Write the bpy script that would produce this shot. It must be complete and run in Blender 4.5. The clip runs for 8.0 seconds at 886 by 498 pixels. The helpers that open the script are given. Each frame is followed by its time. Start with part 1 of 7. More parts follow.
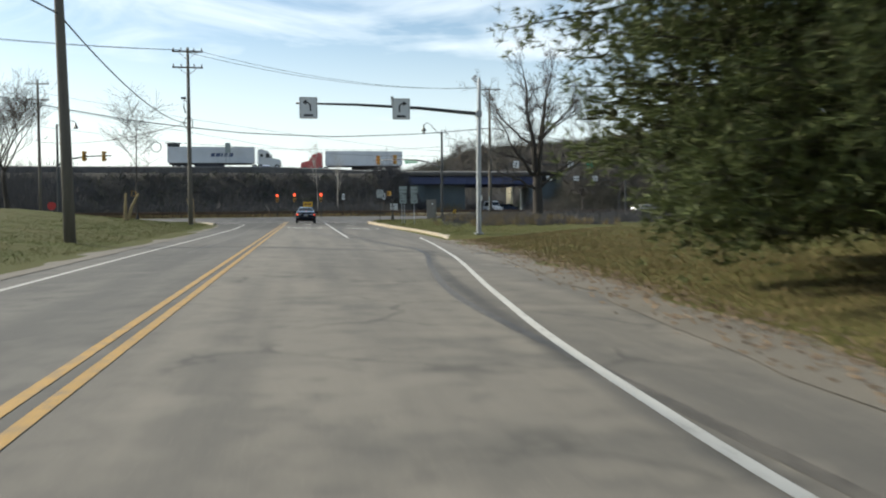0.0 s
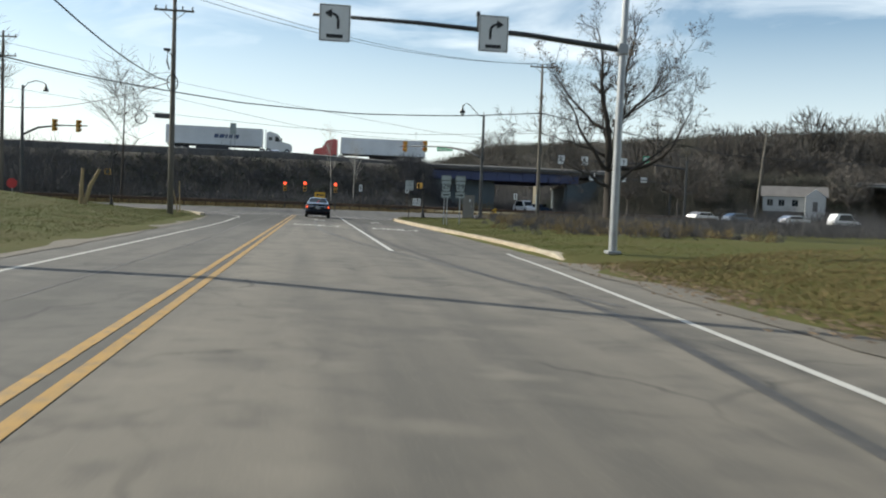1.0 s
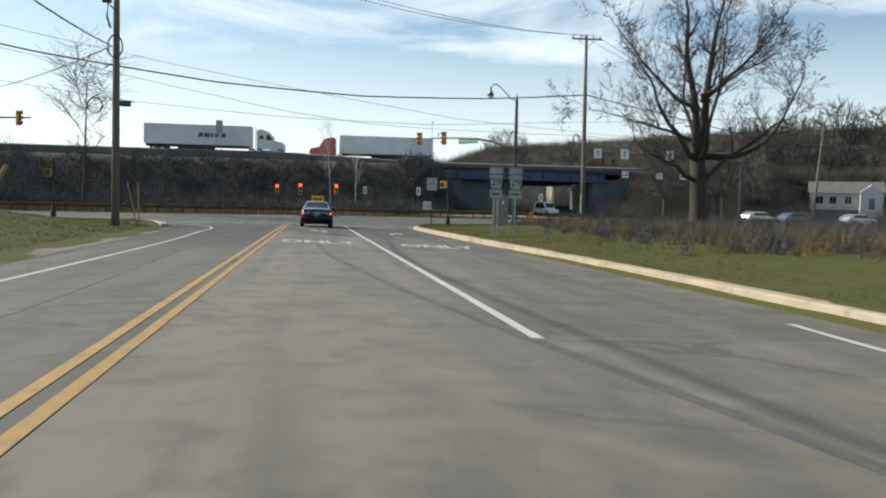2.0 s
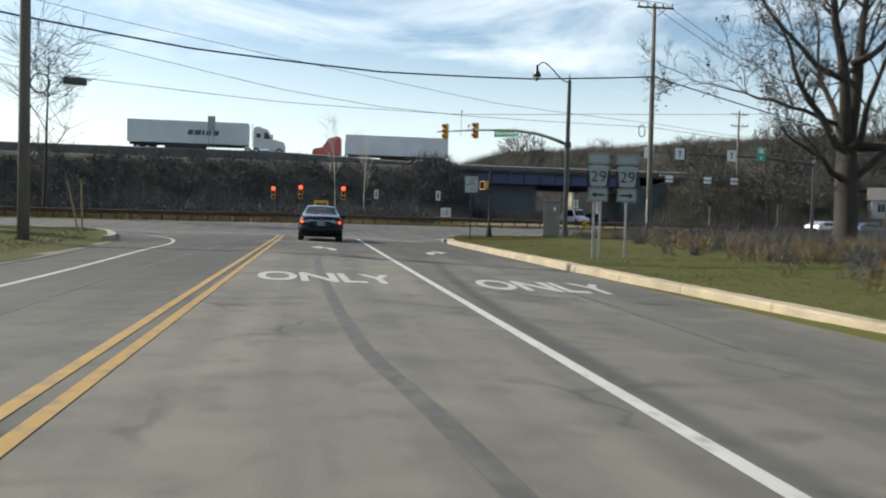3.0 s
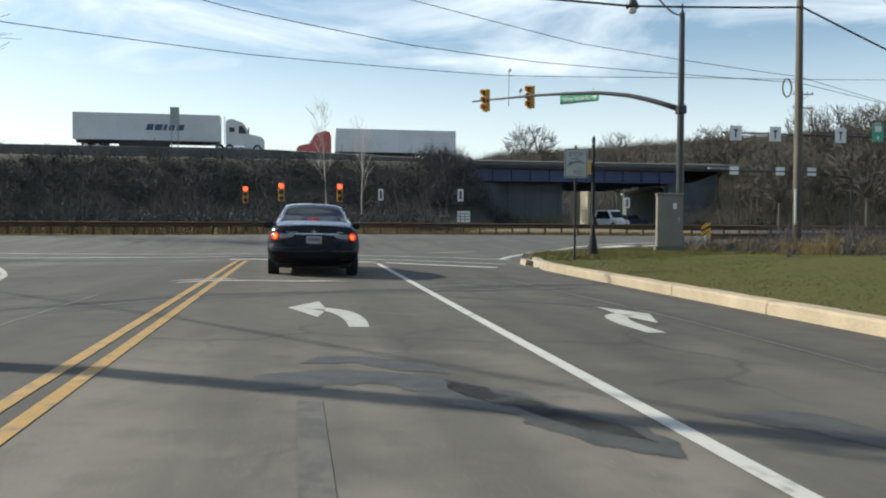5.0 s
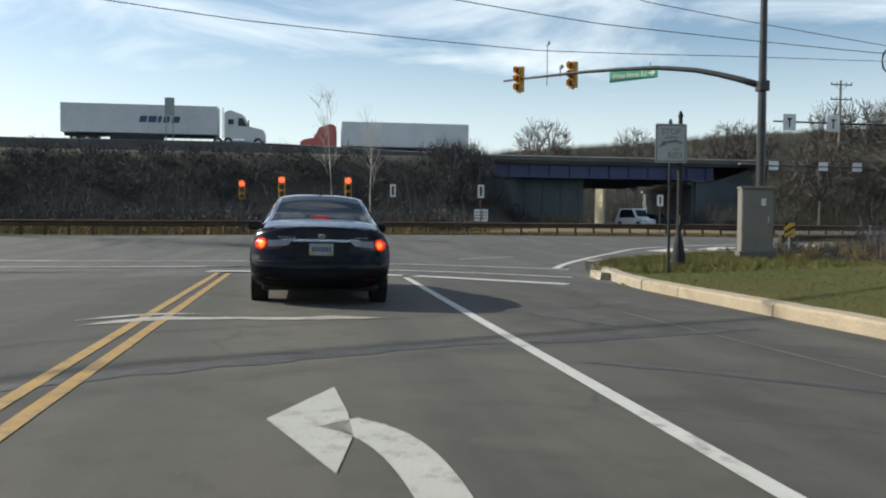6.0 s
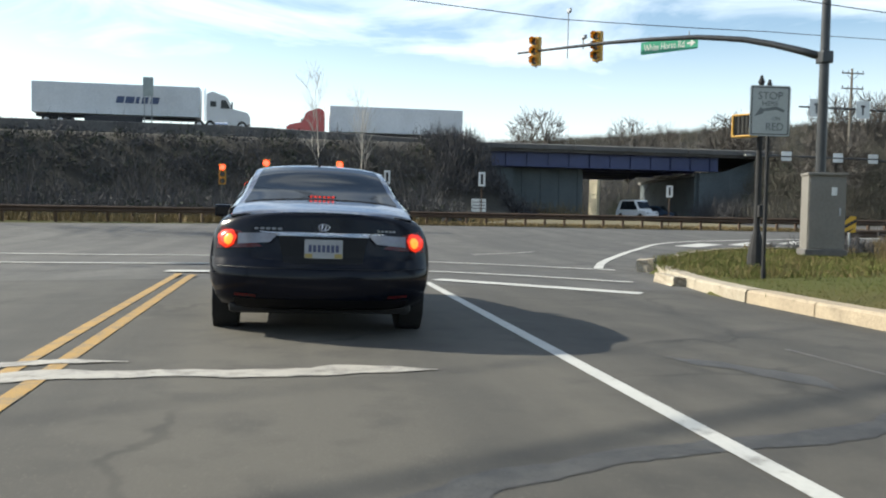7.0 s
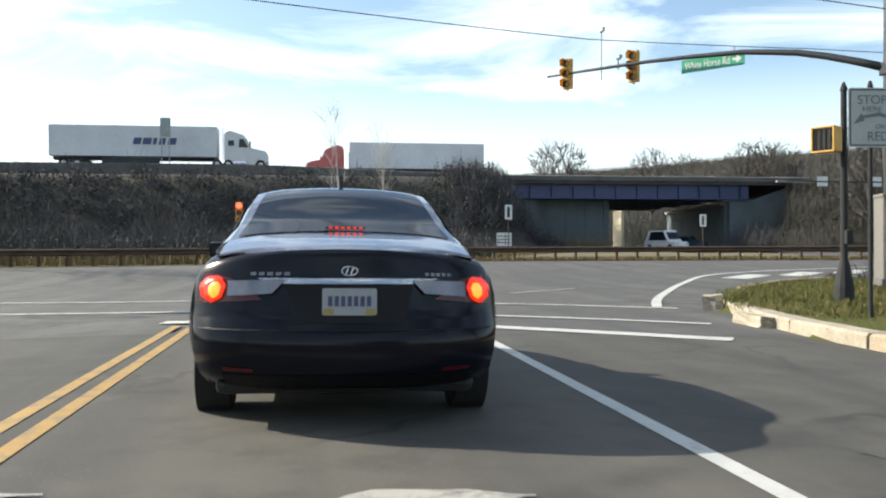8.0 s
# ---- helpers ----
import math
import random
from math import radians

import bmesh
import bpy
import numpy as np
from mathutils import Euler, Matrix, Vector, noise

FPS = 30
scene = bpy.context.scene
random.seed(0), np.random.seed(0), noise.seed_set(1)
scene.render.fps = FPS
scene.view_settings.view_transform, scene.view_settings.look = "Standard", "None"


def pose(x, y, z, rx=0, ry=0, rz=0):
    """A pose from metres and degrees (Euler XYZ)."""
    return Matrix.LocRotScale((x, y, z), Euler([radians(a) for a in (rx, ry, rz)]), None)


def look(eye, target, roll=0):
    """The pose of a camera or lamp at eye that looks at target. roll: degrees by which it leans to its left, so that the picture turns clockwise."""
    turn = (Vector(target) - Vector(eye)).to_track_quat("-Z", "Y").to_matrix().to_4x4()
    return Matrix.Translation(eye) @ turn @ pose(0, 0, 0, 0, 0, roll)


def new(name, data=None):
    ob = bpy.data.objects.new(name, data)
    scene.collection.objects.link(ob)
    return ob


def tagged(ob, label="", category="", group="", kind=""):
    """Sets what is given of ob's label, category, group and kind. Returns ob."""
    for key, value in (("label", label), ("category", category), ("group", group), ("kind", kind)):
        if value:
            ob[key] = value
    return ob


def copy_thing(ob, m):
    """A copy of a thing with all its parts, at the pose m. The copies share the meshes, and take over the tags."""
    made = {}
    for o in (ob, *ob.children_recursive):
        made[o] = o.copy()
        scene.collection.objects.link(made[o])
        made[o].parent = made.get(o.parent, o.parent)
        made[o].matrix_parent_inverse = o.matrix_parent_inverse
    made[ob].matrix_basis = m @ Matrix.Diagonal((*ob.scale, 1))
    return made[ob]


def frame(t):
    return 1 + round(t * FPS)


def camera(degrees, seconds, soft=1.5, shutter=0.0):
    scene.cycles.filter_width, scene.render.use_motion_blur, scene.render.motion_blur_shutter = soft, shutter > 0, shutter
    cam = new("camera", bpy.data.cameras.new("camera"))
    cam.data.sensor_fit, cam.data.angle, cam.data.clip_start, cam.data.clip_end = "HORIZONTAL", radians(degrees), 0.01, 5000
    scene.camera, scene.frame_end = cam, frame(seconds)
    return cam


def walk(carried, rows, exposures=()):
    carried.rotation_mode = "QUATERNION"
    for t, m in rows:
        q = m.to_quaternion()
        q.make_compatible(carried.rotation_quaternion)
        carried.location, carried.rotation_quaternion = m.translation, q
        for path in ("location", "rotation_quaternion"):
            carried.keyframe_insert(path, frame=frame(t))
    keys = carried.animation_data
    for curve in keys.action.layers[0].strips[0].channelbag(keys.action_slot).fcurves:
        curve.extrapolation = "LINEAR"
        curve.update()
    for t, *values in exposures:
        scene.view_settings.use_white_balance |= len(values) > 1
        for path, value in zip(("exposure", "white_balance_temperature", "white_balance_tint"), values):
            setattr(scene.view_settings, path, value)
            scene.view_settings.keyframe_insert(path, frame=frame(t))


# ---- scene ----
cam = camera(53.7, 8.0, soft=2.0, shutter=0.25)
PATH = [
    (0, (0.56, -72.082, 1.187), (0.872, -70.109, 1.096), -0.3),
    (0.5, (0.444, -63.955, 1.14), (0.732, -61.976, 1.118), 3.2),
    (1, (0.424, -55.919, 1.137), (0.718, -53.944, 1.04), 2.2),
    (1.5, (0.352, -48.315, 1.106), (0.652, -46.34, 1.013), 1.3),
    (3, (0.372, -27.811, 1.097), (0.667, -25.834, 1.024), 1.6),
    (3.5, (0.354, -22.144, 1.069), (0.643, -20.165, 1.027), 1.8),
    (4, (0.375, -17.28, 1.042), (0.672, -15.302, 1.004), 1.0),
    (5.5, (0.441, -5.94, 1.04), (0.766, -3.967, 0.974), 0.4),
    (6, (0.469, -3.075, 1.059), (0.783, -1.101, 0.997), 0.5),
    (6.5, (0.437, -0.814, 1.026), (0.768, 1.157, 0.962), 0.9),
    (7, (0.415, 1.151, 1.002), (0.762, 3.119, 0.919), 1.1),
    (7.5, (0.367, 2.435, 0.947), (0.707, 4.405, 0.881), 0.9),
    (8, (0.473, 3.312, 0.989), (0.773, 5.289, 0.987), -0.2),
]
EXPOSURES = [(0.0, 0.38, 6650, 5), (0.5, 0.5, 6550, 5), (1.0, 0.3, 6650, 5), (3.5, 0.34, 6650, 5), (5.5, 0.3, 6650, 5), (6.0, 0.2, 6600, 5), (6.5, 0.65, 6650, 5), (7.0, 0.7, 6650, 5), (8.0, 0.85, 6700, 6)]
walk(cam, [(t, look(eye, aim, roll)) for t, eye, aim, roll in PATH], EXPOSURES)

# ---- world and sun ----
SUN_EL = radians(31)
SUN_DIR = Vector((-0.89, 0.455, 0)).normalized() * math.cos(SUN_EL) + Vector((0, 0, math.sin(SUN_EL)))

world = bpy.data.worlds.new("world")
scene.world = world
world.use_nodes = True
wt = world.node_tree
wt.nodes.clear()


def wnode(kind, **values):
    n = wt.nodes.new(kind)
    for key, value in values.items():
        n.inputs[key].default_value = value
    return n


sky = wnode("ShaderNodeTexSky")
sky.sky_type = "NISHITA"
sky.sun_disc = False
sky.sun_elevation = SUN_EL
sky.sun_rotation = math.atan2(SUN_DIR.x, SUN_DIR.y)
sky.air_density, sky.dust_density, sky.ozone_density = 1.0, 0.9, 1.6
coord = wnode("ShaderNodeTexCoord")
# thin drawn-out cloud streaks, denser towards the horizon
stretch = wnode("ShaderNodeMapping", Scale=(1.6, 1.6, 7.0), Rotation=(0.12, 0.05, 0.0), Location=(0.9, 0.35, 0.4))
wt.links.new(coord.outputs["Generated"], stretch.inputs["Vector"])
streak = wnode("ShaderNodeTexNoise", Scale=2.1, Detail=7.0, Roughness=0.56, Distortion=0.5)
wt.links.new(stretch.outputs["Vector"], streak.inputs["Vector"])
ramp = wnode("ShaderNodeValToRGB")
ramp.color_ramp.elements[0].position, ramp.color_ramp.elements[0].color = 0.47, (0, 0, 0, 1)
ramp.color_ramp.elements[1].position, ramp.color_ramp.elements[1].color = 0.70, (0.85, 0.85, 0.85, 1)
wt.links.new(streak.outputs["Fac"], ramp.inputs["Fac"])
split = wnode("ShaderNodeSeparateXYZ")
wt.links.new(coord.outputs["Generated"], split.inputs["Vector"])
low = wnode("ShaderNodeMapRange")
for key, value in (("From Min", 0.02), ("From Max", 0.2), ("To Min", 0.7), ("To Max", 0.0)):
    low.inputs[key].default_value = value
wt.links.new(split.outputs["Z"], low.inputs["Value"])
cover = wnode("ShaderNodeMath")
cover.operation = "MAXIMUM"
wt.links.new(ramp.outputs["Color"], cover.inputs[0])
wt.links.new(low.outputs["Result"], cover.inputs[1])
blend = wnode("ShaderNodeMix")
blend.data_type = "RGBA"
blend.inputs["B"].default_value = (7.6, 8.2, 8.9, 1)
wt.links.new(cover.outputs[0], blend.inputs["Factor"])
wt.links.new(sky.outputs["Color"], blend.inputs["A"])
back = wnode("ShaderNodeBackground", Strength=0.122)
wt.links.new(blend.outputs["Result"], back.inputs["Color"])
wout = wnode("ShaderNodeOutputWorld")
wt.links.new(back.outputs["Background"], wout.inputs["Surface"])

sun = new("sun", bpy.data.lights.new("sun", "SUN"))
sun.data.energy, sun.data.angle, sun.data.color = 4.9, radians(0.6), (1.0, 0.94, 0.84)
sun.matrix_world = Matrix.Translation((-60, 30, 60)) @ (-SUN_DIR).to_track_quat("-Z", "Y").to_matrix().to_4x4()

# ---- materials ----
def mat(name, base, dark=None, scale=3.0, fine=60.0, rough=0.7, metal=0.0, bump=0.15, spread=0.5, coat=0.0, emit=None, power=0.0, island=0.0, stretch=(1, 1, 1)):
    """A surface of two tones mixed by a coarse and a fine noise, with relief; island: tone change from piece to piece."""
    m = bpy.data.materials.new(name)
    m.use_nodes = True
    t = m.node_tree
    p = t.nodes["Principled BSDF"]
    p.inputs["Roughness"].default_value, p.inputs["Metallic"].default_value = rough, metal
    p.inputs["Coat Weight"].default_value = coat
    dark = dark or tuple(c * 0.7 for c in base)
    where = t.nodes.new("ShaderNodeTexCoord")
    size = t.nodes.new("ShaderNodeMapping")
    size.inputs["Scale"].default_value = stretch
    t.links.new(where.outputs["Object"], size.inputs["Vector"])
    big, small = t.nodes.new("ShaderNodeTexNoise"), t.nodes.new("ShaderNodeTexNoise")
    for n, s, d in ((big, scale, 5.0), (small, fine, 3.0)):
        n.inputs["Scale"].default_value, n.inputs["Detail"].default_value = s, d
        t.links.new(size.outputs["Vector"], n.inputs["Vector"])
    both = t.nodes.new("ShaderNodeMath")
    both.operation = "MULTIPLY_ADD"
    both.inputs[1].default_value = 0.55
    half = t.nodes.new("ShaderNodeMath")
    half.operation = "MULTIPLY"
    half.inputs[1].default_value = 0.45
    t.links.new(small.outputs["Fac"], half.inputs[0])
    t.links.new(big.outputs["Fac"], both.inputs[0])
    t.links.new(half.outputs[0], both.inputs[2])
    fac = both.outputs[0]
    if island:
        geo = t.nodes.new("ShaderNodeNewGeometry")
        add = t.nodes.new("ShaderNodeMath")
        add.operation = "MULTIPLY_ADD"
        add.inputs[1].default_value = island
        t.links.new(geo.outputs["Random Per Island"], add.inputs[0])
        t.links.new(fac, add.inputs[2])
        less = t.nodes.new("ShaderNodeMath")
        less.operation = "SUBTRACT"
        less.inputs[1].default_value = island / 2
        t.links.new(add.outputs[0], less.inputs[0])
        fac = less.outputs[0]
    ramp = t.nodes.new("ShaderNodeValToRGB")
    ramp.color_ramp.elements[0].position, ramp.color_ramp.elements[0].color = 0.5 - spread * 0.35, (*dark, 1)
    ramp.color_ramp.elements[1].position, ramp.color_ramp.elements[1].color = 0.5 + spread * 0.35, (*base, 1)
    t.links.new(fac, ramp.inputs["Fac"])
    t.links.new(ramp.outputs["Color"], p.inputs["Base Color"])
    if bump:
        b = t.nodes.new("ShaderNodeBump")
        b.inputs["Strength"].default_value, b.inputs["Distance"].default_value = bump, 0.02
        t.links.new(small.outputs["Fac"], b.inputs["Height"])
        t.links.new(b.outputs["Normal"], p.inputs["Normal"])
    if emit:
        p.inputs["Emission Color"].default_value, p.inputs["Emission Strength"].default_value = (*emit, 1), power
    return m


def worn_paint(name, base, under, amount=0.42):
    """Road paint that has worn through to the asphalt in specks and streaks."""
    m = mat(name, base, tuple(c * 0.82 for c in base), 2.0, 40.0, rough=0.65, bump=0.2)
    t = m.node_tree
    p = t.nodes["Principled BSDF"]
    old = p.inputs["Base Color"].links[0].from_socket
    where = t.nodes.new("ShaderNodeTexCoord")
    n = t.nodes.new("ShaderNodeTexNoise")
    n.inputs["Scale"].default_value, n.inputs["Detail"].default_value, n.inputs["Roughness"].default_value = 5.0, 9.0, 0.75
    t.links.new(where.outputs["Object"], n.inputs["Vector"])
    r = t.nodes.new("ShaderNodeValToRGB")
    r.color_ramp.elements[0].position, r.color_ramp.elements[1].position = amount - 0.06, amount + 0.08
    t.links.new(n.outputs["Fac"], r.inputs["Fac"])
    mix = t.nodes.new("ShaderNodeMix")
    mix.data_type = "RGBA"
    mix.inputs["A"].default_value = (*under, 1)
    t.links.new(r.outputs["Color"], mix.inputs["Factor"])
    t.links.new(old, mix.inputs["B"])
    t.links.new(mix.outputs["Result"], p.inputs["Base Color"])
    return m


def asphalt(name, pale, mid, dark, newer=None):
    """Old asphalt: broad blotches, pale and dark streaks along the lane, a fine speckle of stones; newer: where along y a darker, younger layer begins."""
    m = mat(name, pale, mid, 0.16, 110.0, rough=0.9, bump=0.1, spread=0.55)
    t = m.node_tree
    p = t.nodes["Principled BSDF"]
    old = p.inputs["Base Color"].links[0].from_socket
    where = t.nodes.new("ShaderNodeTexCoord")
    size = t.nodes.new("ShaderNodeMapping")
    size.inputs["Scale"].default_value = (1.1, 0.05, 1.0)
    t.links.new(where.outputs["Object"], size.inputs["Vector"])
    last = old
    for vec, scale, detail, lo, hi, col, top in ((size.outputs["Vector"], 1.0, 4.0, 0.42, 0.66, dark, 0.85), (where.outputs["Object"], 0.7, 8.0, 0.53, 0.68, dark, 0.8), (where.outputs["Object"], 2.6, 6.0, 0.5, 0.66, dark, 0.6), (where.outputs["Object"], 1.3, 5.0, 0.56, 0.74, tuple(c * 1.25 for c in pale), 0.5), (where.outputs["Object"], 60.0, 2.0, 0.62, 0.75, tuple(c * 1.5 for c in pale), 0.5)):
        n = t.nodes.new("ShaderNodeTexNoise")
        n.inputs["Scale"].default_value, n.inputs["Detail"].default_value = scale, detail
        t.links.new(vec, n.inputs["Vector"])
        r = t.nodes.new("ShaderNodeMapRange")
        for key, value in (("From Min", lo), ("From Max", hi), ("To Min", 0.0), ("To Max", top)):
            r.inputs[key].default_value = value
        t.links.new(n.outputs["Fac"], r.inputs["Value"])
        mix = t.nodes.new("ShaderNodeMix")
        mix.data_type = "RGBA"
        mix.inputs["B"].default_value = (*col, 1)
        t.links.new(r.outputs["Result"], mix.inputs["Factor"])
        t.links.new(last, mix.inputs["A"])
        last = mix.outputs["Result"]
    # fine cracks, here and there
    bend = t.nodes.new("ShaderNodeTexNoise")
    bend.inputs["Scale"].default_value, bend.inputs["Detail"].default_value = 1.4, 4.0
    t.links.new(where.outputs["Object"], bend.inputs["Vector"])
    shift = t.nodes.new("ShaderNodeMix")
    shift.data_type = "RGBA"
    shift.blend_type = "LINEAR_LIGHT"
    shift.inputs["Factor"].default_value = 0.35
    t.links.new(where.outputs["Object"], shift.inputs["A"])
    t.links.new(bend.outputs["Color"], shift.inputs["B"])
    cells = t.nodes.new("ShaderNodeTexVoronoi")
    cells.feature = "DISTANCE_TO_EDGE"
    cells.inputs["Scale"].default_value = 0.42
    t.links.new(shift.outputs["Result"], cells.inputs["Vector"])
    thin = t.nodes.new("ShaderNodeMapRange")
    for key, value in (("From Min", 0.006), ("From Max", 0.02), ("To Min", 1.0), ("To Max", 0.0)):
        thin.inputs[key].default_value = value
    t.links.new(cells.outputs["Distance"], thin.inputs["Value"])
    some = t.nodes.new("ShaderNodeTexNoise")
    some.inputs["Scale"].default_value, some.inputs["Detail"].default_value = 0.35, 3.0
    t.links.new(where.outputs["Object"], some.inputs["Vector"])
    gate = t.nodes.new("ShaderNodeMapRange")
    for key, value in (("From Min", 0.48), ("From Max", 0.6), ("To Min", 0.0), ("To Max", 0.6)):
        gate.inputs[key].default_value = value
    t.links.new(some.outputs["Fac"], gate.inputs["Value"])
    both_ = t.nodes.new("ShaderNodeMath")
    both_.operation = "MULTIPLY"
    t.links.new(thin.outputs["Result"], both_.inputs[0])
    t.links.new(gate.outputs["Result"], both_.inputs[1])
    mix = t.nodes.new("ShaderNodeMix")
    mix.data_type = "RGBA"
    mix.inputs["B"].default_value = (*(c * 0.45 for c in dark), 1)
    t.links.new(both_.outputs[0], mix.inputs["Factor"])
    t.links.new(last, mix.inputs["A"])
    last = mix.outputs["Result"]
    if newer:
        split_ = t.nodes.new("ShaderNodeSeparateXYZ")
        t.links.new(where.outputs["Object"], split_.inputs["Vector"])
        n = t.nodes.new("ShaderNodeTexNoise")
        n.inputs["Scale"].default_value, n.inputs["Detail"].default_value = 0.8, 8.0
        t.links.new(where.outputs["Object"], n.inputs["Vector"])
        ragged = t.nodes.new("ShaderNodeMath")
        ragged.operation = "MULTIPLY_ADD"
        ragged.inputs[1].default_value = 9.0
        t.links.new(n.outputs["Fac"], ragged.inputs[0])
        t.links.new(split_.outputs["Y"], ragged.inputs[2])
        r = t.nodes.new("ShaderNodeMapRange")
        for key, value in (("From Min", newer[0] + 4.5), ("From Max", newer[1] + 4.5)):
            r.inputs[key].default_value = value
        t.links.new(ragged.outputs[0], r.inputs["Value"])
        mix = t.nodes.new("ShaderNodeMix")
        mix.data_type, mix.blend_type = "RGBA", "MULTIPLY"
        mix.inputs["B"].default_value = (0.53, 0.53, 0.525, 1)
        t.links.new(r.outputs["Result"], mix.inputs["Factor"])
        t.links.new(last, mix.inputs["A"])
        last = mix.outputs["Result"]
    t.links.new(last, p.inputs["Base Color"])
    return m


ASPHALT = asphalt("asphalt", (0.19, 0.17, 0.138), (0.125, 0.114, 0.096), (0.085, 0.079, 0.069), newer=(-6.0, -1.0))
ASPHALT_TURN = asphalt("asphalt_turn_lane", (0.158, 0.142, 0.117), (0.104, 0.095, 0.081), (0.07, 0.065, 0.057), newer=(-7.0, -1.0))
# Oncoming lane's darker tone, with some lens vignetting put into the colour.
ASPHALT_ONCOMING = asphalt("asphalt_oncoming_lane", (0.125, 0.115, 0.098), (0.086, 0.081, 0.072), (0.058, 0.055, 0.05), newer=(-20.0, -10.0))
ASPHALT_NEW = asphalt("asphalt_dark", (0.102, 0.096, 0.087), (0.069, 0.066, 0.061), (0.045, 0.043, 0.041))
SEAL = worn_paint("crack_seal", (0.078, 0.072, 0.063), (0.115, 0.105, 0.09), 0.47)
GRAVEL = mat("gravel_shoulder", (0.18, 0.158, 0.126), (0.10, 0.09, 0.072), 0.8, 30.0, rough=0.95, bump=0.8, spread=0.7)
GRASS_GROUND = mat("lawn_soil", (0.062, 0.076, 0.018), (0.09, 0.075, 0.03), 0.35, 14.0, rough=0.95, bump=0.9, spread=0.6)
GRASS_BLADE = mat("grass_blade", (0.075, 0.102, 0.02), (0.12, 0.105, 0.04), 0.35, 3.0, rough=0.7, bump=0, spread=0.5, island=0.4)
DRY_GROUND = mat("dry_grass_ground", (0.17, 0.14, 0.075), (0.09, 0.08, 0.045), 0.4, 12.0, rough=0.95, bump=0.8, spread=0.6)
DRY_GRASS = mat("dry_grass", (0.22, 0.165, 0.08), (0.12, 0.09, 0.045), 0.5, 3.0, rough=0.8, bump=0, island=0.6)
for m in (GRASS_GROUND, GRASS_BLADE, DRY_GRASS):
    m.node_tree.nodes["Principled BSDF"].inputs["Specular IOR Level"].default_value = 0.12
STAKE = mat("weathered_stake_wood", (0.32, 0.24, 0.12), (0.2, 0.15, 0.075), 2, 20, rough=0.9, bump=0.2)
SAPLING = mat("pale_sapling_bark", (0.12, 0.108, 0.098), (0.07, 0.062, 0.056), 0.5, 5, rough=0.9, bump=0, island=0.5)
FIELD = mat("far_field", (0.12, 0.115, 0.05), (0.07, 0.06, 0.035), 0.03, 0.7, rough=0.95, bump=0.6)
YELLOW = worn_paint("yellow_line_paint", (0.40, 0.235, 0.055), (0.16, 0.13, 0.085), 0.43)
WHITE = worn_paint("white_line_paint", (0.52, 0.51, 0.47), (0.19, 0.175, 0.155), 0.37)
WHITE_WORN = worn_paint("worn_white_paint", (0.44, 0.425, 0.385), (0.22, 0.205, 0.18), 0.40)
CURB = mat("weathered_curb_concrete", (0.44, 0.36, 0.25), (0.26, 0.21, 0.15), 1.3, 30.0, rough=0.9, bump=0.5)
CURB_PAINT = mat("painted_curb_end", (0.44, 0.39, 0.30), (0.22, 0.18, 0.13), 2.0, 30.0, rough=0.85, bump=0.4)
CONCRETE = mat("concrete", (0.36, 0.35, 0.32), (0.23, 0.22, 0.2), 0.5, 12.0, rough=0.9, bump=0.3)
CONCRETE_DARK = mat("stained_concrete", (0.14, 0.132, 0.125), (0.075, 0.072, 0.07), 0.4, 8.0, rough=0.9, bump=0.3)
# Bridge walls: shade below the deck put into a dark bluish concrete colour.
SHADED_WALL = mat("shaded_underpass_concrete", (0.118, 0.142, 0.152), (0.076, 0.092, 0.099), 0.35, 6.0, rough=0.85, bump=0.2)
GALV = mat("galvanised_steel", (0.42, 0.43, 0.44), (0.3, 0.31, 0.32), 3.0, 40.0, rough=0.5, metal=0.7, bump=0.05)
BLACK_STEEL = mat("black_painted_steel", (0.016, 0.016, 0.017), (0.011, 0.011, 0.012), 3, 30, rough=0.8, bump=0.05)
DARK_STEEL = mat("dark_painted_steel", (0.06, 0.062, 0.064), (0.035, 0.037, 0.04), 3, 30, rough=0.36, metal=0.45, bump=0.05)
RUST = mat("weathering_steel", (0.11, 0.07, 0.045), (0.055, 0.035, 0.025), 1.5, 25, rough=0.85, metal=0.2, bump=0.3)
BLUE_STEEL = mat("blue_girder_paint", (0.048, 0.066, 0.17), (0.032, 0.043, 0.11), 0.4, 8, rough=0.5, bump=0.05)
POLE_WOOD = mat("weathered_pole_wood", (0.165, 0.148, 0.125), (0.09, 0.08, 0.066), 1.2, 25, rough=0.9, bump=0.4, stretch=(4, 4, 0.4))
WIRE = mat("black_cable", (0.02, 0.02, 0.022), None, 3, 30, rough=0.6, bump=0)
SIGN_WHITE = mat("white_sign_sheet", (0.68, 0.69, 0.68), (0.58, 0.59, 0.58), 2, 20, rough=0.45, bump=0.02)
SIGN_GREY = mat("bare_aluminium_sign", (0.33, 0.37, 0.36), (0.24, 0.27, 0.26), 2, 20, rough=0.5, metal=0.3, bump=0.02)
SIGN_DULL = mat("dull_white_sign_sheet", (0.40, 0.42, 0.41), (0.33, 0.35, 0.34), 2, 20, rough=0.5, bump=0.02)
SIGN_INK = mat("faded_sign_ink", (0.15, 0.165, 0.165), None, 3, 30, rough=0.5, bump=0)
SIGN_BLACK = mat("black_sign_ink", (0.015, 0.015, 0.017), None, 3, 30, rough=0.5, bump=0)
SIGN_RED = mat("red_sign_ink", (0.5, 0.03, 0.03), None, 3, 30, rough=0.5, bump=0)
SIGN_GREEN = mat("green_sign_sheet", (0.04, 0.34, 0.21), (0.03, 0.27, 0.16), 2, 20, rough=0.4, bump=0.02)
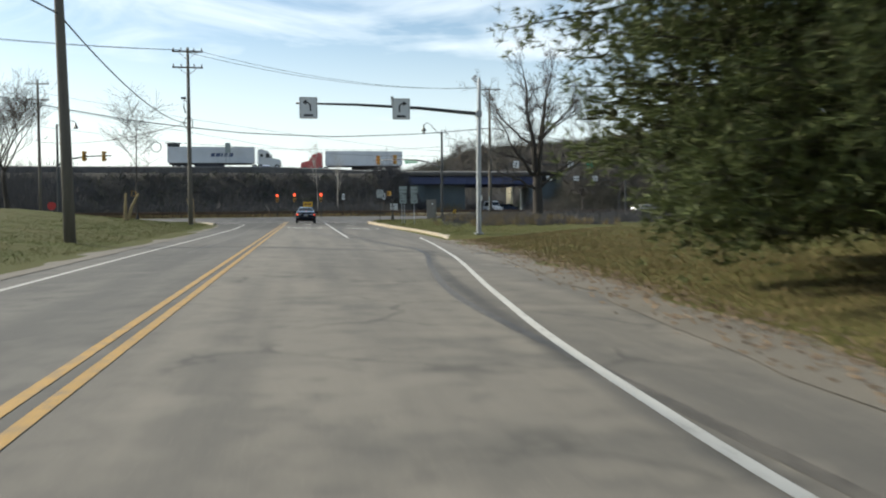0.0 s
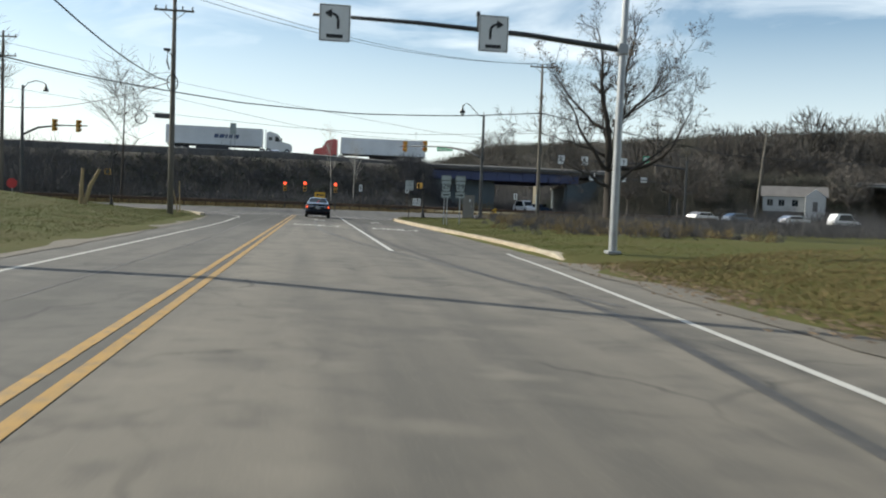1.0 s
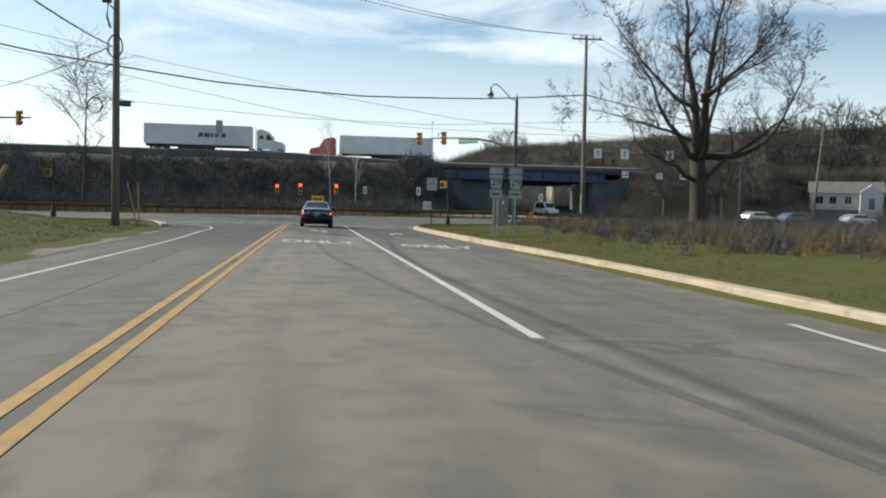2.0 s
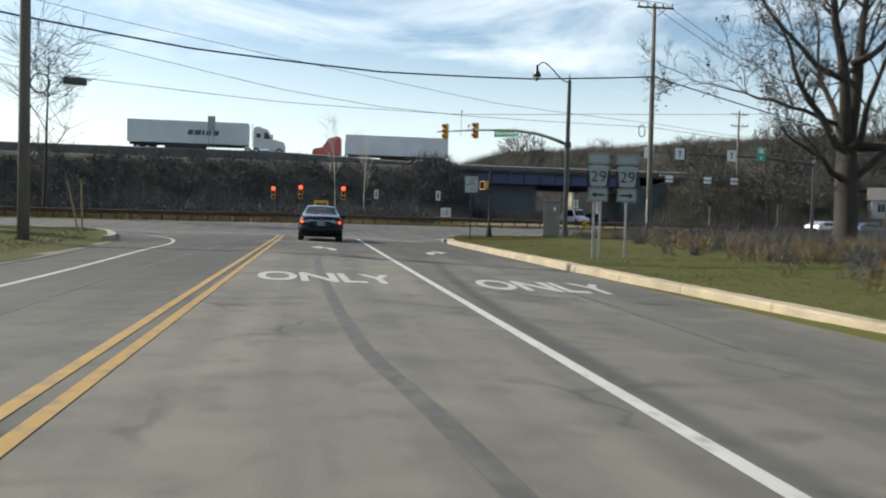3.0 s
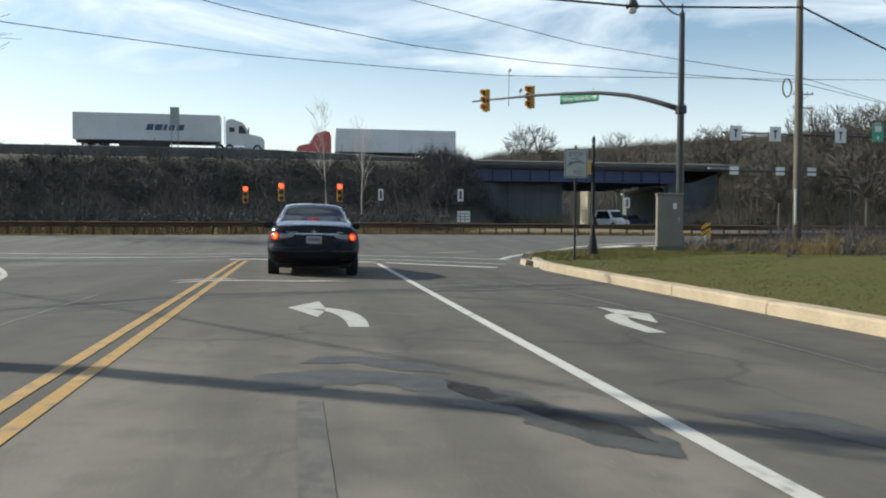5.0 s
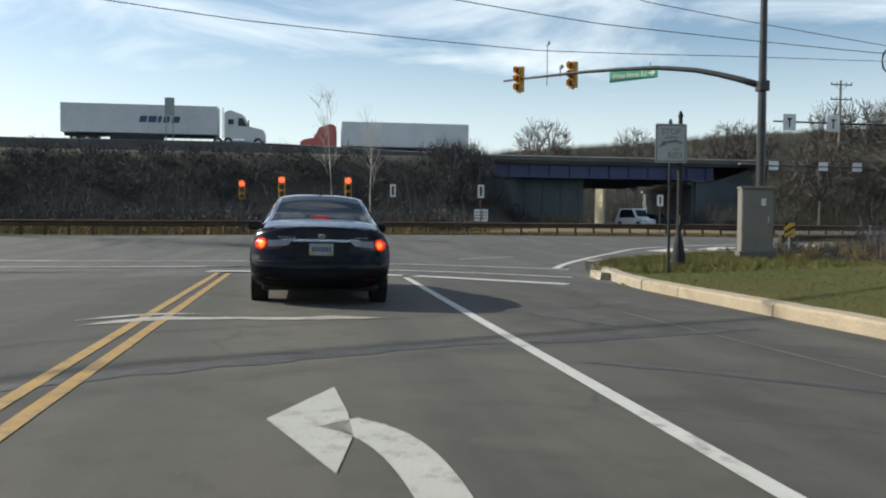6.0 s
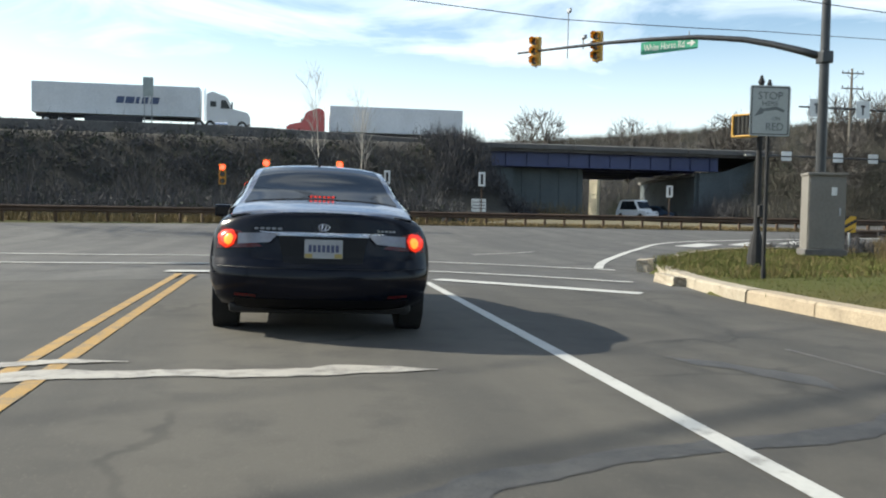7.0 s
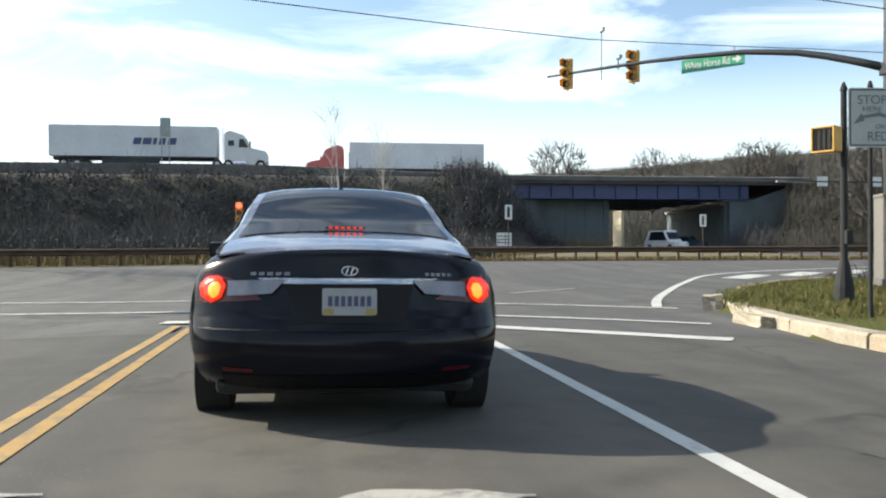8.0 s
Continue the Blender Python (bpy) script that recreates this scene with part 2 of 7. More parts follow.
SIGN_YELLOW = mat("yellow_sign_sheet", (0.75, 0.42, 0.02), (0.6, 0.33, 0.02), 2, 20, rough=0.45, bump=0.02)
SIGNAL_YELLOW = mat("signal_housing_yellow", (0.62, 0.34, 0.04), (0.45, 0.24, 0.03), 3, 30, rough=0.5, bump=0.05)
RED_LAMP = mat("lit_red_lens", (0.6, 0.03, 0.02), None, 3, 30, rough=0.3, bump=0, emit=(1.0, 0.06, 0.03), power=3.5)
DARK_LENS = mat("unlit_lens", (0.03, 0.025, 0.02), None, 3, 30, rough=0.2, bump=0)
CABINET = mat("cabinet_aluminium", (0.215, 0.2, 0.178), (0.16, 0.148, 0.13), 1.0, 15, rough=0.6, metal=0.2, bump=0.08)
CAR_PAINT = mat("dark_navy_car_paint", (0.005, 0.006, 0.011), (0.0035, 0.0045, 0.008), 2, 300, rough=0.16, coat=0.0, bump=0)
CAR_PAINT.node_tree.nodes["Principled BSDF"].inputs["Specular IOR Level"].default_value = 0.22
# Upper panels: sky reflection put into a paler, metallic copy of the paint.
CAR_PAINT_SKY = mat("sky_sheen_car_paint", (0.22, 0.225, 0.25), (0.19, 0.195, 0.22), 2, 300, rough=0.22, metal=0.75, coat=1.0, bump=0)
CAR_GLASS = mat("tinted_glass", (0.012, 0.016, 0.02), None, 2, 30, rough=0.06, bump=0)
CAR_GLASS.node_tree.nodes["Principled BSDF"].inputs["Specular IOR Level"].default_value = 0.35
CHROME = mat("chrome", (0.75, 0.75, 0.78), (0.65, 0.65, 0.68), 2, 30, rough=0.12, metal=1.0, bump=0)
BLACK_PLASTIC = mat("black_plastic", (0.012, 0.012, 0.013), None, 3, 60, rough=0.55, bump=0.05)
RUBBER = mat("tyre_rubber", (0.018, 0.018, 0.018), None, 5, 60, rough=0.85, bump=0.3)
ALLOY = mat("alloy_wheel", (0.5, 0.5, 0.52), None, 3, 30, rough=0.3, metal=0.9, bump=0)
TAIL_LENS = mat("red_tail_lens", (0.16, 0.01, 0.01), (0.1, 0.007, 0.007), 6, 60, rough=0.12, bump=0, coat=1.0)
TAIL_LIT = mat("lit_brake_lens", (0.55, 0.03, 0.02), (0.3, 0.015, 0.01), 14, 90, rough=0.2, bump=0.1, emit=(1.0, 0.02, 0.012), power=0.75)
tail_nodes = TAIL_LIT.node_tree.nodes
cells = tail_nodes.new("ShaderNodeTexVoronoi")
cells.inputs["Scale"].default_value = 46.0
tint = tail_nodes.new("ShaderNodeValToRGB")
tint.color_ramp.elements[0].color = (1.0, 0.05, 0.012, 1)
tint.color_ramp.elements[1].color = (0.5, 0.006, 0.004, 1)
tail_coord = tail_nodes.new("ShaderNodeTexCoord")
TAIL_LIT.node_tree.links.new(tail_coord.outputs["Object"], cells.inputs["Vector"])
TAIL_LIT.node_tree.links.new(cells.outputs["Distance"], tint.inputs["Fac"])
TAIL_LIT.node_tree.links.new(tint.outputs["Color"], next(n for n in tail_nodes if n.type == "BSDF_PRINCIPLED").inputs["Emission Color"])
TAIL_CORE = mat("lit_brake_bulb", (0.9, 0.3, 0.05), None, 6, 60, rough=0.2, bump=0, emit=(1.0, 0.13, 0.015), power=1.9)
CLEAR_LENS = mat("clear_lamp_lens", (0.42, 0.42, 0.45), (0.28, 0.28, 0.31), 6, 60, rough=0.12, metal=0.5, bump=0)
PLATE = mat("number_plate", (0.33, 0.34, 0.35), (0.27, 0.28, 0.29), 6, 60, rough=0.4, bump=0)
PLATE_BLUE = mat("plate_blue", (0.06, 0.075, 0.15), None, 6, 60, rough=0.4, bump=0)
PLATE_GOLD = mat("plate_gold", (0.38, 0.30, 0.1), None, 6, 60, rough=0.4, bump=0)
TRAILER = mat("white_trailer_panel", (0.66, 0.67, 0.68), (0.52, 0.53, 0.54), 0.4, 6, rough=0.45, bump=0.02)
TRUCK_WHITE = mat("white_cab_paint", (0.6, 0.6, 0.6), (0.5, 0.5, 0.5), 1, 20, rough=0.3, bump=0, coat=0.6)
TRUCK_RED = mat("red_cab_paint", (0.45, 0.03, 0.03), (0.33, 0.02, 0.02), 1, 20, rough=0.3, bump=0, coat=0.6)
TRUCK_DARK = mat("truck_dark", (0.03, 0.03, 0.035), None, 1, 20, rough=0.6, bump=0)
LOGO_BLUE = mat("faded_blue_logo", (0.06, 0.09, 0.18), None, 1, 20, rough=0.5, bump=0)
BARK = mat("grey_brown_bark", (0.055, 0.045, 0.037), (0.022, 0.019, 0.016), 2.0, 18, rough=0.95, bump=0.6, stretch=(3, 3, 0.7))
DARK_TWIG = mat("dark_twig", (0.042, 0.037, 0.033), (0.024, 0.021, 0.019), 0.5, 6, rough=0.95, bump=0)
TWIG = mat("bare_twig", (0.072, 0.058, 0.047), (0.036, 0.03, 0.025), 0.3, 4, rough=0.95, bump=0, island=0.5)
# Woods on the hill: veiling flare put in as a lighter base colour.
WOODS = mat("bare_woods", (0.1, 0.092, 0.074), (0.072, 0.067, 0.054), 0.05, 0.6, rough=1.0, bump=0, island=0.25)
# Far twigs: distance haze put into a colour paler than the near twigs.
FAR_TWIG = mat("hazed_far_twig", (0.12, 0.105, 0.092), (0.075, 0.066, 0.058), 0.3, 4, rough=0.95, bump=0, island=0.5)
PALE_BARK = mat("pale_birch_bark", (0.50, 0.46, 0.40), (0.32, 0.29, 0.25), 1.5, 12, rough=0.85, bump=0.2)
BRUSH = mat("dark_brush", (0.082, 0.079, 0.08), (0.042, 0.042, 0.046), 0.15, 1.5, rough=0.95, bump=0, island=0.4)
BRUSH_GREEN = mat("dark_green_brush", (0.042, 0.052, 0.03), (0.02, 0.026, 0.016), 0.2, 2.0, rough=0.9, bump=0, island=0.5)
BANK_SOIL = mat("bank_soil", (0.045, 0.04, 0.03), (0.02, 0.018, 0.014), 0.25, 2.5, rough=0.95, bump=0.9)
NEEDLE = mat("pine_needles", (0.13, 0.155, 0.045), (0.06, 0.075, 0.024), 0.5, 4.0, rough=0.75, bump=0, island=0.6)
# Inner tufts: wider needles in a darker olive, closing the crown.
NEEDLE_INNER = mat("dark_inner_needles", (0.065, 0.066, 0.024), (0.036, 0.036, 0.014), 0.5, 4.0, rough=0.85, bump=0, island=0.5)
DEAD_LEAF = mat("dead_leaf", (0.15, 0.105, 0.062), (0.085, 0.058, 0.036), 0.8, 5, rough=0.85, bump=0, island=0.6)
HILL = mat("wooded_hill", (0.085, 0.075, 0.066), (0.06, 0.053, 0.047), 0.02, 0.25, rough=1.0, bump=1.0)
HOUSE_WALL = mat("white_siding", (0.46, 0.46, 0.45), (0.36, 0.36, 0.35), 0.6, 10, rough=0.7, bump=0.05, stretch=(0.3, 0.3, 6))
ROOF = mat("grey_roof_shingle", (0.16, 0.15, 0.145), (0.1, 0.095, 0.09), 0.8, 10, rough=0.9, bump=0.3)
TAN_PANEL = mat("tan_concrete", (0.55, 0.48, 0.34), (0.42, 0.36, 0.25), 0.8, 10, rough=0.85, bump=0.2)
CAR_SILVER = mat("silver_car_paint", (0.5, 0.5, 0.52), (0.4, 0.4, 0.42), 2, 100, rough=0.25, metal=0.5, coat=1.0, bump=0)
CAR_WHITE = mat("white_car_paint", (0.7, 0.7, 0.7), (0.6, 0.6, 0.6), 2, 100, rough=0.25, coat=1.0, bump=0)
CAR_BLUE = mat("blue_car_paint", (0.04, 0.07, 0.12), None, 2, 100, rough=0.25, metal=0.3, coat=1.0, bump=0)
LAMP_GLASS = mat("frosted_lamp_globe", (0.75, 0.75, 0.72), None, 3, 30, rough=0.25, bump=0)

# ---- mesh helpers ----
def part(name, bm, material, parent=None, label="", smooth=False, place=None):
    """Links a bmesh as one mesh object, under a thing or a part where one is given."""
    me = bpy.data.meshes.new(name)
    bm.to_mesh(me)
    bm.free()
    for m in material if isinstance(material, (list, tuple)) else (material,):
        me.materials.append(m)
    if smooth:
        for f in me.polygons:
            f.use_smooth = True
    ob = new(name, me)
    if parent:
        ob.parent = parent
    if place is not None:
        ob.matrix_basis = place
    if label:
        tagged(ob, label)
    return ob


def thing(name, label, category, m=None, group="", kind=""):
    ob = new(name)
    ob.empty_display_size = 0.2
    if m is not None:
        ob.matrix_basis = m
    return tagged(ob, label, category, group, kind)


def mesh_of(name, verts, faces, material, parent=None, smooth=False):
    me = bpy.data.meshes.new(name)
    me.from_pydata([tuple(v) for v in verts], [], faces)
    for m in material if isinstance(material, (list, tuple)) else (material,):
        me.materials.append(m)
    if smooth:
        for f in me.polygons:
            f.use_smooth = True
    ob = new(name, me)
    if parent:
        ob.parent = parent
    return ob


def block(bm, centre, size, bevel=0.0, turn=None):
    made = bmesh.ops.create_cube(bm, size=1.0, matrix=Matrix.Translation(centre) @ (turn or Matrix()) @ Matrix.Diagonal((*size, 1)))
    if bevel:
        edges = list({e for v in made["verts"] for e in v.link_edges})
        bmesh.ops.bevel(bm, geom=edges, offset=bevel, segments=2, affect="EDGES", profile=0.6)
    return bm


def rod(bm, a, b, r0, r1=None, sides=10, caps=True):
    a, b = Vector(a), Vector(b)
    r1 = r0 if r1 is None else r1
    d = b - a
    m = Matrix.Translation((a + b) / 2) @ d.to_track_quat("Z", "Y").to_matrix().to_4x4()
    bmesh.ops.create_cone(bm, cap_ends=caps, segments=sides, radius1=r0, radius2=r1, depth=d.length, matrix=m)
    return bm


def tube(bm, points, radii, sides=8):
    """A bent round bar through the points."""
    points = [Vector(p) for p in points]
    if not hasattr(radii, "__len__"):
        radii = [radii] * len(points)
    rings = []
    for i, p in enumerate(points):
        d = (points[min(i + 1, len(points) - 1)] - points[max(i - 1, 0)]).normalized()
        side = d.cross(Vector((0, 0, 1)))
        side = side.normalized() if side.length > 0.05 else Vector((1, 0, 0))
        up = side.cross(d).normalized()
        rings.append([bm.verts.new(p + (side * math.cos(k * 2 * math.pi / sides) + up * math.sin(k * 2 * math.pi / sides)) * radii[i]) for k in range(sides)])
    for a, b in zip(rings, rings[1:]):
        for k in range(sides):
            bm.faces.new((a[k], a[(k + 1) % sides], b[(k + 1) % sides], b[k]))
    bm.faces.new(rings[0][::-1])
    bm.faces.new(rings[-1])
    return bm


def plate(bm, outline, thick, m=None):
    """A flat plate: the outline (x, z) in its plane, its face towards -y."""
    m = m or Matrix()
    n = len(outline)
    front = [bm.verts.new(m @ Vector((x, 0, z))) for x, z in outline]
    rear = [bm.verts.new(m @ Vector((x, thick, z))) for x, z in outline]
    bm.faces.new(front)
    bm.faces.new(rear[::-1])
    for i in range(n):
        bm.faces.new((front[(i + 1) % n], front[i], rear[i], rear[(i + 1) % n]))
    bmesh.ops.recalc_face_normals(bm, faces=bm.faces)
    return bm


def rounded(w, h, r, steps=4):
    pts = []
    for cx, cz, a0 in ((w / 2 - r, h / 2 - r, 0), (-w / 2 + r, h / 2 - r, 90), (-w / 2 + r, -h / 2 + r, 180), (w / 2 - r, -h / 2 + r, 270)):
        for i in range(steps + 1):
            a = radians(a0 + 90 * i / steps)
            pts.append((cx + r * math.cos(a), cz + r * math.sin(a)))
    return pts


def words(name, text, size, material, parent, m, width=None, height=None, thick=0.002, bold=0.0):
    """Lettering with the built-in font, centred, lying in the x-y plane of m."""
    cu = bpy.data.curves.new(name, "FONT")
    cu.body, cu.size, cu.extrude, cu.align_x, cu.align_y = text, size, thick, "CENTER", "CENTER"
    cu.offset = bold
    tmp = new(name, cu)
    me = bpy.data.meshes.new_from_object(tmp.evaluated_get(bpy.context.evaluated_depsgraph_get()))
    bpy.data.objects.remove(tmp)
    xs, ys = [v.co.x for v in me.vertices], [v.co.y for v in me.vertices]
    cx, cy = (min(xs) + max(xs)) / 2, (min(ys) + max(ys)) / 2
    sx = width / (max(xs) - min(xs)) if width else 1
    sy = height / (max(ys) - min(ys)) if height else (sx if width else 1)
    for v in me.vertices:
        v.co = ((v.co.x - cx) * sx, (v.co.y - cy) * sy, v.co.z)
    me.materials.clear()
    me.materials.append(material)
    ob = new(name, me)
    ob.parent = parent
    ob.matrix_basis = m
    return ob


def smoothstep(a, b, x):
    t = min(1, max(0, (x - a) / (b - a)))
    return t * t * (3 - 2 * t)


def resample(points, step):
    """Points every step metres along a line, its corners rounded by a Catmull-Rom curve."""
    p = [Vector(q) for q in points]
    fine = []
    for i in range(len(p) - 1):
        a, b, c, d = p[max(i - 1, 0)], p[i], p[i + 1], p[min(i + 2, len(p) - 1)]
        for k in range(12):
            t = k / 12
            fine.append(0.5 * ((2 * b) + (c - a) * t + (2 * a - 5 * b + 4 * c - d) * t * t + (3 * b - a - 3 * c + d) * t ** 3))
    fine.append(p[-1])
    out, left = [fine[0]], step
    for a, b in zip(fine, fine[1:]):
        seg = (b - a).length
        at = 0.0
        while seg - at >= left:
            at += left
            out.append(a.lerp(b, at / seg))
            left = step
        left -= seg - at
    if (out[-1] - fine[-1]).length > step * 0.3:
        out.append(fine[-1])
    return out


# ---- the lie of the land ----
def far_rise(x, y):
    """The cross road is banked up towards its far edge, and the ground beyond climbs to the underpass."""
    return 0.42 * smoothstep(30, 48.5, y) + 0.33 * smoothstep(53, 80, y) * smoothstep(10, 22, x)


def road_z(x, y):
    """The carriageway: a crown along its middle, dying out into the crossing."""
    f = smoothstep(14, 32, y)
    return (1 - f) * (-0.02 * min(abs(x + 1), 8)) - f * 0.15 + far_rise(x, y)


Y_L = [-120, -56, -30, -5, 5.5, 10, 14]
X_L = [-5.1, -5.2, -5.3, -6.1, -6.9, -7.7, -8.7]
Y_R = [-120, -66, -61, -46.6, -40, -34, 11, 14]
X_R = [4.2, 4.6, 5.2, 6.3, 6.5, 6.75, 6.62, 6.9]
NEAR = [(-160, 36), (-80, 31), (-40, 28.5), (-22, 25.5), (-15, 23), (-11.3, 20.4), (-9.6, 17.5), (-8.6, 13.6), (0, 13.6), (6.85, 13.6), (7.5, 16.9), (8.3, 19), (9.6, 21.4), (12, 25), (16, 28.6), (24, 32), (40, 39), (80, 54), (160, 80)]
FAR = [(-160, 45), (-80, 42), (-40, 41), (-24, 42), (-13, 43.3), (-8, 44.2), (-4, 45.5), (0, 48), (4, 52), (8, 56), (12, 61), (16, 66), (20, 70), (26, 77), (32, 83), (42, 92), (55, 104), (100, 150), (160, 200)]


def inside(x, y, poly):
    hit = False
    for (x0, y0), (x1, y1) in zip(poly, poly[1:] + poly[:1]):
        if (y0 > y) != (y1 > y) and x < (x1 - x0) * (y - y0) / (y1 - y0) + x0:
            hit = not hit
    return hit


CROSSING = NEAR + FAR[::-1]


def on_road(x, y, grow=0.0):
    if -121 < y < 14.5 and np.interp(y, Y_L, X_L) - grow < x < np.interp(y, Y_R, X_R) + grow:
        return True
    if not 12 < y < 201:
        return False
    return inside(x, y, CROSSING)


BANK_FOOT, BANK_TOP, DECK_Z = 71.0, 83.6, 7.5


def deck_z(x):
    """The motorway's surface, a little above the wall that holds the bank, sinking towards the bridge."""
    return 8.9 - 0.75 * smoothstep(-8, 20, x)


def ground_z(x, y):
    z = -0.16
    if x < -1 and y < 30:
        off = np.interp(y, Y_L, X_L) - x
        rise = min(1.5, max(0, off - 0.8) * 0.1) * (1 - smoothstep(2, 13, y))
        z = -0.12 + rise + 0.05 * (1 - smoothstep(2, 13, y)) + 0.12 * smoothstep(9, 16, y)
    elif y < 34:
        off = x - np.interp(y, Y_R, X_R)
        if y < -34:
            z = -0.14 + min(1.1, max(0, off - 0.5) * 0.075)
        else:
            z = 0.0 + min(0.3 - 0.27 * smoothstep(11, 18, y), max(0, off) * 0.035) - 0.1 * smoothstep(20, 30, y) - 0.5 * smoothstep(9, 14, off) * (1 - smoothstep(16, 30, y)) * smoothstep(-34, -15, y)
    z += 0.05 * noise.noise(Vector((x * 0.3, y * 0.3, 0))) + far_rise(x, y)
    if y > 52 and (x < 21 or x > 43):
        lift = smoothstep(BANK_FOOT, BANK_TOP, y)
        skew = 0.4 * max(0, min(y, 113) - 84)
        side = smoothstep(21, 17, x) if x < 30 else smoothstep(43 + skew, 50 + skew, x)
        if lift * side:
            z += lift * side * (DECK_Z + 0.1 - z) + 0.35 * noise.noise(Vector((x * 0.25, y * 0.25, 3))) * lift * (1 - lift) * 4
    return z


def lay(line, width, lift, name, material, parent, step=0.7):
    """A painted strip that follows the road's surface."""
    pts = resample([(x, y, 0) for x, y in line], step)
    verts, faces = [], []
    for i, p in enumerate(pts):
        d = (pts[min(i + 1, len(pts) - 1)] - pts[max(i - 1, 0)]).normalized()
        s = Vector((-d.y, d.x, 0)) * width / 2
        for q in (p + s, p - s):
            verts.append((q.x, q.y, road_z(q.x, q.y) + lift))
    for i in range(len(pts) - 1):
        faces.append((2 * i, 2 * i + 1, 2 * i + 3, 2 * i + 2))
    return mesh_of(name, verts, faces, material, parent)

# ---- ground and roads ----
def axis(inner, step, outer):
    a, b = inner
    mid = list(np.arange(a, b + 0.001, step))
    grow, s = [], step * 2
    x = b
    while x < outer:
        x += s
        s *= 1.45
        grow.append(x)
    low, s, x = [], step * 2, a
    while x > -outer:
        x -= s
        s *= 1.45
        low.append(x)
    return low[::-1] + mid + grow


def build_ground():
    xs, ys = axis((-45, 60), 1.0, 3500), axis((-100, 92), 1.0, 3500)
    xs = sorted({*xs, *np.arange(4.5, 13, 1.0), *np.arange(-12.5, -5, 1.0), 6.92, 7.2})
    ys = sorted({*ys, *np.arange(10.5, 30, 1.0)})
    verts = []
    for y in ys:
        for x in xs:
            z = road_z(x, y) - 0.10 if on_road(x, y, -0.1) else ground_z(x, y)
            if 84 < y < 113 and (x <= 21 or x >= 43):
                z = min(z, DECK_Z - 0.4)
            if y >= 113:
                z = far_rise(x, y) - 0.16
            verts.append((x, y, z))
    w = len(xs)
    faces = [(j * w + i, j * w + i + 1, (j + 1) * w + i + 1, (j + 1) * w + i) for j in range(len(ys) - 1) for i in range(w - 1)]
    ob = mesh_of("ground", verts, faces, [GRASS_GROUND, BANK_SOIL, FIELD], smooth=True)
    for f in ob.data.polygons:
        c = f.center
        f.material_index = 2 if (abs(c.x) > 70 or c.y > 116 or c.y < -100) else (1 if c.y > 66 else 0)
    return tagged(ob, "patchy autumn grass verge and brown soil beside the road", "ground", kind="structure")


build_ground()


def sheet(name, a, b, nu, nv, material, lift=0.0, parent=None):
    """A road surface between two lines of equally many points."""
    verts, faces = [], []
    for i in range(nu + 1):
        for j in range(nv + 1):
            p = Vector(a[i]).lerp(Vector(b[i]), j / nv)
            verts.append((p.x, p.y, road_z(p.x, p.y) + lift))
    w = nv + 1
    faces = [(i * w + j, (i + 1) * w + j, (i + 1) * w + j + 1, i * w + j + 1) for i in range(nu) for j in range(nv)]
    return mesh_of(name, verts, faces, material, parent)


rows_y = np.arange(-120, 14.01, 1.0)
left_edge = [(np.interp(y, Y_L, X_L) - 0.08 * noise.noise(Vector((0, y * 0.7, 5))), y, 0) for y in rows_y]
right_edge = [(np.interp(y, Y_R, X_R) + (0.14 * noise.noise(Vector((9, y * 0.6, 5))) if y < -35 else 0), y, 0) for y in rows_y]
crown = [(-1.0, y, 0) for y in rows_y]
road = sheet("road", left_edge, crown, len(rows_y) - 1, 12, ASPHALT_ONCOMING)
tagged(road, "worn grey asphalt two-lane road with painted lines", "road", kind="structure")
lane_side = sheet("carriageway", crown, right_edge, len(rows_y) - 1, 20, [ASPHALT, ASPHALT_TURN], parent=road)
for f in lane_side.data.polygons:
    f.material_index = 1 if f.center.x > 2.46 and f.center.y > -33 else 0


def even(points, n):
    pts = resample([(x, y, 0) for x, y in points], 0.5)
    return [pts[round(i * (len(pts) - 1) / n)] for i in range(n + 1)]


crossing = sheet("road_crossing", even(NEAR, 220), even(FAR, 220), 220, 26, ASPHALT_NEW, lift=-0.003)
tagged(crossing, "dark grey asphalt cross road in front of a guard rail", "road", kind="structure")

# gravel edges
gravel_left = sheet("gravel_shoulder", [(x - 1.0 - 0.35 * noise.noise(Vector((4, y * 0.4, 1))), y, 0) for x, y, _ in left_edge], [(x + 0.25 + 0.2 * noise.noise(Vector((2, y * 0.5, 1))), y, 0) for x, y, _ in left_edge], len(rows_y) - 1, 3, GRAVEL, lift=0.012)
tagged(gravel_left, "brown gravel and dirt shoulder along the asphalt edge", "shoulder", kind="structure")
cut = [i for i, y in enumerate(rows_y) if y < -34]
gravel_right = sheet("gravel_shoulder", [(right_edge[i][0] - 0.45 + 0.3 * noise.noise(Vector((7, rows_y[i] * 0.5, 1))), rows_y[i], 0) for i in cut], [(right_edge[i][0] + 0.9, rows_y[i], 0) for i in cut], len(cut) - 1, 3, GRAVEL, lift=0.012)
tagged(gravel_right, "brown gravel shoulder with leaf litter beside the grass", "shoulder", kind="structure")

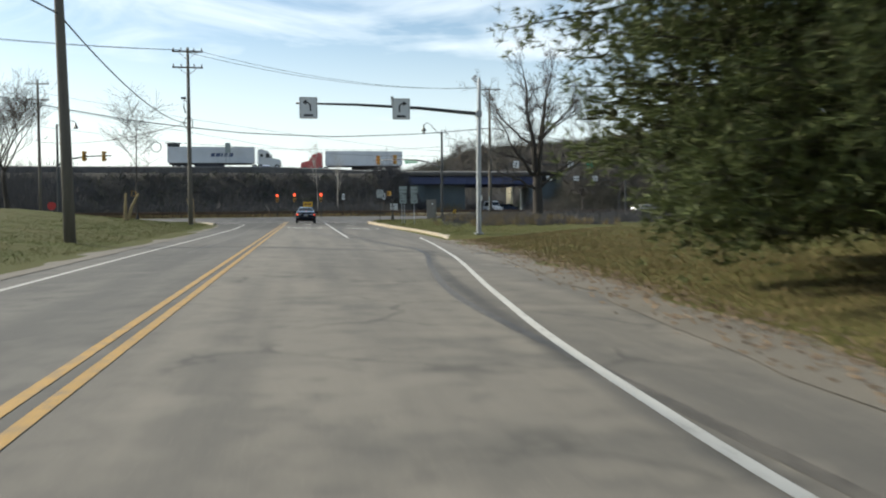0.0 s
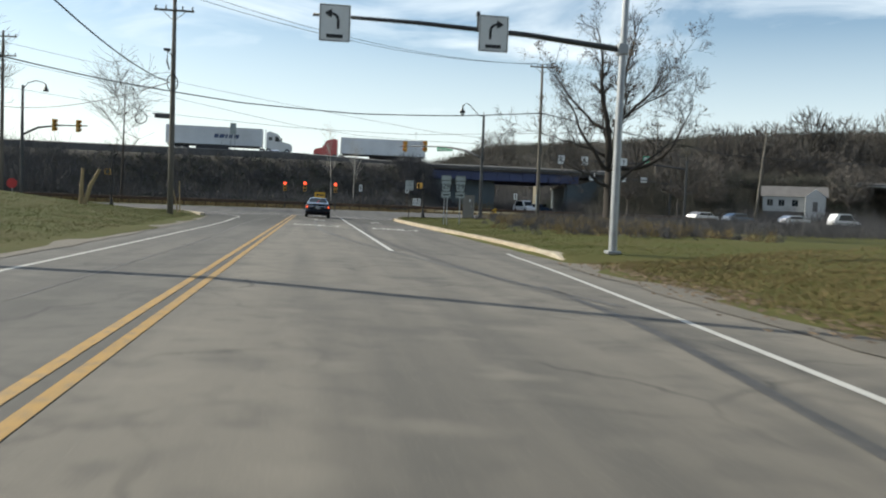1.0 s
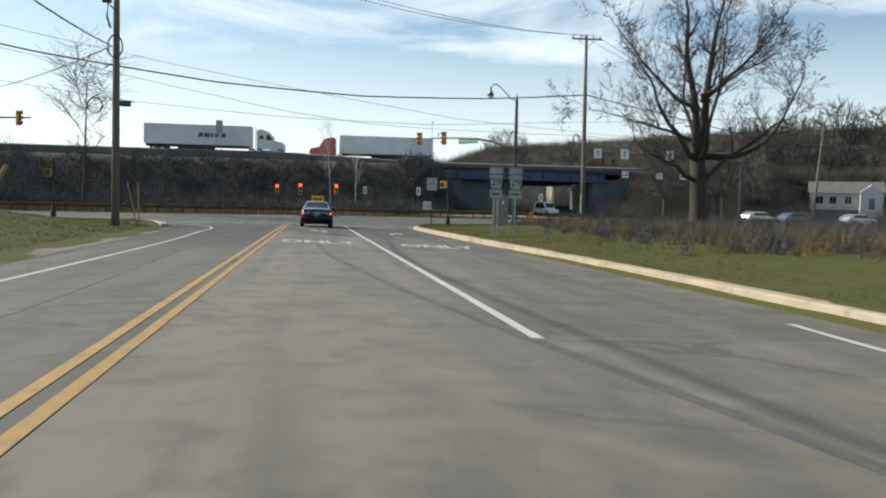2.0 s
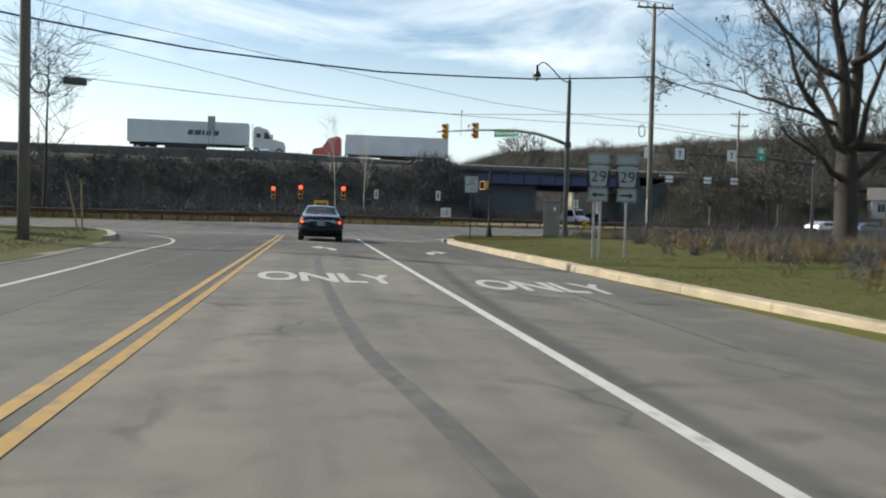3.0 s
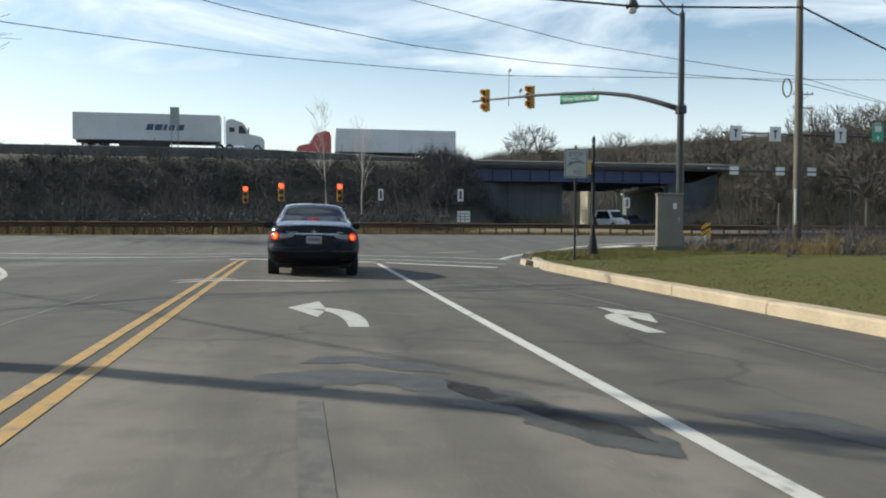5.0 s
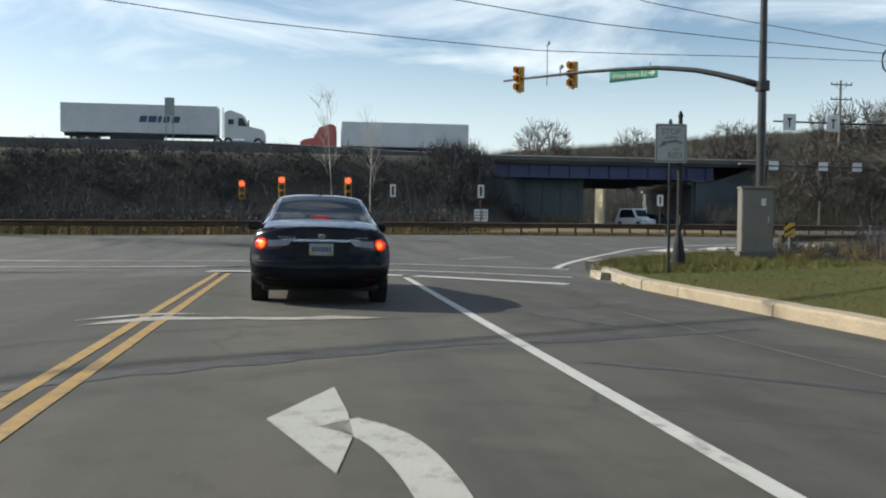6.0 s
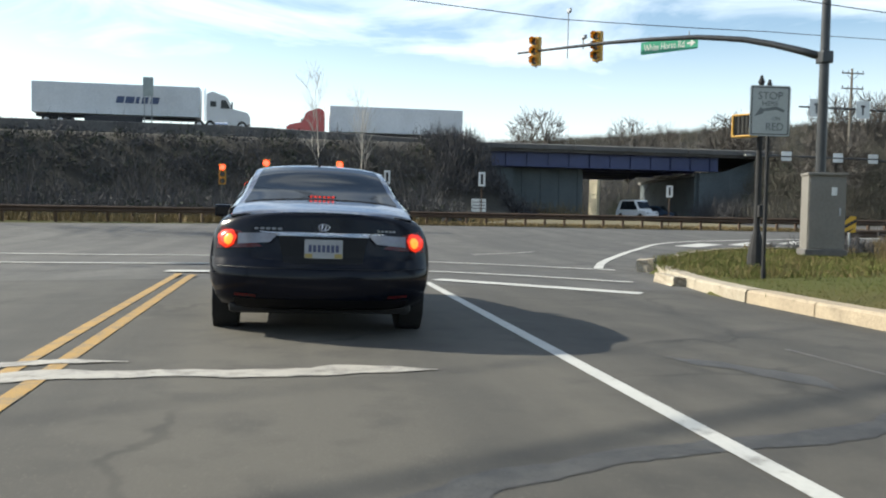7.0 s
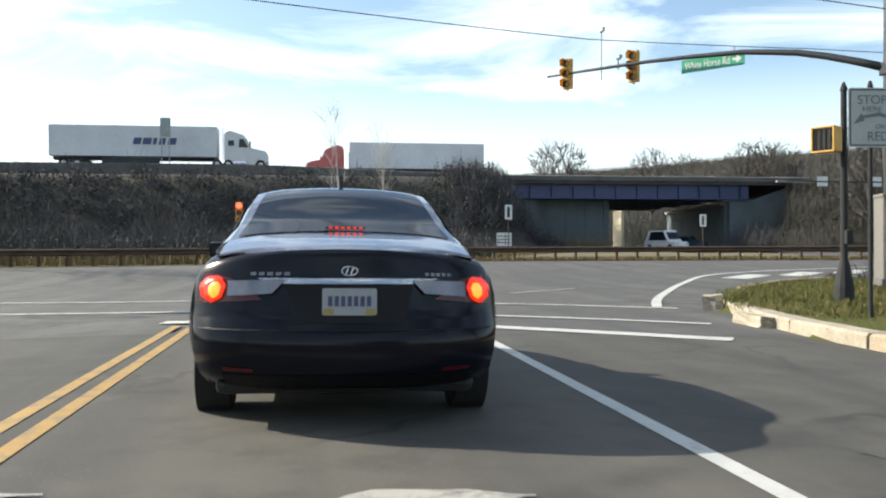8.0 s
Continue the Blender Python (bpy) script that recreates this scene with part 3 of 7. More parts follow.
# ---- road markings ----
markings = thing("road_markings", "worn yellow and white painted road lines", "road markings", kind="structure")
for k in (-0.235, 0.0):
    lay([(-1.0 + k, -118), (-1.0 + k, -40), (-1.0 + k, 0), (-1.0 + k, 14.7 - k * 2)], 0.11, 0.005, "yellow_line", YELLOW, markings)
lay([(-4.15, -118), (-4.2, -57), (-4.05, -34), (-4.0, -14), (-4.35, -2), (-4.45, 3.2), (-5.2, 8.4), (-6.3, 12), (-7.8, 15.6), (-10, 19.2), (-13, 22.6), (-18, 25.4), (-30, 28.6)], 0.13, 0.005, "edge_line", WHITE_WORN, markings)
lay([(2.55, -118), (2.66, -75), (2.79, -66.2), (3.4, -59.2), (4.45, -50), (5.15, -42), (5.6, -36), (5.75, -33.2), (5.9, -31.6)], 0.11, 0.006, "edge_line", WHITE, markings)
lay([(2.46, -33.2), (2.46, -15), (2.46, 0), (2.5, 14.6)], 0.125, 0.005, "lane_line", WHITE, markings)
lay([(-14, 25.6), (-5.9, 22.5), (-1.9, 21.5), (4.1, 20.25), (7.4, 18.8)], 0.22, 0.010, "crosswalk_line", WHITE, markings)
lay([(-11, 20.8), (-4.5, 18.6), (-1.4, 17.8), (3.4, 16.9), (6.4, 15.4)], 0.22, 0.010, "crosswalk_line", WHITE, markings)
lay([(-1.5, 15.6), (0.5, 15.35), (2.5, 15.05)], 0.42, 0.010, "stop_line", WHITE, markings)
lay([(2.75, 14.95), (4.2, 14.05), (5.5, 13.2)], 0.42, 0.010, "stop_line", WHITE, markings)
lay([(7.05, 19.3), (8.0, 21.6), (9.55, 24.7), (12.0, 29.3), (15.0, 34.2), (18, 36.6), (23, 38.6), (34, 42.5), (60, 53)], 0.2, 0.010, "edge_line", WHITE, markings)
for x, y in ((16.6, 33.6), (19.6, 35.0), (22.6, 36.3), (25.6, 37.6)):
    lay([(x - 1.3, y - 1.2), (x + 0.9, y + 1.1)], 0.95, 0.012, "crosswalk_bar", WHITE, markings)
# gore stroke left of the crossing
for k in (0.0, 0.55):
    lay([(5.4 + k, 24.6 + k), (7.2 + k, 26.4 + k)], 0.12, 0.010, "gore_line", WHITE_WORN, markings)


def turn_arrow(m, mirror):
    """A long curved turn arrow, 2.9 m of it, its head to the left (mirror: to the right)."""
    stem = resample([(0.28, -0.05, 0), (0.28, 0.6, 0), (0.22, 1.2, 0), (0.1, 1.62, 0), (-0.1, 1.88, 0)], 0.2)
    verts, faces = [], []
    for i, p in enumerate(stem):
        d = (stem[min(i + 1, len(stem) - 1)] - stem[max(i - 1, 0)]).normalized()
        w = 0.105 + 0.05 * i / len(stem)
        verts += [(p.x + d.y * w, p.y - d.x * w, 0), (p.x - d.y * w, p.y + d.x * w, 0)]
    faces = [(2 * i, 2 * i + 2, 2 * i + 3, 2 * i + 1) for i in range(len(stem) - 1)]
    k = len(verts)
    verts += [(-0.47, 1.95, 0), (-0.13, 0.88, 0), (-0.02, 1.55, 0), (-0.02, 2.1, 0), (-0.07, 2.88, 0)]
    faces += [(k, k + 1, k + 2), (k, k + 2, k + 3), (k, k + 3, k + 4)]
    s = -1 if mirror else 1
    out = []
    for x, y, z in verts:
        p = m @ Vector((x * s, y, 0))
        out.append((p.x, p.y, road_z(p.x, p.y) + 0.005))
    ob = mesh_of("turn_arrow", out, faces, WHITE_WORN, markings)
    return ob


turn_arrow(pose(0.74, -0.2, 0), False)
turn_arrow(pose(4.41, -0.5, 0), True)
for x, y, w, tilt, yaw in ((0.65, -12.15, 2.44, 1.15, 2), (4.52, -12.5, 2.45, 1.15, -4)):
    for letter, lo, hi in (("O", 0.0, 0.28), ("N", 0.30, 0.565), ("L", 0.59, 0.76), ("Y", 0.745, 1.0)):
        spot = pose(x, y, road_z(x, y) + 0.006, 0, tilt, yaw) @ Matrix.Translation(((lo + hi - 1) / 2 * w, 0, 0))
        words("road_letter", letter, 1.0, WHITE_WORN, markings, spot, width=(hi - lo) * w, height=2.2, thick=0.0005, bold=0.025)

# sealed cracks and a broken strip of concrete across the lane
seams = thing("pavement_seams", "dark tar-sealed cracks in the asphalt", "crack seal", kind="structure")
for line, w in (([(4.5, -44.8), (3.75, -41.2), (2.5, -34), (1.6, -28), (1.08, -22.8), (0.8, -20.2), (0.6, -15.1), (0.5, -9), (0.46, -4.0)], 0.15),
                ([(3.1, -72), (2.8, -65), (2.72, -59.5), (3.3, -53), (4.0, -47), (4.15, -42)], 0.14),
                ([(4.5, -20), (4.8, -10), (5.0, 0), (4.6, 8)], 0.06),
                ([(-2.8, -46), (-2.6, -30), (-2.9, -12), (-2.5, 4)], 0.05)):
    lay([(x + 0.03 * random.random(), y) for x, y in line], w, 0.003, "tar_seam", SEAL, seams)
PATCH = worn_paint("crumbled_concrete", (0.42, 0.39, 0.34), (0.2, 0.187, 0.165), 0.44)
DARK_PATCH = worn_paint("worn_dark_patch", (0.04, 0.038, 0.036), (0.06, 0.057, 0.052), 0.5)


def ragged(line, width, lift, name, material, seed):
    """A strip whose two edges crumble, wide here and narrow there, and runs out thin at both ends."""
    pts = resample([(x, y, 0) for x, y in line], 0.07)
    verts, faces = [], []
    n = len(pts) - 1
    for i, p in enumerate(pts):
        d = (pts[min(i + 1, n)] - pts[max(i - 1, 0)]).normalized()
        side = Vector((-d.y, d.x, 0))
        end = smoothstep(0, 6, i) * smoothstep(0, 6, n - i) + 0.06
        for k in (1, -1):
            w = width * end * (0.5 + 0.34 * noise.noise(Vector((p.x * 2.2, p.y * 2.2, seed + k))) + 0.16 * noise.noise(Vector((p.x * 9, p.y * 9, seed + 3 * k))))
            q = p + side * (k * max(w, 0.01))
            verts.append((q.x, q.y, road_z(q.x, q.y) + lift))
    faces = [(2 * i, 2 * i + 1, 2 * i + 3, 2 * i + 2) for i in range(n)]
    return mesh_of(name, verts, faces, material, seams)


ragged([(-1.75, 6.1), (-1.35, 6.45), (-0.9, 6.6), (-0.4, 6.64), (0.1, 6.66), (0.5, 6.72), (0.9, 6.84), (1.4, 6.86)], 0.24, 0.007, "concrete_strip", PATCH, 1)
ragged([(-1.9, 6.55), (-1.6, 6.85), (-1.2, 7.0), (-0.6, 7.05)], 0.16, 0.009, "concrete_strip", PATCH, 5)
ragged([(0.45, 6.75), (0.8, 6.9), (1.15, 6.95)], 0.2, 0.009, "concrete_strip", PATCH, 8)
# tar along the edge of the younger layer
ragged([(-2.6, 2.0), (-2.0, 2.35), (-0.83, 3.1), (0.6, 4.0), (1.7, 4.7), (3.05, 5.1), (4.4, 5.7), (5.6, 6.2)], 0.2, 0.0035, "dark_patch", DARK_PATCH, 31)
ragged([(2.7, 3.75), (3.4, 3.4), (4.0, 2.9), (4.6, 2.45), (5.4, 2.1)], 0.16, 0.0035, "dark_patch", DARK_PATCH, 33)
# irregular darker patches in the lane
ragged([(0.15, -3.7), (0.6, -3.2), (1.2, -3.4), (1.9, -4.6), (2.2, -5.4)], 0.5, 0.0035, "dark_patch", DARK_PATCH, 41)
ragged([(5.1, -15.2), (5.5, -15.2), (5.9, -15.25)], 0.3, 0.0035, "dark_patch", DARK_PATCH, 43)
for k, (line, w) in enumerate((([(0.4, -2.6), (0.9, -2.4), (1.5, -3.1)], 0.32), ([(1.4, -3.3), (1.8, -4.2), (2.2, -5.1)], 0.26), ([(2.8, -4.5), (3.3, -4.8), (3.8, -5.6)], 0.45), ([(3.3, 7.5), (3.75, 6.9), (3.95, 6.2)], 0.3))):
    ragged(line, w, 0.0035, "dark_patch", DARK_PATCH, 20 + k)

# ---- curbs, stone by stone ----
def curb_run(label, line, first_end, material=CURB, end_material=CURB_PAINT, length=3.0, wide=0.28, high=0.18):
    base = thing("curb", label, "curb", kind="structure")
    pts = resample([(x, y, 0) for x, y in line], 0.25)
    n = round(length / 0.25)
    for s in range(0, len(pts) - 1, n):
        seg = pts[s:s + n + 1]
        if len(seg) < 2:
            continue
        bm = bmesh.new()
        rings = []
        for i, p in enumerate(seg):
            q0, q1 = seg[max(i - 1, 0)], seg[min(i + 1, len(seg) - 1)]
            d = (q1 - q0).normalized()
            if i == 0:
                p = p + d * 0.012
            if i == len(seg) - 1:
                p = p - d * 0.012
            side = Vector((d.y, -d.x, 0))
            z = road_z(p.x, p.y)
            drop = 0.12 * max(0, 1 - (s * 0.25 + i * 0.25) / 1.2) if first_end else 0
            top = high - drop + 0.008 * noise.noise(Vector((p.x, p.y * 2, 2)))
            prof = ((-0.03, -0.1), (-0.02, top - 0.03), (0.012, top), (wide - 0.02, top + 0.005), (wide, top - 0.02), (wide, -0.1))
            rings.append([bm.verts.new((p.x + side.x * a, p.y + side.y * a, z + b)) for a, b in prof])
        for a, b in zip(rings, rings[1:]):
            for k in range(5):
                bm.faces.new((a[k], a[k + 1], b[k + 1], b[k]))
        bm.faces.new(rings[0])
        bm.faces.new(rings[-1][::-1])
        bmesh.ops.recalc_face_normals(bm, faces=bm.faces)
        part("curb_stone", bm, end_material if (s == 0 and first_end) else material, base)
    return base


curb_run("sandy-coloured concrete curb along the grass verge", [(6.75, -34.4), (6.82, -24), (6.72, -12), (6.66, -4), (6.6, 4), (6.6, 9.5), (6.62, 12.2)], True)
curb_run("pale chipped concrete curb round the corner nose", [(6.63, 12.25), (6.85, 14.2), (7.5, 16.9), (8.3, 19.0), (9.6, 21.4), (12, 25), (16, 28.6), (24, 32)], False, material=CURB_PAINT, length=2.0)
curb_run("pale concrete curb at the opposite corner", [(-22, 25.5), (-15, 23), (-11.3, 20.4), (-9.6, 17.5), (-8.4, 13), (-7.6, 9.6), (-6.95, 5.6)], False, material=CURB_PAINT, length=2.0)

def curb_chunk(x, y, turn, tilt, size, seed):
    """A piece broken off the curb, its edges chipped."""
    rnd = random.Random(seed)
    bm = bmesh.new()
    bmesh.ops.create_cube(bm, size=1.0)
    bmesh.ops.subdivide_edges(bm, edges=bm.edges[:], cuts=2, use_grid_fill=True)
    for q in bm.verts:
        q.co += Vector((rnd.uniform(-0.05, 0.05), rnd.uniform(-0.05, 0.05), rnd.uniform(-0.05, 0.05)))
        q.co = Vector((q.co.x * size[0], q.co.y * size[1], q.co.z * size[2]))
    ob = part("curb_chunk", bm, CURB_PAINT, place=pose(x, y, road_z(x, y) + size[2] * 0.42, tilt, 0, turn))
    return tagged(ob, "pale concrete lump broken off the corner curb", "concrete chunk", "broken curb lumps")


for k, (x, y, turn, tilt, size) in enumerate(((6.92, 15.3, 84, 5, (1.0, 0.28, 0.17)), (7.9, 18.7, 62, -6, (0.6, 0.34, 0.28)))):
    curb_chunk(x, y, turn, tilt, size, 60 + k)

# ---- highway bank, bridge and barriers ----
def build_bridge():
    b = thing("overpass", "blue steel girder highway overpass with concrete abutments", "bridge", kind="structure")
    verts, faces = [], []
    xs = np.arange(-150, 211, 4.0)
    for x in xs:
        for y, dz in ((84.55, -0.25), (87, 0.0), (98, 0.1), (112, -0.2)):
            verts.append((x, y, deck_z(x) + dz))
        verts.append((x, 112, deck_z(x) - 1.0))
        verts.append((x, 84.55, deck_z(x) - 1.0))
    faces = [(i * 6 + j, (i + 1) * 6 + j, (i + 1) * 6 + (j + 1) % 6, i * 6 + (j + 1) % 6) for i in range(len(xs) - 1) for j in range(6)]
    mesh_of("deck", verts, faces, CONCRETE_DARK, b)
    for k in range(44):
        bm = bmesh.new()
        x = -149 + k * 6.0
        top = deck_z(x) - 0.28
        tilt = pose(0, 0, 0, 0, math.degrees(math.atan2(deck_z(x - 3) - deck_z(x + 3), 6)), 0)
        low = 7.4
        block(bm, (x, 84.35, (top + low) / 2), (5.97, 0.3, top - low), 0.03, turn=tilt)
        part("parapet", bm, CONCRETE_DARK, b)
        if not 14 < x < 46:
            bm = bmesh.new()
            block(bm, (x, 83.95, 7.45), (5.97, 0.6, 0.22), 0.03)
            part("ledge", bm, CONCRETE, b)
    for y in (85.2, 90.5, 96, 101.5, 107, 111):
        bm = bmesh.new()
        block(bm, (31, y, 6.42), (25.5, 0.06, 1.35))
        block(bm, (31, y, 7.08), (25.5, 0.5, 0.07))
        block(bm, (31, y, 5.76), (25.5, 0.55, 0.08))
        for k in range(12):
            block(bm, (19.2 + k * 2.15, y - 0.13, 6.42), (0.05, 0.2, 1.28))
        part("girder", bm, BLUE_STEEL, b)
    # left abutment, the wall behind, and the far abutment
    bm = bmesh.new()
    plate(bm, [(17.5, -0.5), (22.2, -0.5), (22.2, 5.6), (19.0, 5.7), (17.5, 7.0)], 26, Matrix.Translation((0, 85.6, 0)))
    part("abutment", bm, SHADED_WALL, b)
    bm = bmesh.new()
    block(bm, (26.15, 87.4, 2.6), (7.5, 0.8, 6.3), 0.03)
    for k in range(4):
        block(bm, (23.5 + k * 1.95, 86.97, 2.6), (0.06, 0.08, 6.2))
    part("abutment_wall", bm, SHADED_WALL, b)
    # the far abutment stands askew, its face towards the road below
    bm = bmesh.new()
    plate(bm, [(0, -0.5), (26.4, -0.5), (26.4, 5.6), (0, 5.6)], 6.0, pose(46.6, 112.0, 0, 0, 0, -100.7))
    part("abutment", bm, SHADED_WALL, b)
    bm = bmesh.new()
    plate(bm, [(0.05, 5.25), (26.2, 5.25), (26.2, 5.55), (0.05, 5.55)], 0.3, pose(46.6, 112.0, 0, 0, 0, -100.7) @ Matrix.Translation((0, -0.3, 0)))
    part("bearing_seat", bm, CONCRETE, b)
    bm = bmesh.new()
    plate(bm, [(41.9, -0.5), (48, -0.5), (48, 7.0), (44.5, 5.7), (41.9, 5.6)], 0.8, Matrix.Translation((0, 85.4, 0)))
    part("wing_wall", bm, SHADED_WALL, b)
    return b


build_bridge()
bm = bmesh.new()
bmesh.ops.create_grid(bm, x_segments=2, y_segments=12, size=1.0, matrix=Matrix.Translation((36, 100, 0.66)) @ Matrix.Diagonal((5.2, 30, 1, 1)))
tagged(part("road_underpass", bm, ASPHALT_NEW), "grey road running beneath the overpass", "road", kind="structure")


def guard_rail(line, label, spacing):
    g = thing("guard_rail", label, "guard rail")
    pts = resample([(x, y, 0) for x, y in line], spacing)
    bm = bmesh.new()
    block(bm, (0, 0, 0.36), (0.12, 0.16, 0.86), 0.01)
    first = part("post", bm, RUST, g)
    for i, p in enumerate(pts):
        ob = first if i == 0 else new("post", first.data)
        ob.parent = g
        d = (pts[min(i + 1, len(pts) - 1)] - pts[max(i - 1, 0)])
        ob.matrix_basis = pose(p.x, p.y, road_z(p.x, p.y), 0, 0, math.degrees(math.atan2(d.y, d.x)))
    step = round(11.4 / spacing)
    for s in range(0, len(pts) - 1, step):
        seg = pts[s:s + step + 1]
        bm = bmesh.new()
        rings = []
        for i, p in enumerate(seg):
            d = (seg[min(i + 1, len(seg) - 1)] - seg[max(i - 1, 0)]).normalized()
            n = Vector((d.y, -d.x, 0))
            prof = ((0.10, 0.46), (0.17, 0.50), (0.17, 0.555), (0.10, 0.6), (0.10, 0.635), (0.17, 0.68), (0.17, 0.735), (0.10, 0.775), (0.085, 0.775), (0.085, 0.46))
            rings.append([bm.verts.new((p.x + n.x * a, p.y + n.y * a, road_z(p.x, p.y) + b)) for a, b in prof])
        for a, b in zip(rings, rings[1:]):
            for k in range(10):
                bm.faces.new((a[k], a[(k + 1) % 10], b[(k + 1) % 10], b[k]))
        bmesh.ops.recalc_face_normals(bm, faces=bm.faces)
        part("rail", bm, RUST, g)
    return g


RAIL = [(-0.5, 49.3), (3.5, 50.0), (8, 50.3), (14, 50.2), (20, 49.6), (28, 48.6), (36, 48.3), (48, 50)]
guard_rail([(x - 0.5, y + 1.6) for x, y in FAR[1:7]] + RAIL, "rusty brown steel guard rail along the far road edge", 1.15)
guard_rail([(20.5, 31.4), (27, 34.0), (36, 38.2), (48, 43)], "rusty guard rail beside the weeds behind the verge", 1.9)

near_side = [(x, y - 0.85 + 0.18 * noise.noise(Vector((x * 0.6, 3, 1))), 0) for x, y, _ in even(RAIL[:-1], 90)]
far_side = [(x, max(y + 1.5, float(np.interp(x, [p[0] for p in FAR], [p[1] for p in FAR])) + 1.5), 0) for x, y, _ in near_side]
rail_verge = sheet("grass_verge", near_side, far_side, 90, 16, DRY_GROUND, lift=0.03)
tagged(rail_verge, "dry tan grass strip beneath and behind the guard rail", "grass verge", kind="structure")


def semi_truck(m, cab_paint, label):
    """A tractor with a long box trailer; 21 m of it, built along +x."""
    t = thing("semi_truck", label, "truck", m @ Matrix.Diagonal((0.92, 1, 1, 1)))
    bm = bmesh.new()
    block(bm, (8.1, 0, 2.62), (16.2, 2.55, 2.85), 0.06)
    tr = part("trailer_box", bm, TRAILER, t)
    bm = bmesh.new()
    for z in (1.7, 2.6, 3.5):
        block(bm, (-0.03, 0.62, z), (0.05, 1.05, 0.08))
        block(bm, (-0.03, -0.62, z), (0.05, 1.05, 0.08))
    block(bm, (-0.03, 0, 2.6), (0.04, 0.04, 2.6))
    part("rear_door_bars", bm, GALV, tr)
    bm = bmesh.new()
    block(bm, (8.0, 0, 1.05), (15.6, 1.0, 0.26))
    block(bm, (2.2, 0, 0.75), (2.9, 1.1, 0.3))
    block(bm, (7.8, -1.15, 0.8), (5.6, 0.05, 0.65))
    part("trailer_frame", bm, TRUCK_DARK, t)
    bm = bmesh.new()
    plate(bm, [(16.9, 0.9), (16.9, 3.5), (17.5, 3.75), (18.9, 3.3), (19.5, 2.15), (21.0, 1.85), (21.3, 1.5), (21.3, 0.7), (20.3, 0.55), (17.0, 0.6)], 2.3, Matrix.Translation((0, -1.15, 0)))
    bmesh.ops.bevel(bm, geom=bm.edges[:], offset=0.08, segments=2, affect="EDGES")
    cab = part("cab", bm, cab_paint, t, smooth=False)
    bm = bmesh.new()
    plate(bm, [(18.35, 2.15), (18.4, 2.95), (18.85, 2.95), (19.3, 2.15)], 0.03, Matrix.Translation((0, -1.19, 0)))
    plate(bm, [(17.3, 2.3), (17.3, 2.8), (17.9, 2.8), (17.9, 2.3)], 0.03, Matrix.Translation((0, -1.19, 0)))
    part("side_window", bm, CAR_GLASS, cab)
    bm = bmesh.new()
    block(bm, (19.23, 0, 2.72), (0.04, 2.0, 0.95), turn=pose(0, 0, 0, 0, -27, 0))
    part("windscreen", bm, CAR_GLASS, cab)
    bm = bmesh.new()
    block(bm, (19.5, -1.4, 2.45), (0.14, 0.2, 0.6), 0.03)
    part("mirror", bm, TRUCK_DARK, cab)
    bm = bmesh.new()
    rod(bm, (16.75, -0.9, 0.9), (16.75, -0.9, 4.0), 0.09)
    part("exhaust_stack", bm, CHROME, cab)
    bm = bmesh.new()
    rod(bm, (17.8, -1.1, 0.62), (19.1, -1.1, 0.62), 0.3, sides=16)
    part("fuel_tank", bm, CHROME, t)
    for x in (1.4, 2.7, 16.2, 17.3, 20.5):
        for y in (-1.0, 1.0):
            bm = bmesh.new()
            rod(bm, (x, y - 0.17, 0.5), (x, y + 0.17, 0.5), 0.5, sides=20)
            w = part("wheel", bm, RUBBER, t, smooth=False)
            bm = bmesh.new()
            s = -1 if y < 0 else 1
            rod(bm, (x, y + s * 0.16, 0.5), (x, y + s * 0.19, 0.5), 0.28, sides=16)
            part("rim", bm, ALLOY, w)
    return tr


box = semi_truck(pose(-23.0, 88.5, deck_z(-20) - 0.55), TRUCK_WHITE, "white semi truck with long box trailer on the overpass")
bm = bmesh.new()
for x, w, h in ((8.0, 0.75, 0.62), (8.9, 0.85, 0.62), (9.9, 0.35, 0.62), (10.5, 0.6, 0.62), (11.35, 0.8, 0.62)):
    plate(bm, [(x, 2.3), (x + w, 2.3), (x + w + 0.15, 2.3 + h), (x + 0.15, 2.3 + h)], 0.01, Matrix.Translation((0, -1.305, 0)))
part("logo_bar", bm, LOGO_BLUE, box, "faded blue plain logo bars")
semi_truck(pose(19.6, 100, 8.5, 0, 0, 180), TRUCK_RED, "red semi truck with white box trailer on the overpass")


def highway_sign():
    s = thing("highway_sign", "tall white road sign on two posts by the barrier", "road sign", pose(-12.55, 86.0, deck_z(-12) - 1.3))
    bm = bmesh.new()
    plate(bm, rounded(0.92, 1.75, 0.05), 0.04, Matrix.Translation((0, 0, 4.5)))
    p = part("panel", bm, SIGN_GREY, s)
    for x in (-0.33, 0.33):
        bm = bmesh.new()
        block(bm, (x, 0.09, 2.65), (0.1, 0.1, 5.3))
        part("post", bm, GALV, s)


highway_sign()

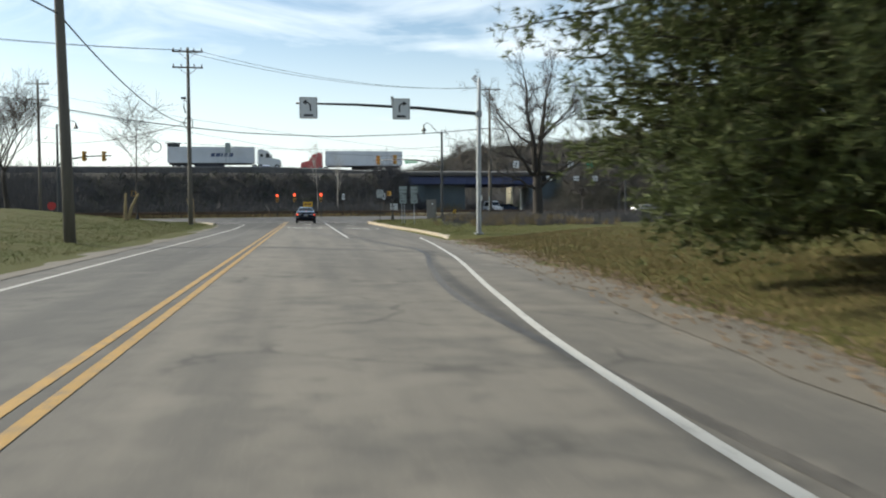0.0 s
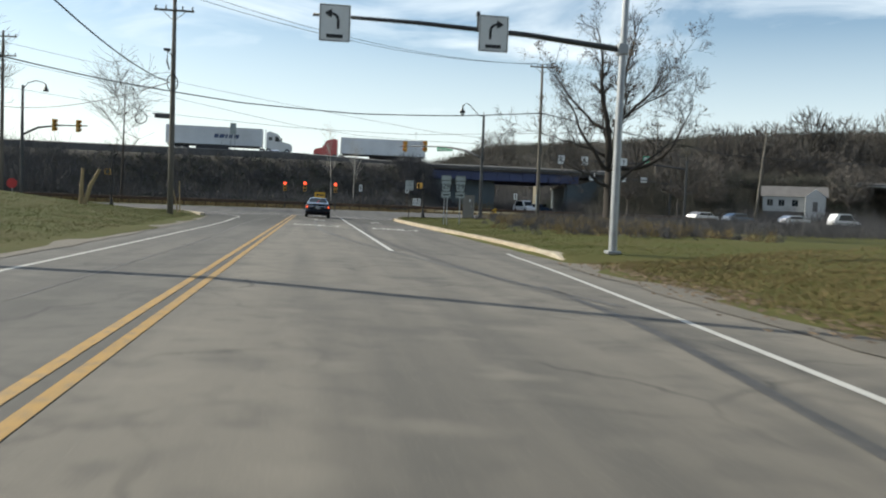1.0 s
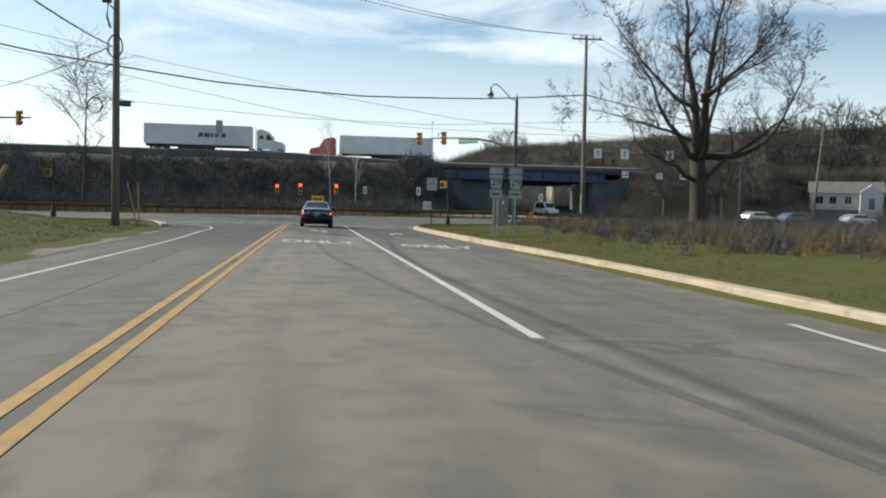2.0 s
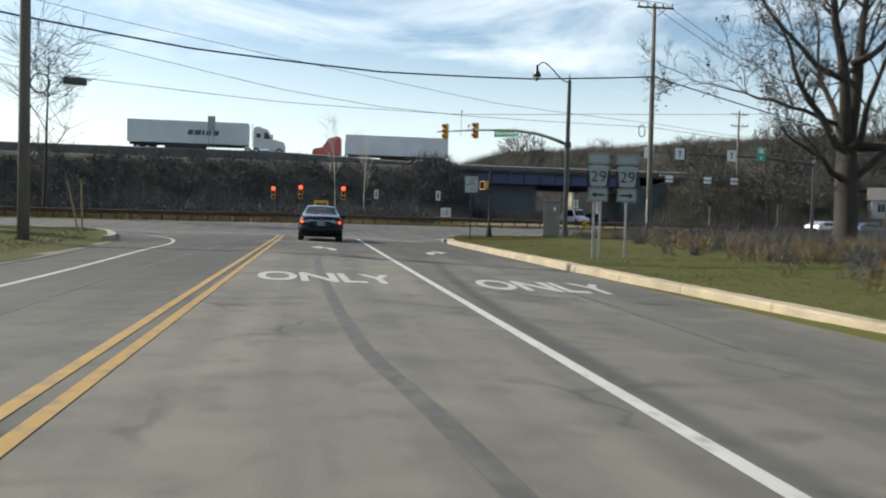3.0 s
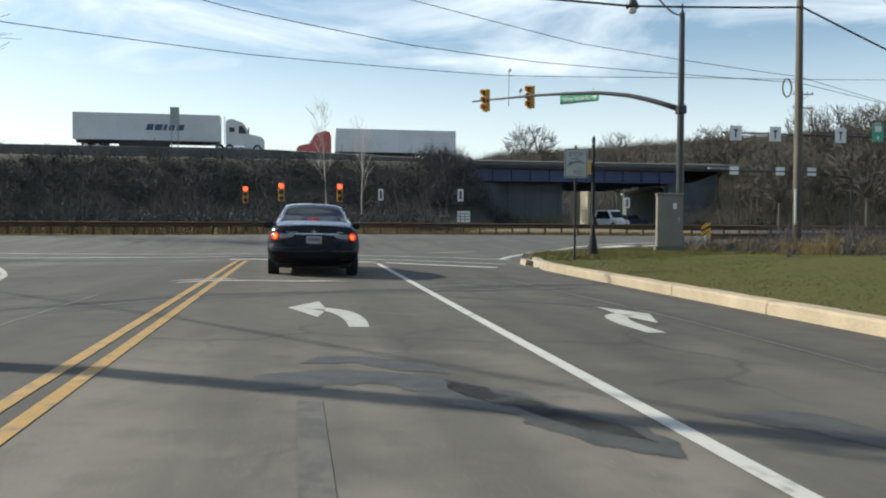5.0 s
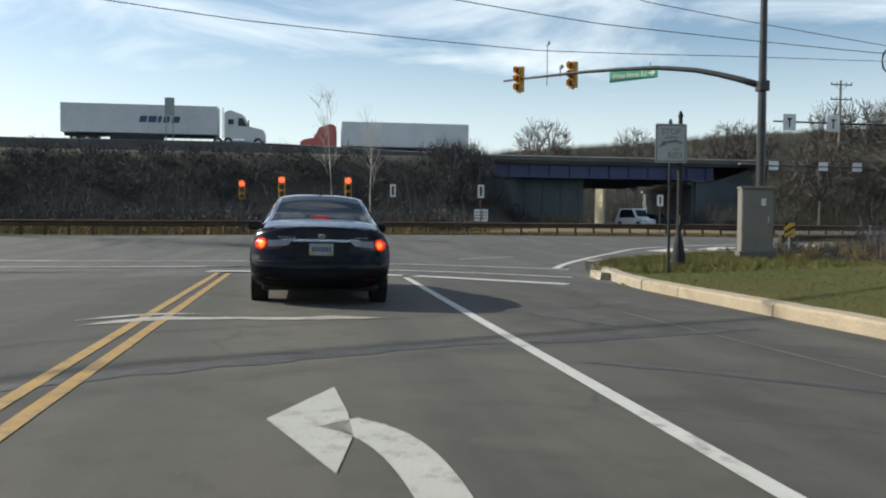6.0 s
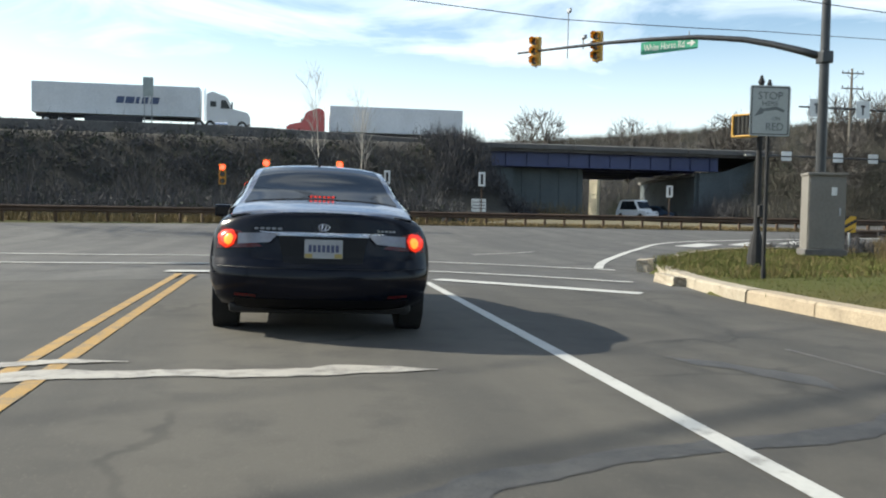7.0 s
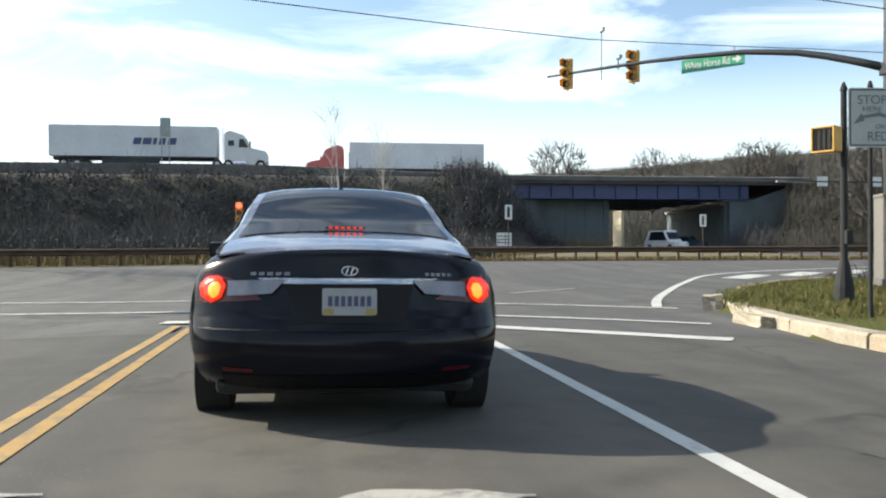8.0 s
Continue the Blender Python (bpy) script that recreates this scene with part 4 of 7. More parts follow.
# ---- utility poles and cables ----
def utility_pole(x, y, z, high, label, arms=(0.6,), lean=(0, 0), r=0.17, mats=POLE_WOOD):
    u = thing("utility_pole", label, "utility pole", pose(x, y, z, lean[0], lean[1], 0))
    bm = bmesh.new()
    tube(bm, [(0, 0, -0.4), (0, 0, high * 0.3), (0, 0, high * 0.65), (0, 0, high)], [r * 1.1, r, r * 0.85, r * 0.62], 12)
    part("pole", bm, mats, u, smooth=True)
    for drop in arms:
        bm = bmesh.new()
        block(bm, (0, -0.16, high - drop), (2.4, 0.1, 0.12), 0.01)
        rod(bm, (0.75, -0.14, high - drop), (0, -0.1, high - drop - 0.65), 0.02)
        rod(bm, (-0.75, -0.14, high - drop), (0, -0.1, high - drop - 0.65), 0.02)
        arm = part("crossarm", bm, POLE_WOOD, u)
        for k in (-1.1, -0.5, 0.5, 1.1):
            bm = bmesh.new()
            rod(bm, (k, -0.16, high - drop + 0.05), (k, -0.16, high - drop + 0.2), 0.05, 0.03, 8)
            rod(bm, (k, -0.16, high - drop + 0.2), (k, -0.16, high - drop + 0.27), 0.055, 0.045, 8)
            part("insulator", bm, CONCRETE_DARK, arm)
    return u


pole_west = utility_pole(-8.5, 0.9, 0.15, 14.05, "tall weathered wooden utility pole in the grass", arms=(0.35, 1.6))
pole_east = utility_pole(21.44, 25.3, 0.0, 14.9, "tall weathered wooden utility pole behind the verge", arms=(0.3,), lean=(0, -0.4))
utility_pole(-7.55, -39.8, 0.1, 12.5, "leaning wooden utility pole on the grass bank", arms=(), lean=(0, -1.2), r=0.19)
utility_pole(55, 80, 0, 16, "distant wooden utility pole with crossarms", arms=(0.5, 2.0))
utility_pole(-27.5, 28, 0.3, 15, "wooden utility pole with crossarms beside bare trees", arms=(0.5, 2.2))
utility_pole(60.9, 58, 0.2, 12.8, "leaning wooden utility pole among trees", arms=(0.5, 1.6), lean=(0, 5))
bm = bmesh.new()
rod(bm, (-0.17, -0.14, 1.1), (-0.17, -0.14, 2.6), 0.055)
part("conduit", bm, SIGN_DULL, pole_east, "pale cable conduit")

bm = bmesh.new()
tube(bm, [(0.32 * math.cos(a), -0.25, 8.0 + 0.5 * math.sin(a)) for a in np.linspace(0, 2 * math.pi, 25)], 0.035, 6)
part("cable_coil", bm, WIRE, pole_west, "oval loop of spare black cable")
bm = bmesh.new()
tube(bm, [(-0.72 + 0.2 * math.cos(a), -0.3, 6.85 + 0.38 * math.sin(a)) for a in np.linspace(0, 2 * math.pi, 25)], 0.03, 6)
part("cable_coil", bm, WIRE, pole_east, "oval loop of spare black cable")
bm = bmesh.new()
tube(bm, [(0, -0.2, 9.6), (-0.3, -0.3, 9.9), (-0.35, -0.3, 9.3), (-0.2, -0.25, 8.8)], 0.05, 6)
block(bm, (-0.35, -0.3, 10.0), (0.4, 0.2, 0.16), 0.03)
part("lamp_bracket", bm, DARK_STEEL, pole_west)


def cable(points, r, label, sag=0.6):
    bm = bmesh.new()
    line = []
    for a, b in zip(points, points[1:]):
        a, b = Vector(a), Vector(b)
        for k in range(14):
            t = k / 14
            p = a.lerp(b, t)
            p.z -= sag * 4 * t * (1 - t) * (b - a).length / 40
            line.append(p)
    line.append(Vector(points[-1]))
    tube(bm, line, r, 5)
    return tagged(part("overhead_cable", bm, WIRE), label, "cable", "overhead cables")


cable([(-42, -1.5, 14.6), (-23.7, 6.6, 10.6), (-14.6, 10.6, 9.30), (-5.5, 14.7, 8.65), (3.7, 18.8, 8.68), (12.8, 22.8, 9.37), (21.44, 25.2, 10.3), (50, 44, 8.6), (90, 60, 9.5)], 0.045, "thick black overhead cable slung between utility poles", 0.12)
cable([(-60, -34, 15.8), (-7.8, 0.7, 13.95), (21.9, 25.1, 14.9), (62, 58, 12.6)], 0.018, "thin overhead power line between utility poles", 1.2)
cable([(-61, -34, 15.8), (-9.2, 0.7, 13.95), (20.8, 25.1, 14.9), (61.4, 58, 12.6)], 0.018, "thin overhead power line between utility poles", 1.2)
cable([(-27.5, 28, 8.6), (-8.7, 0.9, 8.2), (-7.75, -39.8, 8.0), (-8.5, -90, 8.4)], 0.03, "overhead cable running along the road", 0.8)
cable([(-40, 2.5, 13.0), (-11.8, 13.6, 8.9), (-5.9, 15.9, 8.0), (-1.3, 17.7, 7.35), (4.0, 19.8, 6.95), (9.0, 21.8, 6.92), (21.44, 25.4, 7.15), (50, 44, 7.4)], 0.014, "thin overhead service line", 0.1)
cable([(-48, 10, 11.8), (-12.7, 24.1, 8.35), (-1.7, 28.5, 8.05), (10.1, 32.9, 8.3), (21.2, 37.3, 9.3), (50, 49, 12)], 0.017, "thin overhead service line with a splice box", 0.1)
cable([(-40, 0, 14), (-8.9, 14.2, 9.7), (10.8, 22.5, 7.8), (21.44, 25.4, 7.4), (62, 58, 9)], 0.013, "thin overhead service line", 0.12)
bm = bmesh.new()
tube(bm, [(0.5 * math.cos(a), 0, 0.53 * math.sin(a)) for a in np.linspace(0, 2 * math.pi, 31)], 0.045, 6)
tube(bm, [(-0.1, 0, 0.52), (-0.05, 0, 0.72), (0.1, 0, 0.52)], 0.02, 6)
tagged(part("cable_coil", bm, WIRE, place=pose(-14.66, 23.4, 7.84)), "round loop of spare black cable hung on a wire", "cable coil")
bm = bmesh.new()
block(bm, (0, 0, 0), (1.05, 0.3, 0.34), 0.06)
rod(bm, (-0.7, 0, 0.12), (0.7, 0, 0.12), 0.03)
tagged(part("cable_splice_box", bm, DARK_STEEL, place=pose(-13.0, 24.0, 8.12, 0, 0, 22) @ Matrix.Diagonal((1.2, 1.2, 1.2, 1))), "dark cable splice box hung on an overhead wire", "splice box")


# ---- signs and signals ----
def sign_face(bm_size, mats, parent, m, border=True, name="sign_panel"):
    w, h = bm_size
    bm = bmesh.new()
    plate(bm, rounded(w, h, 0.04), 0.004, m)
    p = part(name, bm, mats, parent)
    if border:
        bm = bmesh.new()
        mm = m @ Matrix.Translation((0, -0.003, 0))
        for cx, cz, sx, sz in ((0, h / 2 - 0.03, w - 0.06, 0.014), (0, -h / 2 + 0.03, w - 0.06, 0.014), (w / 2 - 0.03, 0, 0.014, h - 0.06), (-w / 2 + 0.03, 0, 0.014, h - 0.06)):
            plate(bm, [(cx - sx / 2, cz - sz / 2), (cx + sx / 2, cz - sz / 2), (cx + sx / 2, cz + sz / 2), (cx - sx / 2, cz + sz / 2)], 0.002, mm)
        part("border", bm, SIGN_BLACK, p)
    return p


def bars(parent, m, rows, material=SIGN_BLACK, name="lettering"):
    """Lettering too small to read, as plain bars: (x, z, width, height)."""
    bm = bmesh.new()
    for x, z, w, h in rows:
        plate(bm, [(x - w / 2, z - h / 2), (x + w / 2, z - h / 2), (x + w / 2, z + h / 2), (x - w / 2, z + h / 2)], 0.002, m)
    return part(name, bm, material, parent)


def bent_arrow(parent, m, s=1.0):
    """A turn arrow that rises and bends to the left (s = -1: to the right)."""
    bm = bmesh.new()
    verts = []
    n = 8
    for i in range(n + 1):
        a = radians(90 * i / n)
        cx, cz = -0.02 - 0.08, 0.0
        for r in (0.15, 0.215):
            verts.append((cx + r * math.cos(a), cz + r * math.sin(a) * 0.95))
    low = [(0.05, -0.2), (0.115, -0.2)]
    pts = low + verts
    v = [bm.verts.new(m @ Vector((x * s, 0, z))) for x, z in pts]
    for i in range(len(pts) // 2 - 1):
        bm.faces.new((v[2 * i], v[2 * i + 1], v[2 * i + 3], v[2 * i + 2]))
    head = [bm.verts.new(m @ Vector((x * s, 0, z))) for x, z in ((-0.08, 0.29), (-0.08, 0.06), (-0.26, 0.175))]
    bm.faces.new(head)
    return part("arrow", bm, SIGN_BLACK, parent)


def lane_sign_mast():
    g = thing("lane_sign_mast", "galvanised mast arm carrying two white turn lane signs", "sign mast", pose(8.25, -33.75, 0.1))
    bm = bmesh.new()
    tube(bm, [(0, 0, -0.2), (0, 0, 3.4), (0.04, 0, 6.75)], [0.11, 0.1, 0.085], 14)
    block(bm, (0, 0, 0.0), (0.36, 0.36, 0.08), 0.02)
    part("pole", bm, GALV, g, smooth=False)
    bm = bmesh.new()
    tube(bm, [(0, 0, 5.3), (-2.6, 0.02, 5.52), (-5.4, 0.05, 5.64), (-8.0, 0.1, 5.68)], [0.085, 0.07, 0.055, 0.04], 12)
    part("mast_arm", bm, DARK_STEEL, g, smooth=True)
    bm = bmesh.new()
    block(bm, (0, 0, 5.3), (0.28, 0.28, 0.28), 0.03)
    part("arm_bracket", bm, GALV, g)
    bm = bmesh.new()
    rod(bm, (0.03, 0, 6.7), (0.04, 0, 6.9), 0.085, 0.03)
    part("pole_cap", bm, GALV, g)
    for x, s in ((-7.46, 1), (-3.46, -1)):
        face = sign_face((0.77, 0.92), SIGN_WHITE, g, Matrix.Translation((x, -0.12, 5.46)))
        bent_arrow(face, Matrix.Translation((x, -0.128, 5.52)), s)
        bars(face, Matrix.Translation((x, -0.128, 5.46)), [(0, -0.32, 0.4, 0.09)])
    bm = bmesh.new()
    rod(bm, (-3.85, 0, 5.58), (-3.85, 0, 6.0), 0.03)
    block(bm, (-3.85, 0, 5.95), (0.09, 0.12, 0.12), 0.01)
    part("detector", bm, DARK_STEEL, g)


lane_sign_mast()


def signal_head(parent, m, lit=None, visor=0.24, housing=SIGNAL_YELLOW):
    """Three lamps in a housing; local: faces -y, its middle at the origin."""
    bm = bmesh.new()
    for z in (-0.355, 0, 0.355):
        block(bm, (0, 0.09, z), (0.34, 0.2, 0.345), 0.02)
    bmesh.ops.transform(bm, matrix=m, verts=bm.verts)
    head = part("signal_head", bm, housing, parent)
    for k, z in enumerate((0.355, 0, -0.355)):
        bm = bmesh.new()
        rod(bm, (0, 0.0, z), (0, -0.025, z), 0.14, 0.13, 18)
        bmesh.ops.transform(bm, matrix=m, verts=bm.verts)
        part("lens", bm, RED_LAMP if lit == k else DARK_LENS, head)
        bm = bmesh.new()
        n = 14
        rows_ = []
        for j, y in enumerate((0.0, -visor)):
            rows_.append([bm.verts.new(m @ Vector((0.155 * math.cos(radians(-35 + 250 * i / n)), y * (1.0 if 3 < i < 11 else 0.75), z + 0.155 * math.sin(radians(-35 + 250 * i / n))))) for i in range(n + 1)])
        for i in range(n):
            bm.faces.new((rows_[0][i], rows_[0][i + 1], rows_[1][i + 1], rows_[1][i]))
        bmesh.ops.solidify(bm, geom=bm.faces[:], thickness=0.008)
        part("visor", bm, housing, head)
    return head


def signal_mast():
    g = thing("signal_mast", "dark steel traffic signal mast with street lamp and road name sign", "traffic signal", pose(15.78, 24.65, 0.1))
    bm = bmesh.new()
    tube(bm, [(0, 0, -0.2), (0, 0, 1.0), (0, 0, 5), (0, 0, 9.6)], [0.17, 0.15, 0.14, 0.11], 16)
    rod(bm, (0, 0, -0.2), (0, 0, 0.5), 0.3, 0.2, 16)
    part("pole", bm, DARK_STEEL, g, smooth=False)
    end, n = Vector((-7.3, 9.2, 6.97)), 14
    d = Vector((-6.4, 8.3, 0))
    pts, rad = [], []
    for i in range(n + 1):
        t = i / n
        p = d * t * 1.08
        p.z = float(np.interp(t, (0, 0.1, 0.2, 0.344, 0.5, 0.66, 0.93, 1), (5.65, 6.08, 6.42, 6.71, 6.84, 6.93, 6.98, 6.98)))
        pts.append(p)
        rad.append(0.12 - 0.08 * t ** 0.7)
    bm = bmesh.new()
    tube(bm, pts, rad, 12)
    part("mast_arm", bm, DARK_STEEL, g, smooth=True)
    bm = bmesh.new()
    block(bm, (0, 0, 5.65), (0.36, 0.36, 0.36), 0.04)
    part("arm_bracket", bm, DARK_STEEL, g)
    for x, y in ((-6.42, 8.33), (-4.58, 6.77)):
        m = pose(x, y, 6.98, 0, 0, -52)
        signal_head(g, m)
        bm = bmesh.new()
        block(bm, (x + 0.1, y + 0.16, 6.98), (0.06, 0.06, 1.15))
        part("head_bracket", bm, GALV, g)
    # road name sign hung under the arm, and its arrow
    yaw = math.degrees(math.atan2(-8.3, 6.4))
    m = pose(-2.93, 4.3, 6.63, 0, 0, yaw)
    bm = bmesh.new()
    plate(bm, rounded(2.1, 0.42, 0.04), 0.006, m)
    p = part("name_sign", bm, SIGN_GREEN, g, "green road name sign with white lettering")
    flat = m @ pose(0, -0.006, 0, 90, 0, 0)
    words("name_lettering", "White Horse Rd", 0.2, SIGN_WHITE, p, flat @ pose(-0.18, 0.0, 0), width=1.5, height=0.24, thick=0.001)
    bm = bmesh.new()
    plate(bm, [(0.66, -0.035), (0.79, -0.035), (0.79, -0.12), (0.96, 0), (0.79, 0.12), (0.79, 0.035), (0.66, 0.035)], 0.002, m @ Matrix.Translation((0, -0.005, 0)))
    part("arrow", bm, SIGN_WHITE, p)
    bm = bmesh.new()
    for k in (-0.7, 0.7):
        q = m @ Vector((k, 0.05, 0.1))
        rod(bm, q, q + Vector((0, 0, 0.3)), 0.02, sides=6)
    part("sign_hanger", bm, GALV, g)
    # slim rod and camera on the arm
    bm = bmesh.new()
    rod(bm, (-5.45, 7.4, 6.6), (-5.45, 7.4, 8.3), 0.02, sides=6)
    block(bm, (-5.45, 7.3, 8.3), (0.1, 0.3, 0.14), 0.02)
    rod(bm, (-5.0, 7.0, 6.9), (-5.0, 7.0, 7.3), 0.025, sides=6)
    block(bm, (-5.0, 6.9, 7.3), (0.12, 0.3, 0.13), 0.02)
    part("detector_camera", bm, GALV, g)
    # street lamp on a swan-neck arm
    bm = bmesh.new()
    arc = [Vector((-1.95 * t, 0.5 * t, 9.5 + 1.2 * smoothstep(0.05, 0.85, t) - 0.28 * smoothstep(0.86, 1.0, t))) for t in np.linspace(0, 1, 16)]
    tube(bm, [(0, 0, 9.2)] + arc, 0.035, 8)
    rod(bm, (0, 0, 9.55), (0, 0, 9.95), 0.05, 0.03)
    arm = part("lamp_arm", bm, DARK_STEEL, g)
    e = arc[-1]
    bm = bmesh.new()
    tube(bm, [e + Vector((0, 0, 0.12)), e + Vector((0, 0, -0.1)), e + Vector((0, 0, -0.22)), e + Vector((0, 0, -0.45)), e + Vector((0, 0, -0.62))], [0.04, 0.09, 0.1, 0.24, 0.26], 14)
    part("lamp_hood", bm, DARK_STEEL, arm, smooth=True)
    bm = bmesh.new()
    bmesh.ops.create_uvsphere(bm, u_segments=14, v_segments=8, radius=0.19, matrix=Matrix.Translation(e + Vector((0, 0, -0.66))) @ Matrix.Diagonal((1, 1, 1.1, 1)))
    part("lamp_globe", bm, LAMP_GLASS, arm, "frosted glass globe", smooth=True)


signal_mast()


def pedestal_signal(x, y, ztop, label):
    g = thing("pedestal_signal", label, "traffic signal", pose(x, y, -0.16), "red signals beyond the crossing")
    bm = bmesh.new()
    rod(bm, (0, 0.2, -0.1), (0, 0.2, ztop + 0.1), 0.055, sides=10)
    rod(bm, (0, 0.2, -0.1), (0, 0.2, 0.35), 0.16, 0.1, 10)
    part("post", bm, DARK_STEEL, g)
    signal_head(g, Matrix.Translation((0, 0, ztop - 0.35)), lit=0)


pedestal_signal(-3.0, 47.6, 3.28, "yellow post-mounted traffic signal showing red")
pedestal_signal(-0.65, 42.3, 3.28, "yellow post-mounted traffic signal showing red")
pedestal_signal(2.7, 42.0, 3.28, "yellow post-mounted traffic signal showing red")

# double-arrow board beyond the crossing
s = thing("arrow_board", "yellow double-arrow warning board behind the car", "road sign", pose(1.05, 50.5, -0.1))
bm = bmesh.new()
plate(bm, rounded(1.25, 0.65, 0.04), 0.006, Matrix.Translation((0, 0, 2.05)))
p = part("panel", bm, SIGN_YELLOW, s)
bm = bmesh.new()
plate(bm, [(-0.5, 0), (-0.25, -0.2), (-0.25, -0.07), (0.25, -0.07), (0.25, -0.2), (0.5, 0), (0.25, 0.2), (0.25, 0.07), (-0.25, 0.07), (-0.25, 0.2)], 0.003, Matrix.Translation((0, -0.006, 2.05)))
part("arrow", bm, SIGN_BLACK, p)
for k in (-0.4, 0.4):
    bm = bmesh.new()
    block(bm, (k, 0.04, 1.1), (0.06, 0.06, 2.5))
    part("post", bm, GALV, s)


def route_sign(x, y, left):
    g = thing("route_sign", "grey route marker sign numbered 29 with arrow plate", "road sign", pose(x, y, -0.1, 0, 0, -6), "route signs on the verge")
    for k in ((-0.09, 0.09) if left else (0.0,)):
        bm = bmesh.new()
        block(bm, (k, 0.05, 1.3), (0.055, 0.045, 3.0))
        part("post", bm, GALV, g)
    sign_face((0.6, 0.3), SIGN_GREY, g, Matrix.Translation((0, 0, 2.93)), True, "direction_plate")
    bm = bmesh.new()
    key = [(-0.20, -0.3), (0.20, -0.3), (0.235, -0.24), (0.26, 0.12), (0.3, 0.16), (0.3, 0.27), (0.15, 0.3), (-0.15, 0.3), (-0.3, 0.27), (-0.3, 0.16), (-0.26, 0.12), (-0.235, -0.24)]
    bk = bmesh.new()
    plate(bk, rounded(0.62, 0.62, 0.03), 0.004, Matrix.Translation((0, 0, 2.46)))
    panel = part("shield_panel", bk, SIGN_BLACK, g)
    plate(bm, [(a * 0.97, b * 0.97) for a, b in key], 0.003, Matrix.Translation((0, -0.005, 2.46)))
    part("shield", bm, SIGN_GREY, panel)
    words("route_number", "29", 0.4, SIGN_BLACK, panel, Matrix.Translation((0, -0.008, 2.44)) @ pose(0, 0, 0, 90, 0, 0), width=0.42, height=0.3, thick=0.001)
    face = sign_face((0.56, 0.38), SIGN_GREY, g, Matrix.Translation((0, 0, 1.94)), True, "arrow_plate")
    bm = bmesh.new()
    f = 1 if left else -1
    a = [(-0.19, 0), (-0.06, -0.085), (-0.06, -0.03), (0.19, -0.03), (0.19, 0.03), (-0.06, 0.03), (-0.06, 0.085)]
    plate(bm, [(q * f, w) for q, w in a], 0.002, Matrix.Translation((0, -0.004, 1.93)))
    part("arrow", bm, SIGN_BLACK, face)


route_sign(8.13, -4.5, True)
route_sign(9.0, -4.4, False)


def stop_here_sign():
    g = thing("stop_here_sign", "white stop here on red sign on a dark post", "road sign", pose(7.93, 14.05, 0.1, 0, 0, -6))
    bm = bmesh.new()
    rod(bm, (0, 0.05, -0.1), (0, 0.05, 3.02), 0.03)
    rod(bm, (0, 0.05, 3.0), (0, 0.05, 3.12), 0.05, 0.02)
    rod(bm, (0, 0.05, -0.1), (0, 0.05, 0.14), 0.045, 0.032)
    part("post", bm, BLACK_STEEL, g)
    face = sign_face((0.66, 0.8), SIGN_DULL, g, Matrix.Translation((0, 0, 2.62)))
    up = pose(0, 0, 0, 90, 0, 0)
    words("lettering", "STOP", 0.2, SIGN_INK, face, Matrix.Translation((0, -0.006, 2.86)) @ up, width=0.4, height=0.12, thick=0.001)
    words("lettering", "HERE", 0.2, SIGN_INK, face, Matrix.Translation((0, -0.006, 2.735)) @ up, width=0.26, height=0.07, thick=0.001)
    words("lettering", "ON", 0.2, SIGN_INK, face, Matrix.Translation((0.1, -0.006, 2.5)) @ up, width=0.12, height=0.06, thick=0.001)
    words("lettering", "RED", 0.2, SIGN_INK, face, Matrix.Translation((0.08, -0.006, 2.37)) @ up, width=0.28, height=0.12, thick=0.001)
    bm = bmesh.new()
    plate(bm, [(-0.26, 2.53), (-0.1, 2.58), (-0.12, 2.605), (0.1, 2.64), (0.22, 2.6), (0.24, 2.64), (0.1, 2.69), (-0.13, 2.65), (-0.15, 2.68)], 0.002, Matrix.Translation((0, -0.004, 0)))
    part("arrow", bm, SIGN_INK, face)


stop_here_sign()


def walk_signal(x, y, z, turn):
    g = thing("pedestrian_signal", "yellow pedestrian signal head on a dark fluted post", "pedestrian signal", pose(x, y, z))
    bm = bmesh.new()
    tube(bm, [(0, 0, -0.1), (0, 0, 0.25), (0, 0, 0.6), (0, 0, 0.75), (0, 0, 3.6)], [0.17, 0.16, 0.1, 0.06, 0.05], 12)
    rod(bm, (0, 0, 3.6), (0, 0, 3.74), 0.07, 0.02)
    part("post", bm, BLACK_STEEL, g)
    bm = bmesh.new()
    turned = pose(-0.3, 0, 2.75, 0, 0, turn)
    block(bm, (0, 0, 0), (0.42, 0.2, 0.44), 0.03)
    for x, z, w, h in ((0, 0.205, 0.42, 0.03), (0, -0.205, 0.42, 0.03), (-0.195, 0, 0.03, 0.44), (0.195, 0, 0.03, 0.44)):
        block(bm, (x, -0.13, z), (w, 0.08, h), 0.008)
    head = part("signal_head", bm, SIGNAL_YELLOW, g, place=turned)
    bm = bmesh.new()
    block(bm, (0, -0.115, 0), (0.36, 0.03, 0.38))
    for k in range(4):
        block(bm, (-0.135 + 0.09 * k, -0.14, 0), (0.008, 0.03, 0.37))
    for k in range(4):
        block(bm, (0, -0.138, -0.135 + 0.09 * k), (0.35, 0.026, 0.008))
    part("lens", bm, DARK_LENS, head, "dark egg-crate lens cover")
    bm = bmesh.new()
    rod(bm, (-0.25, 0, 2.93), (0, 0, 2.93), 0.025)
    part("bracket", bm, GALV, g)
    bm = bmesh.new()
    rod(bm, (-0.25, 0, 2.57), (0, 0, 2.57), 0.025)
    part("bracket", bm, GALV, g)
    bm = bmesh.new()
    block(bm, (0.02, -0.1, 1.1), (0.12, 0.08, 0.24), 0.02)
    part("push_button", bm, BLACK_STEEL, g)


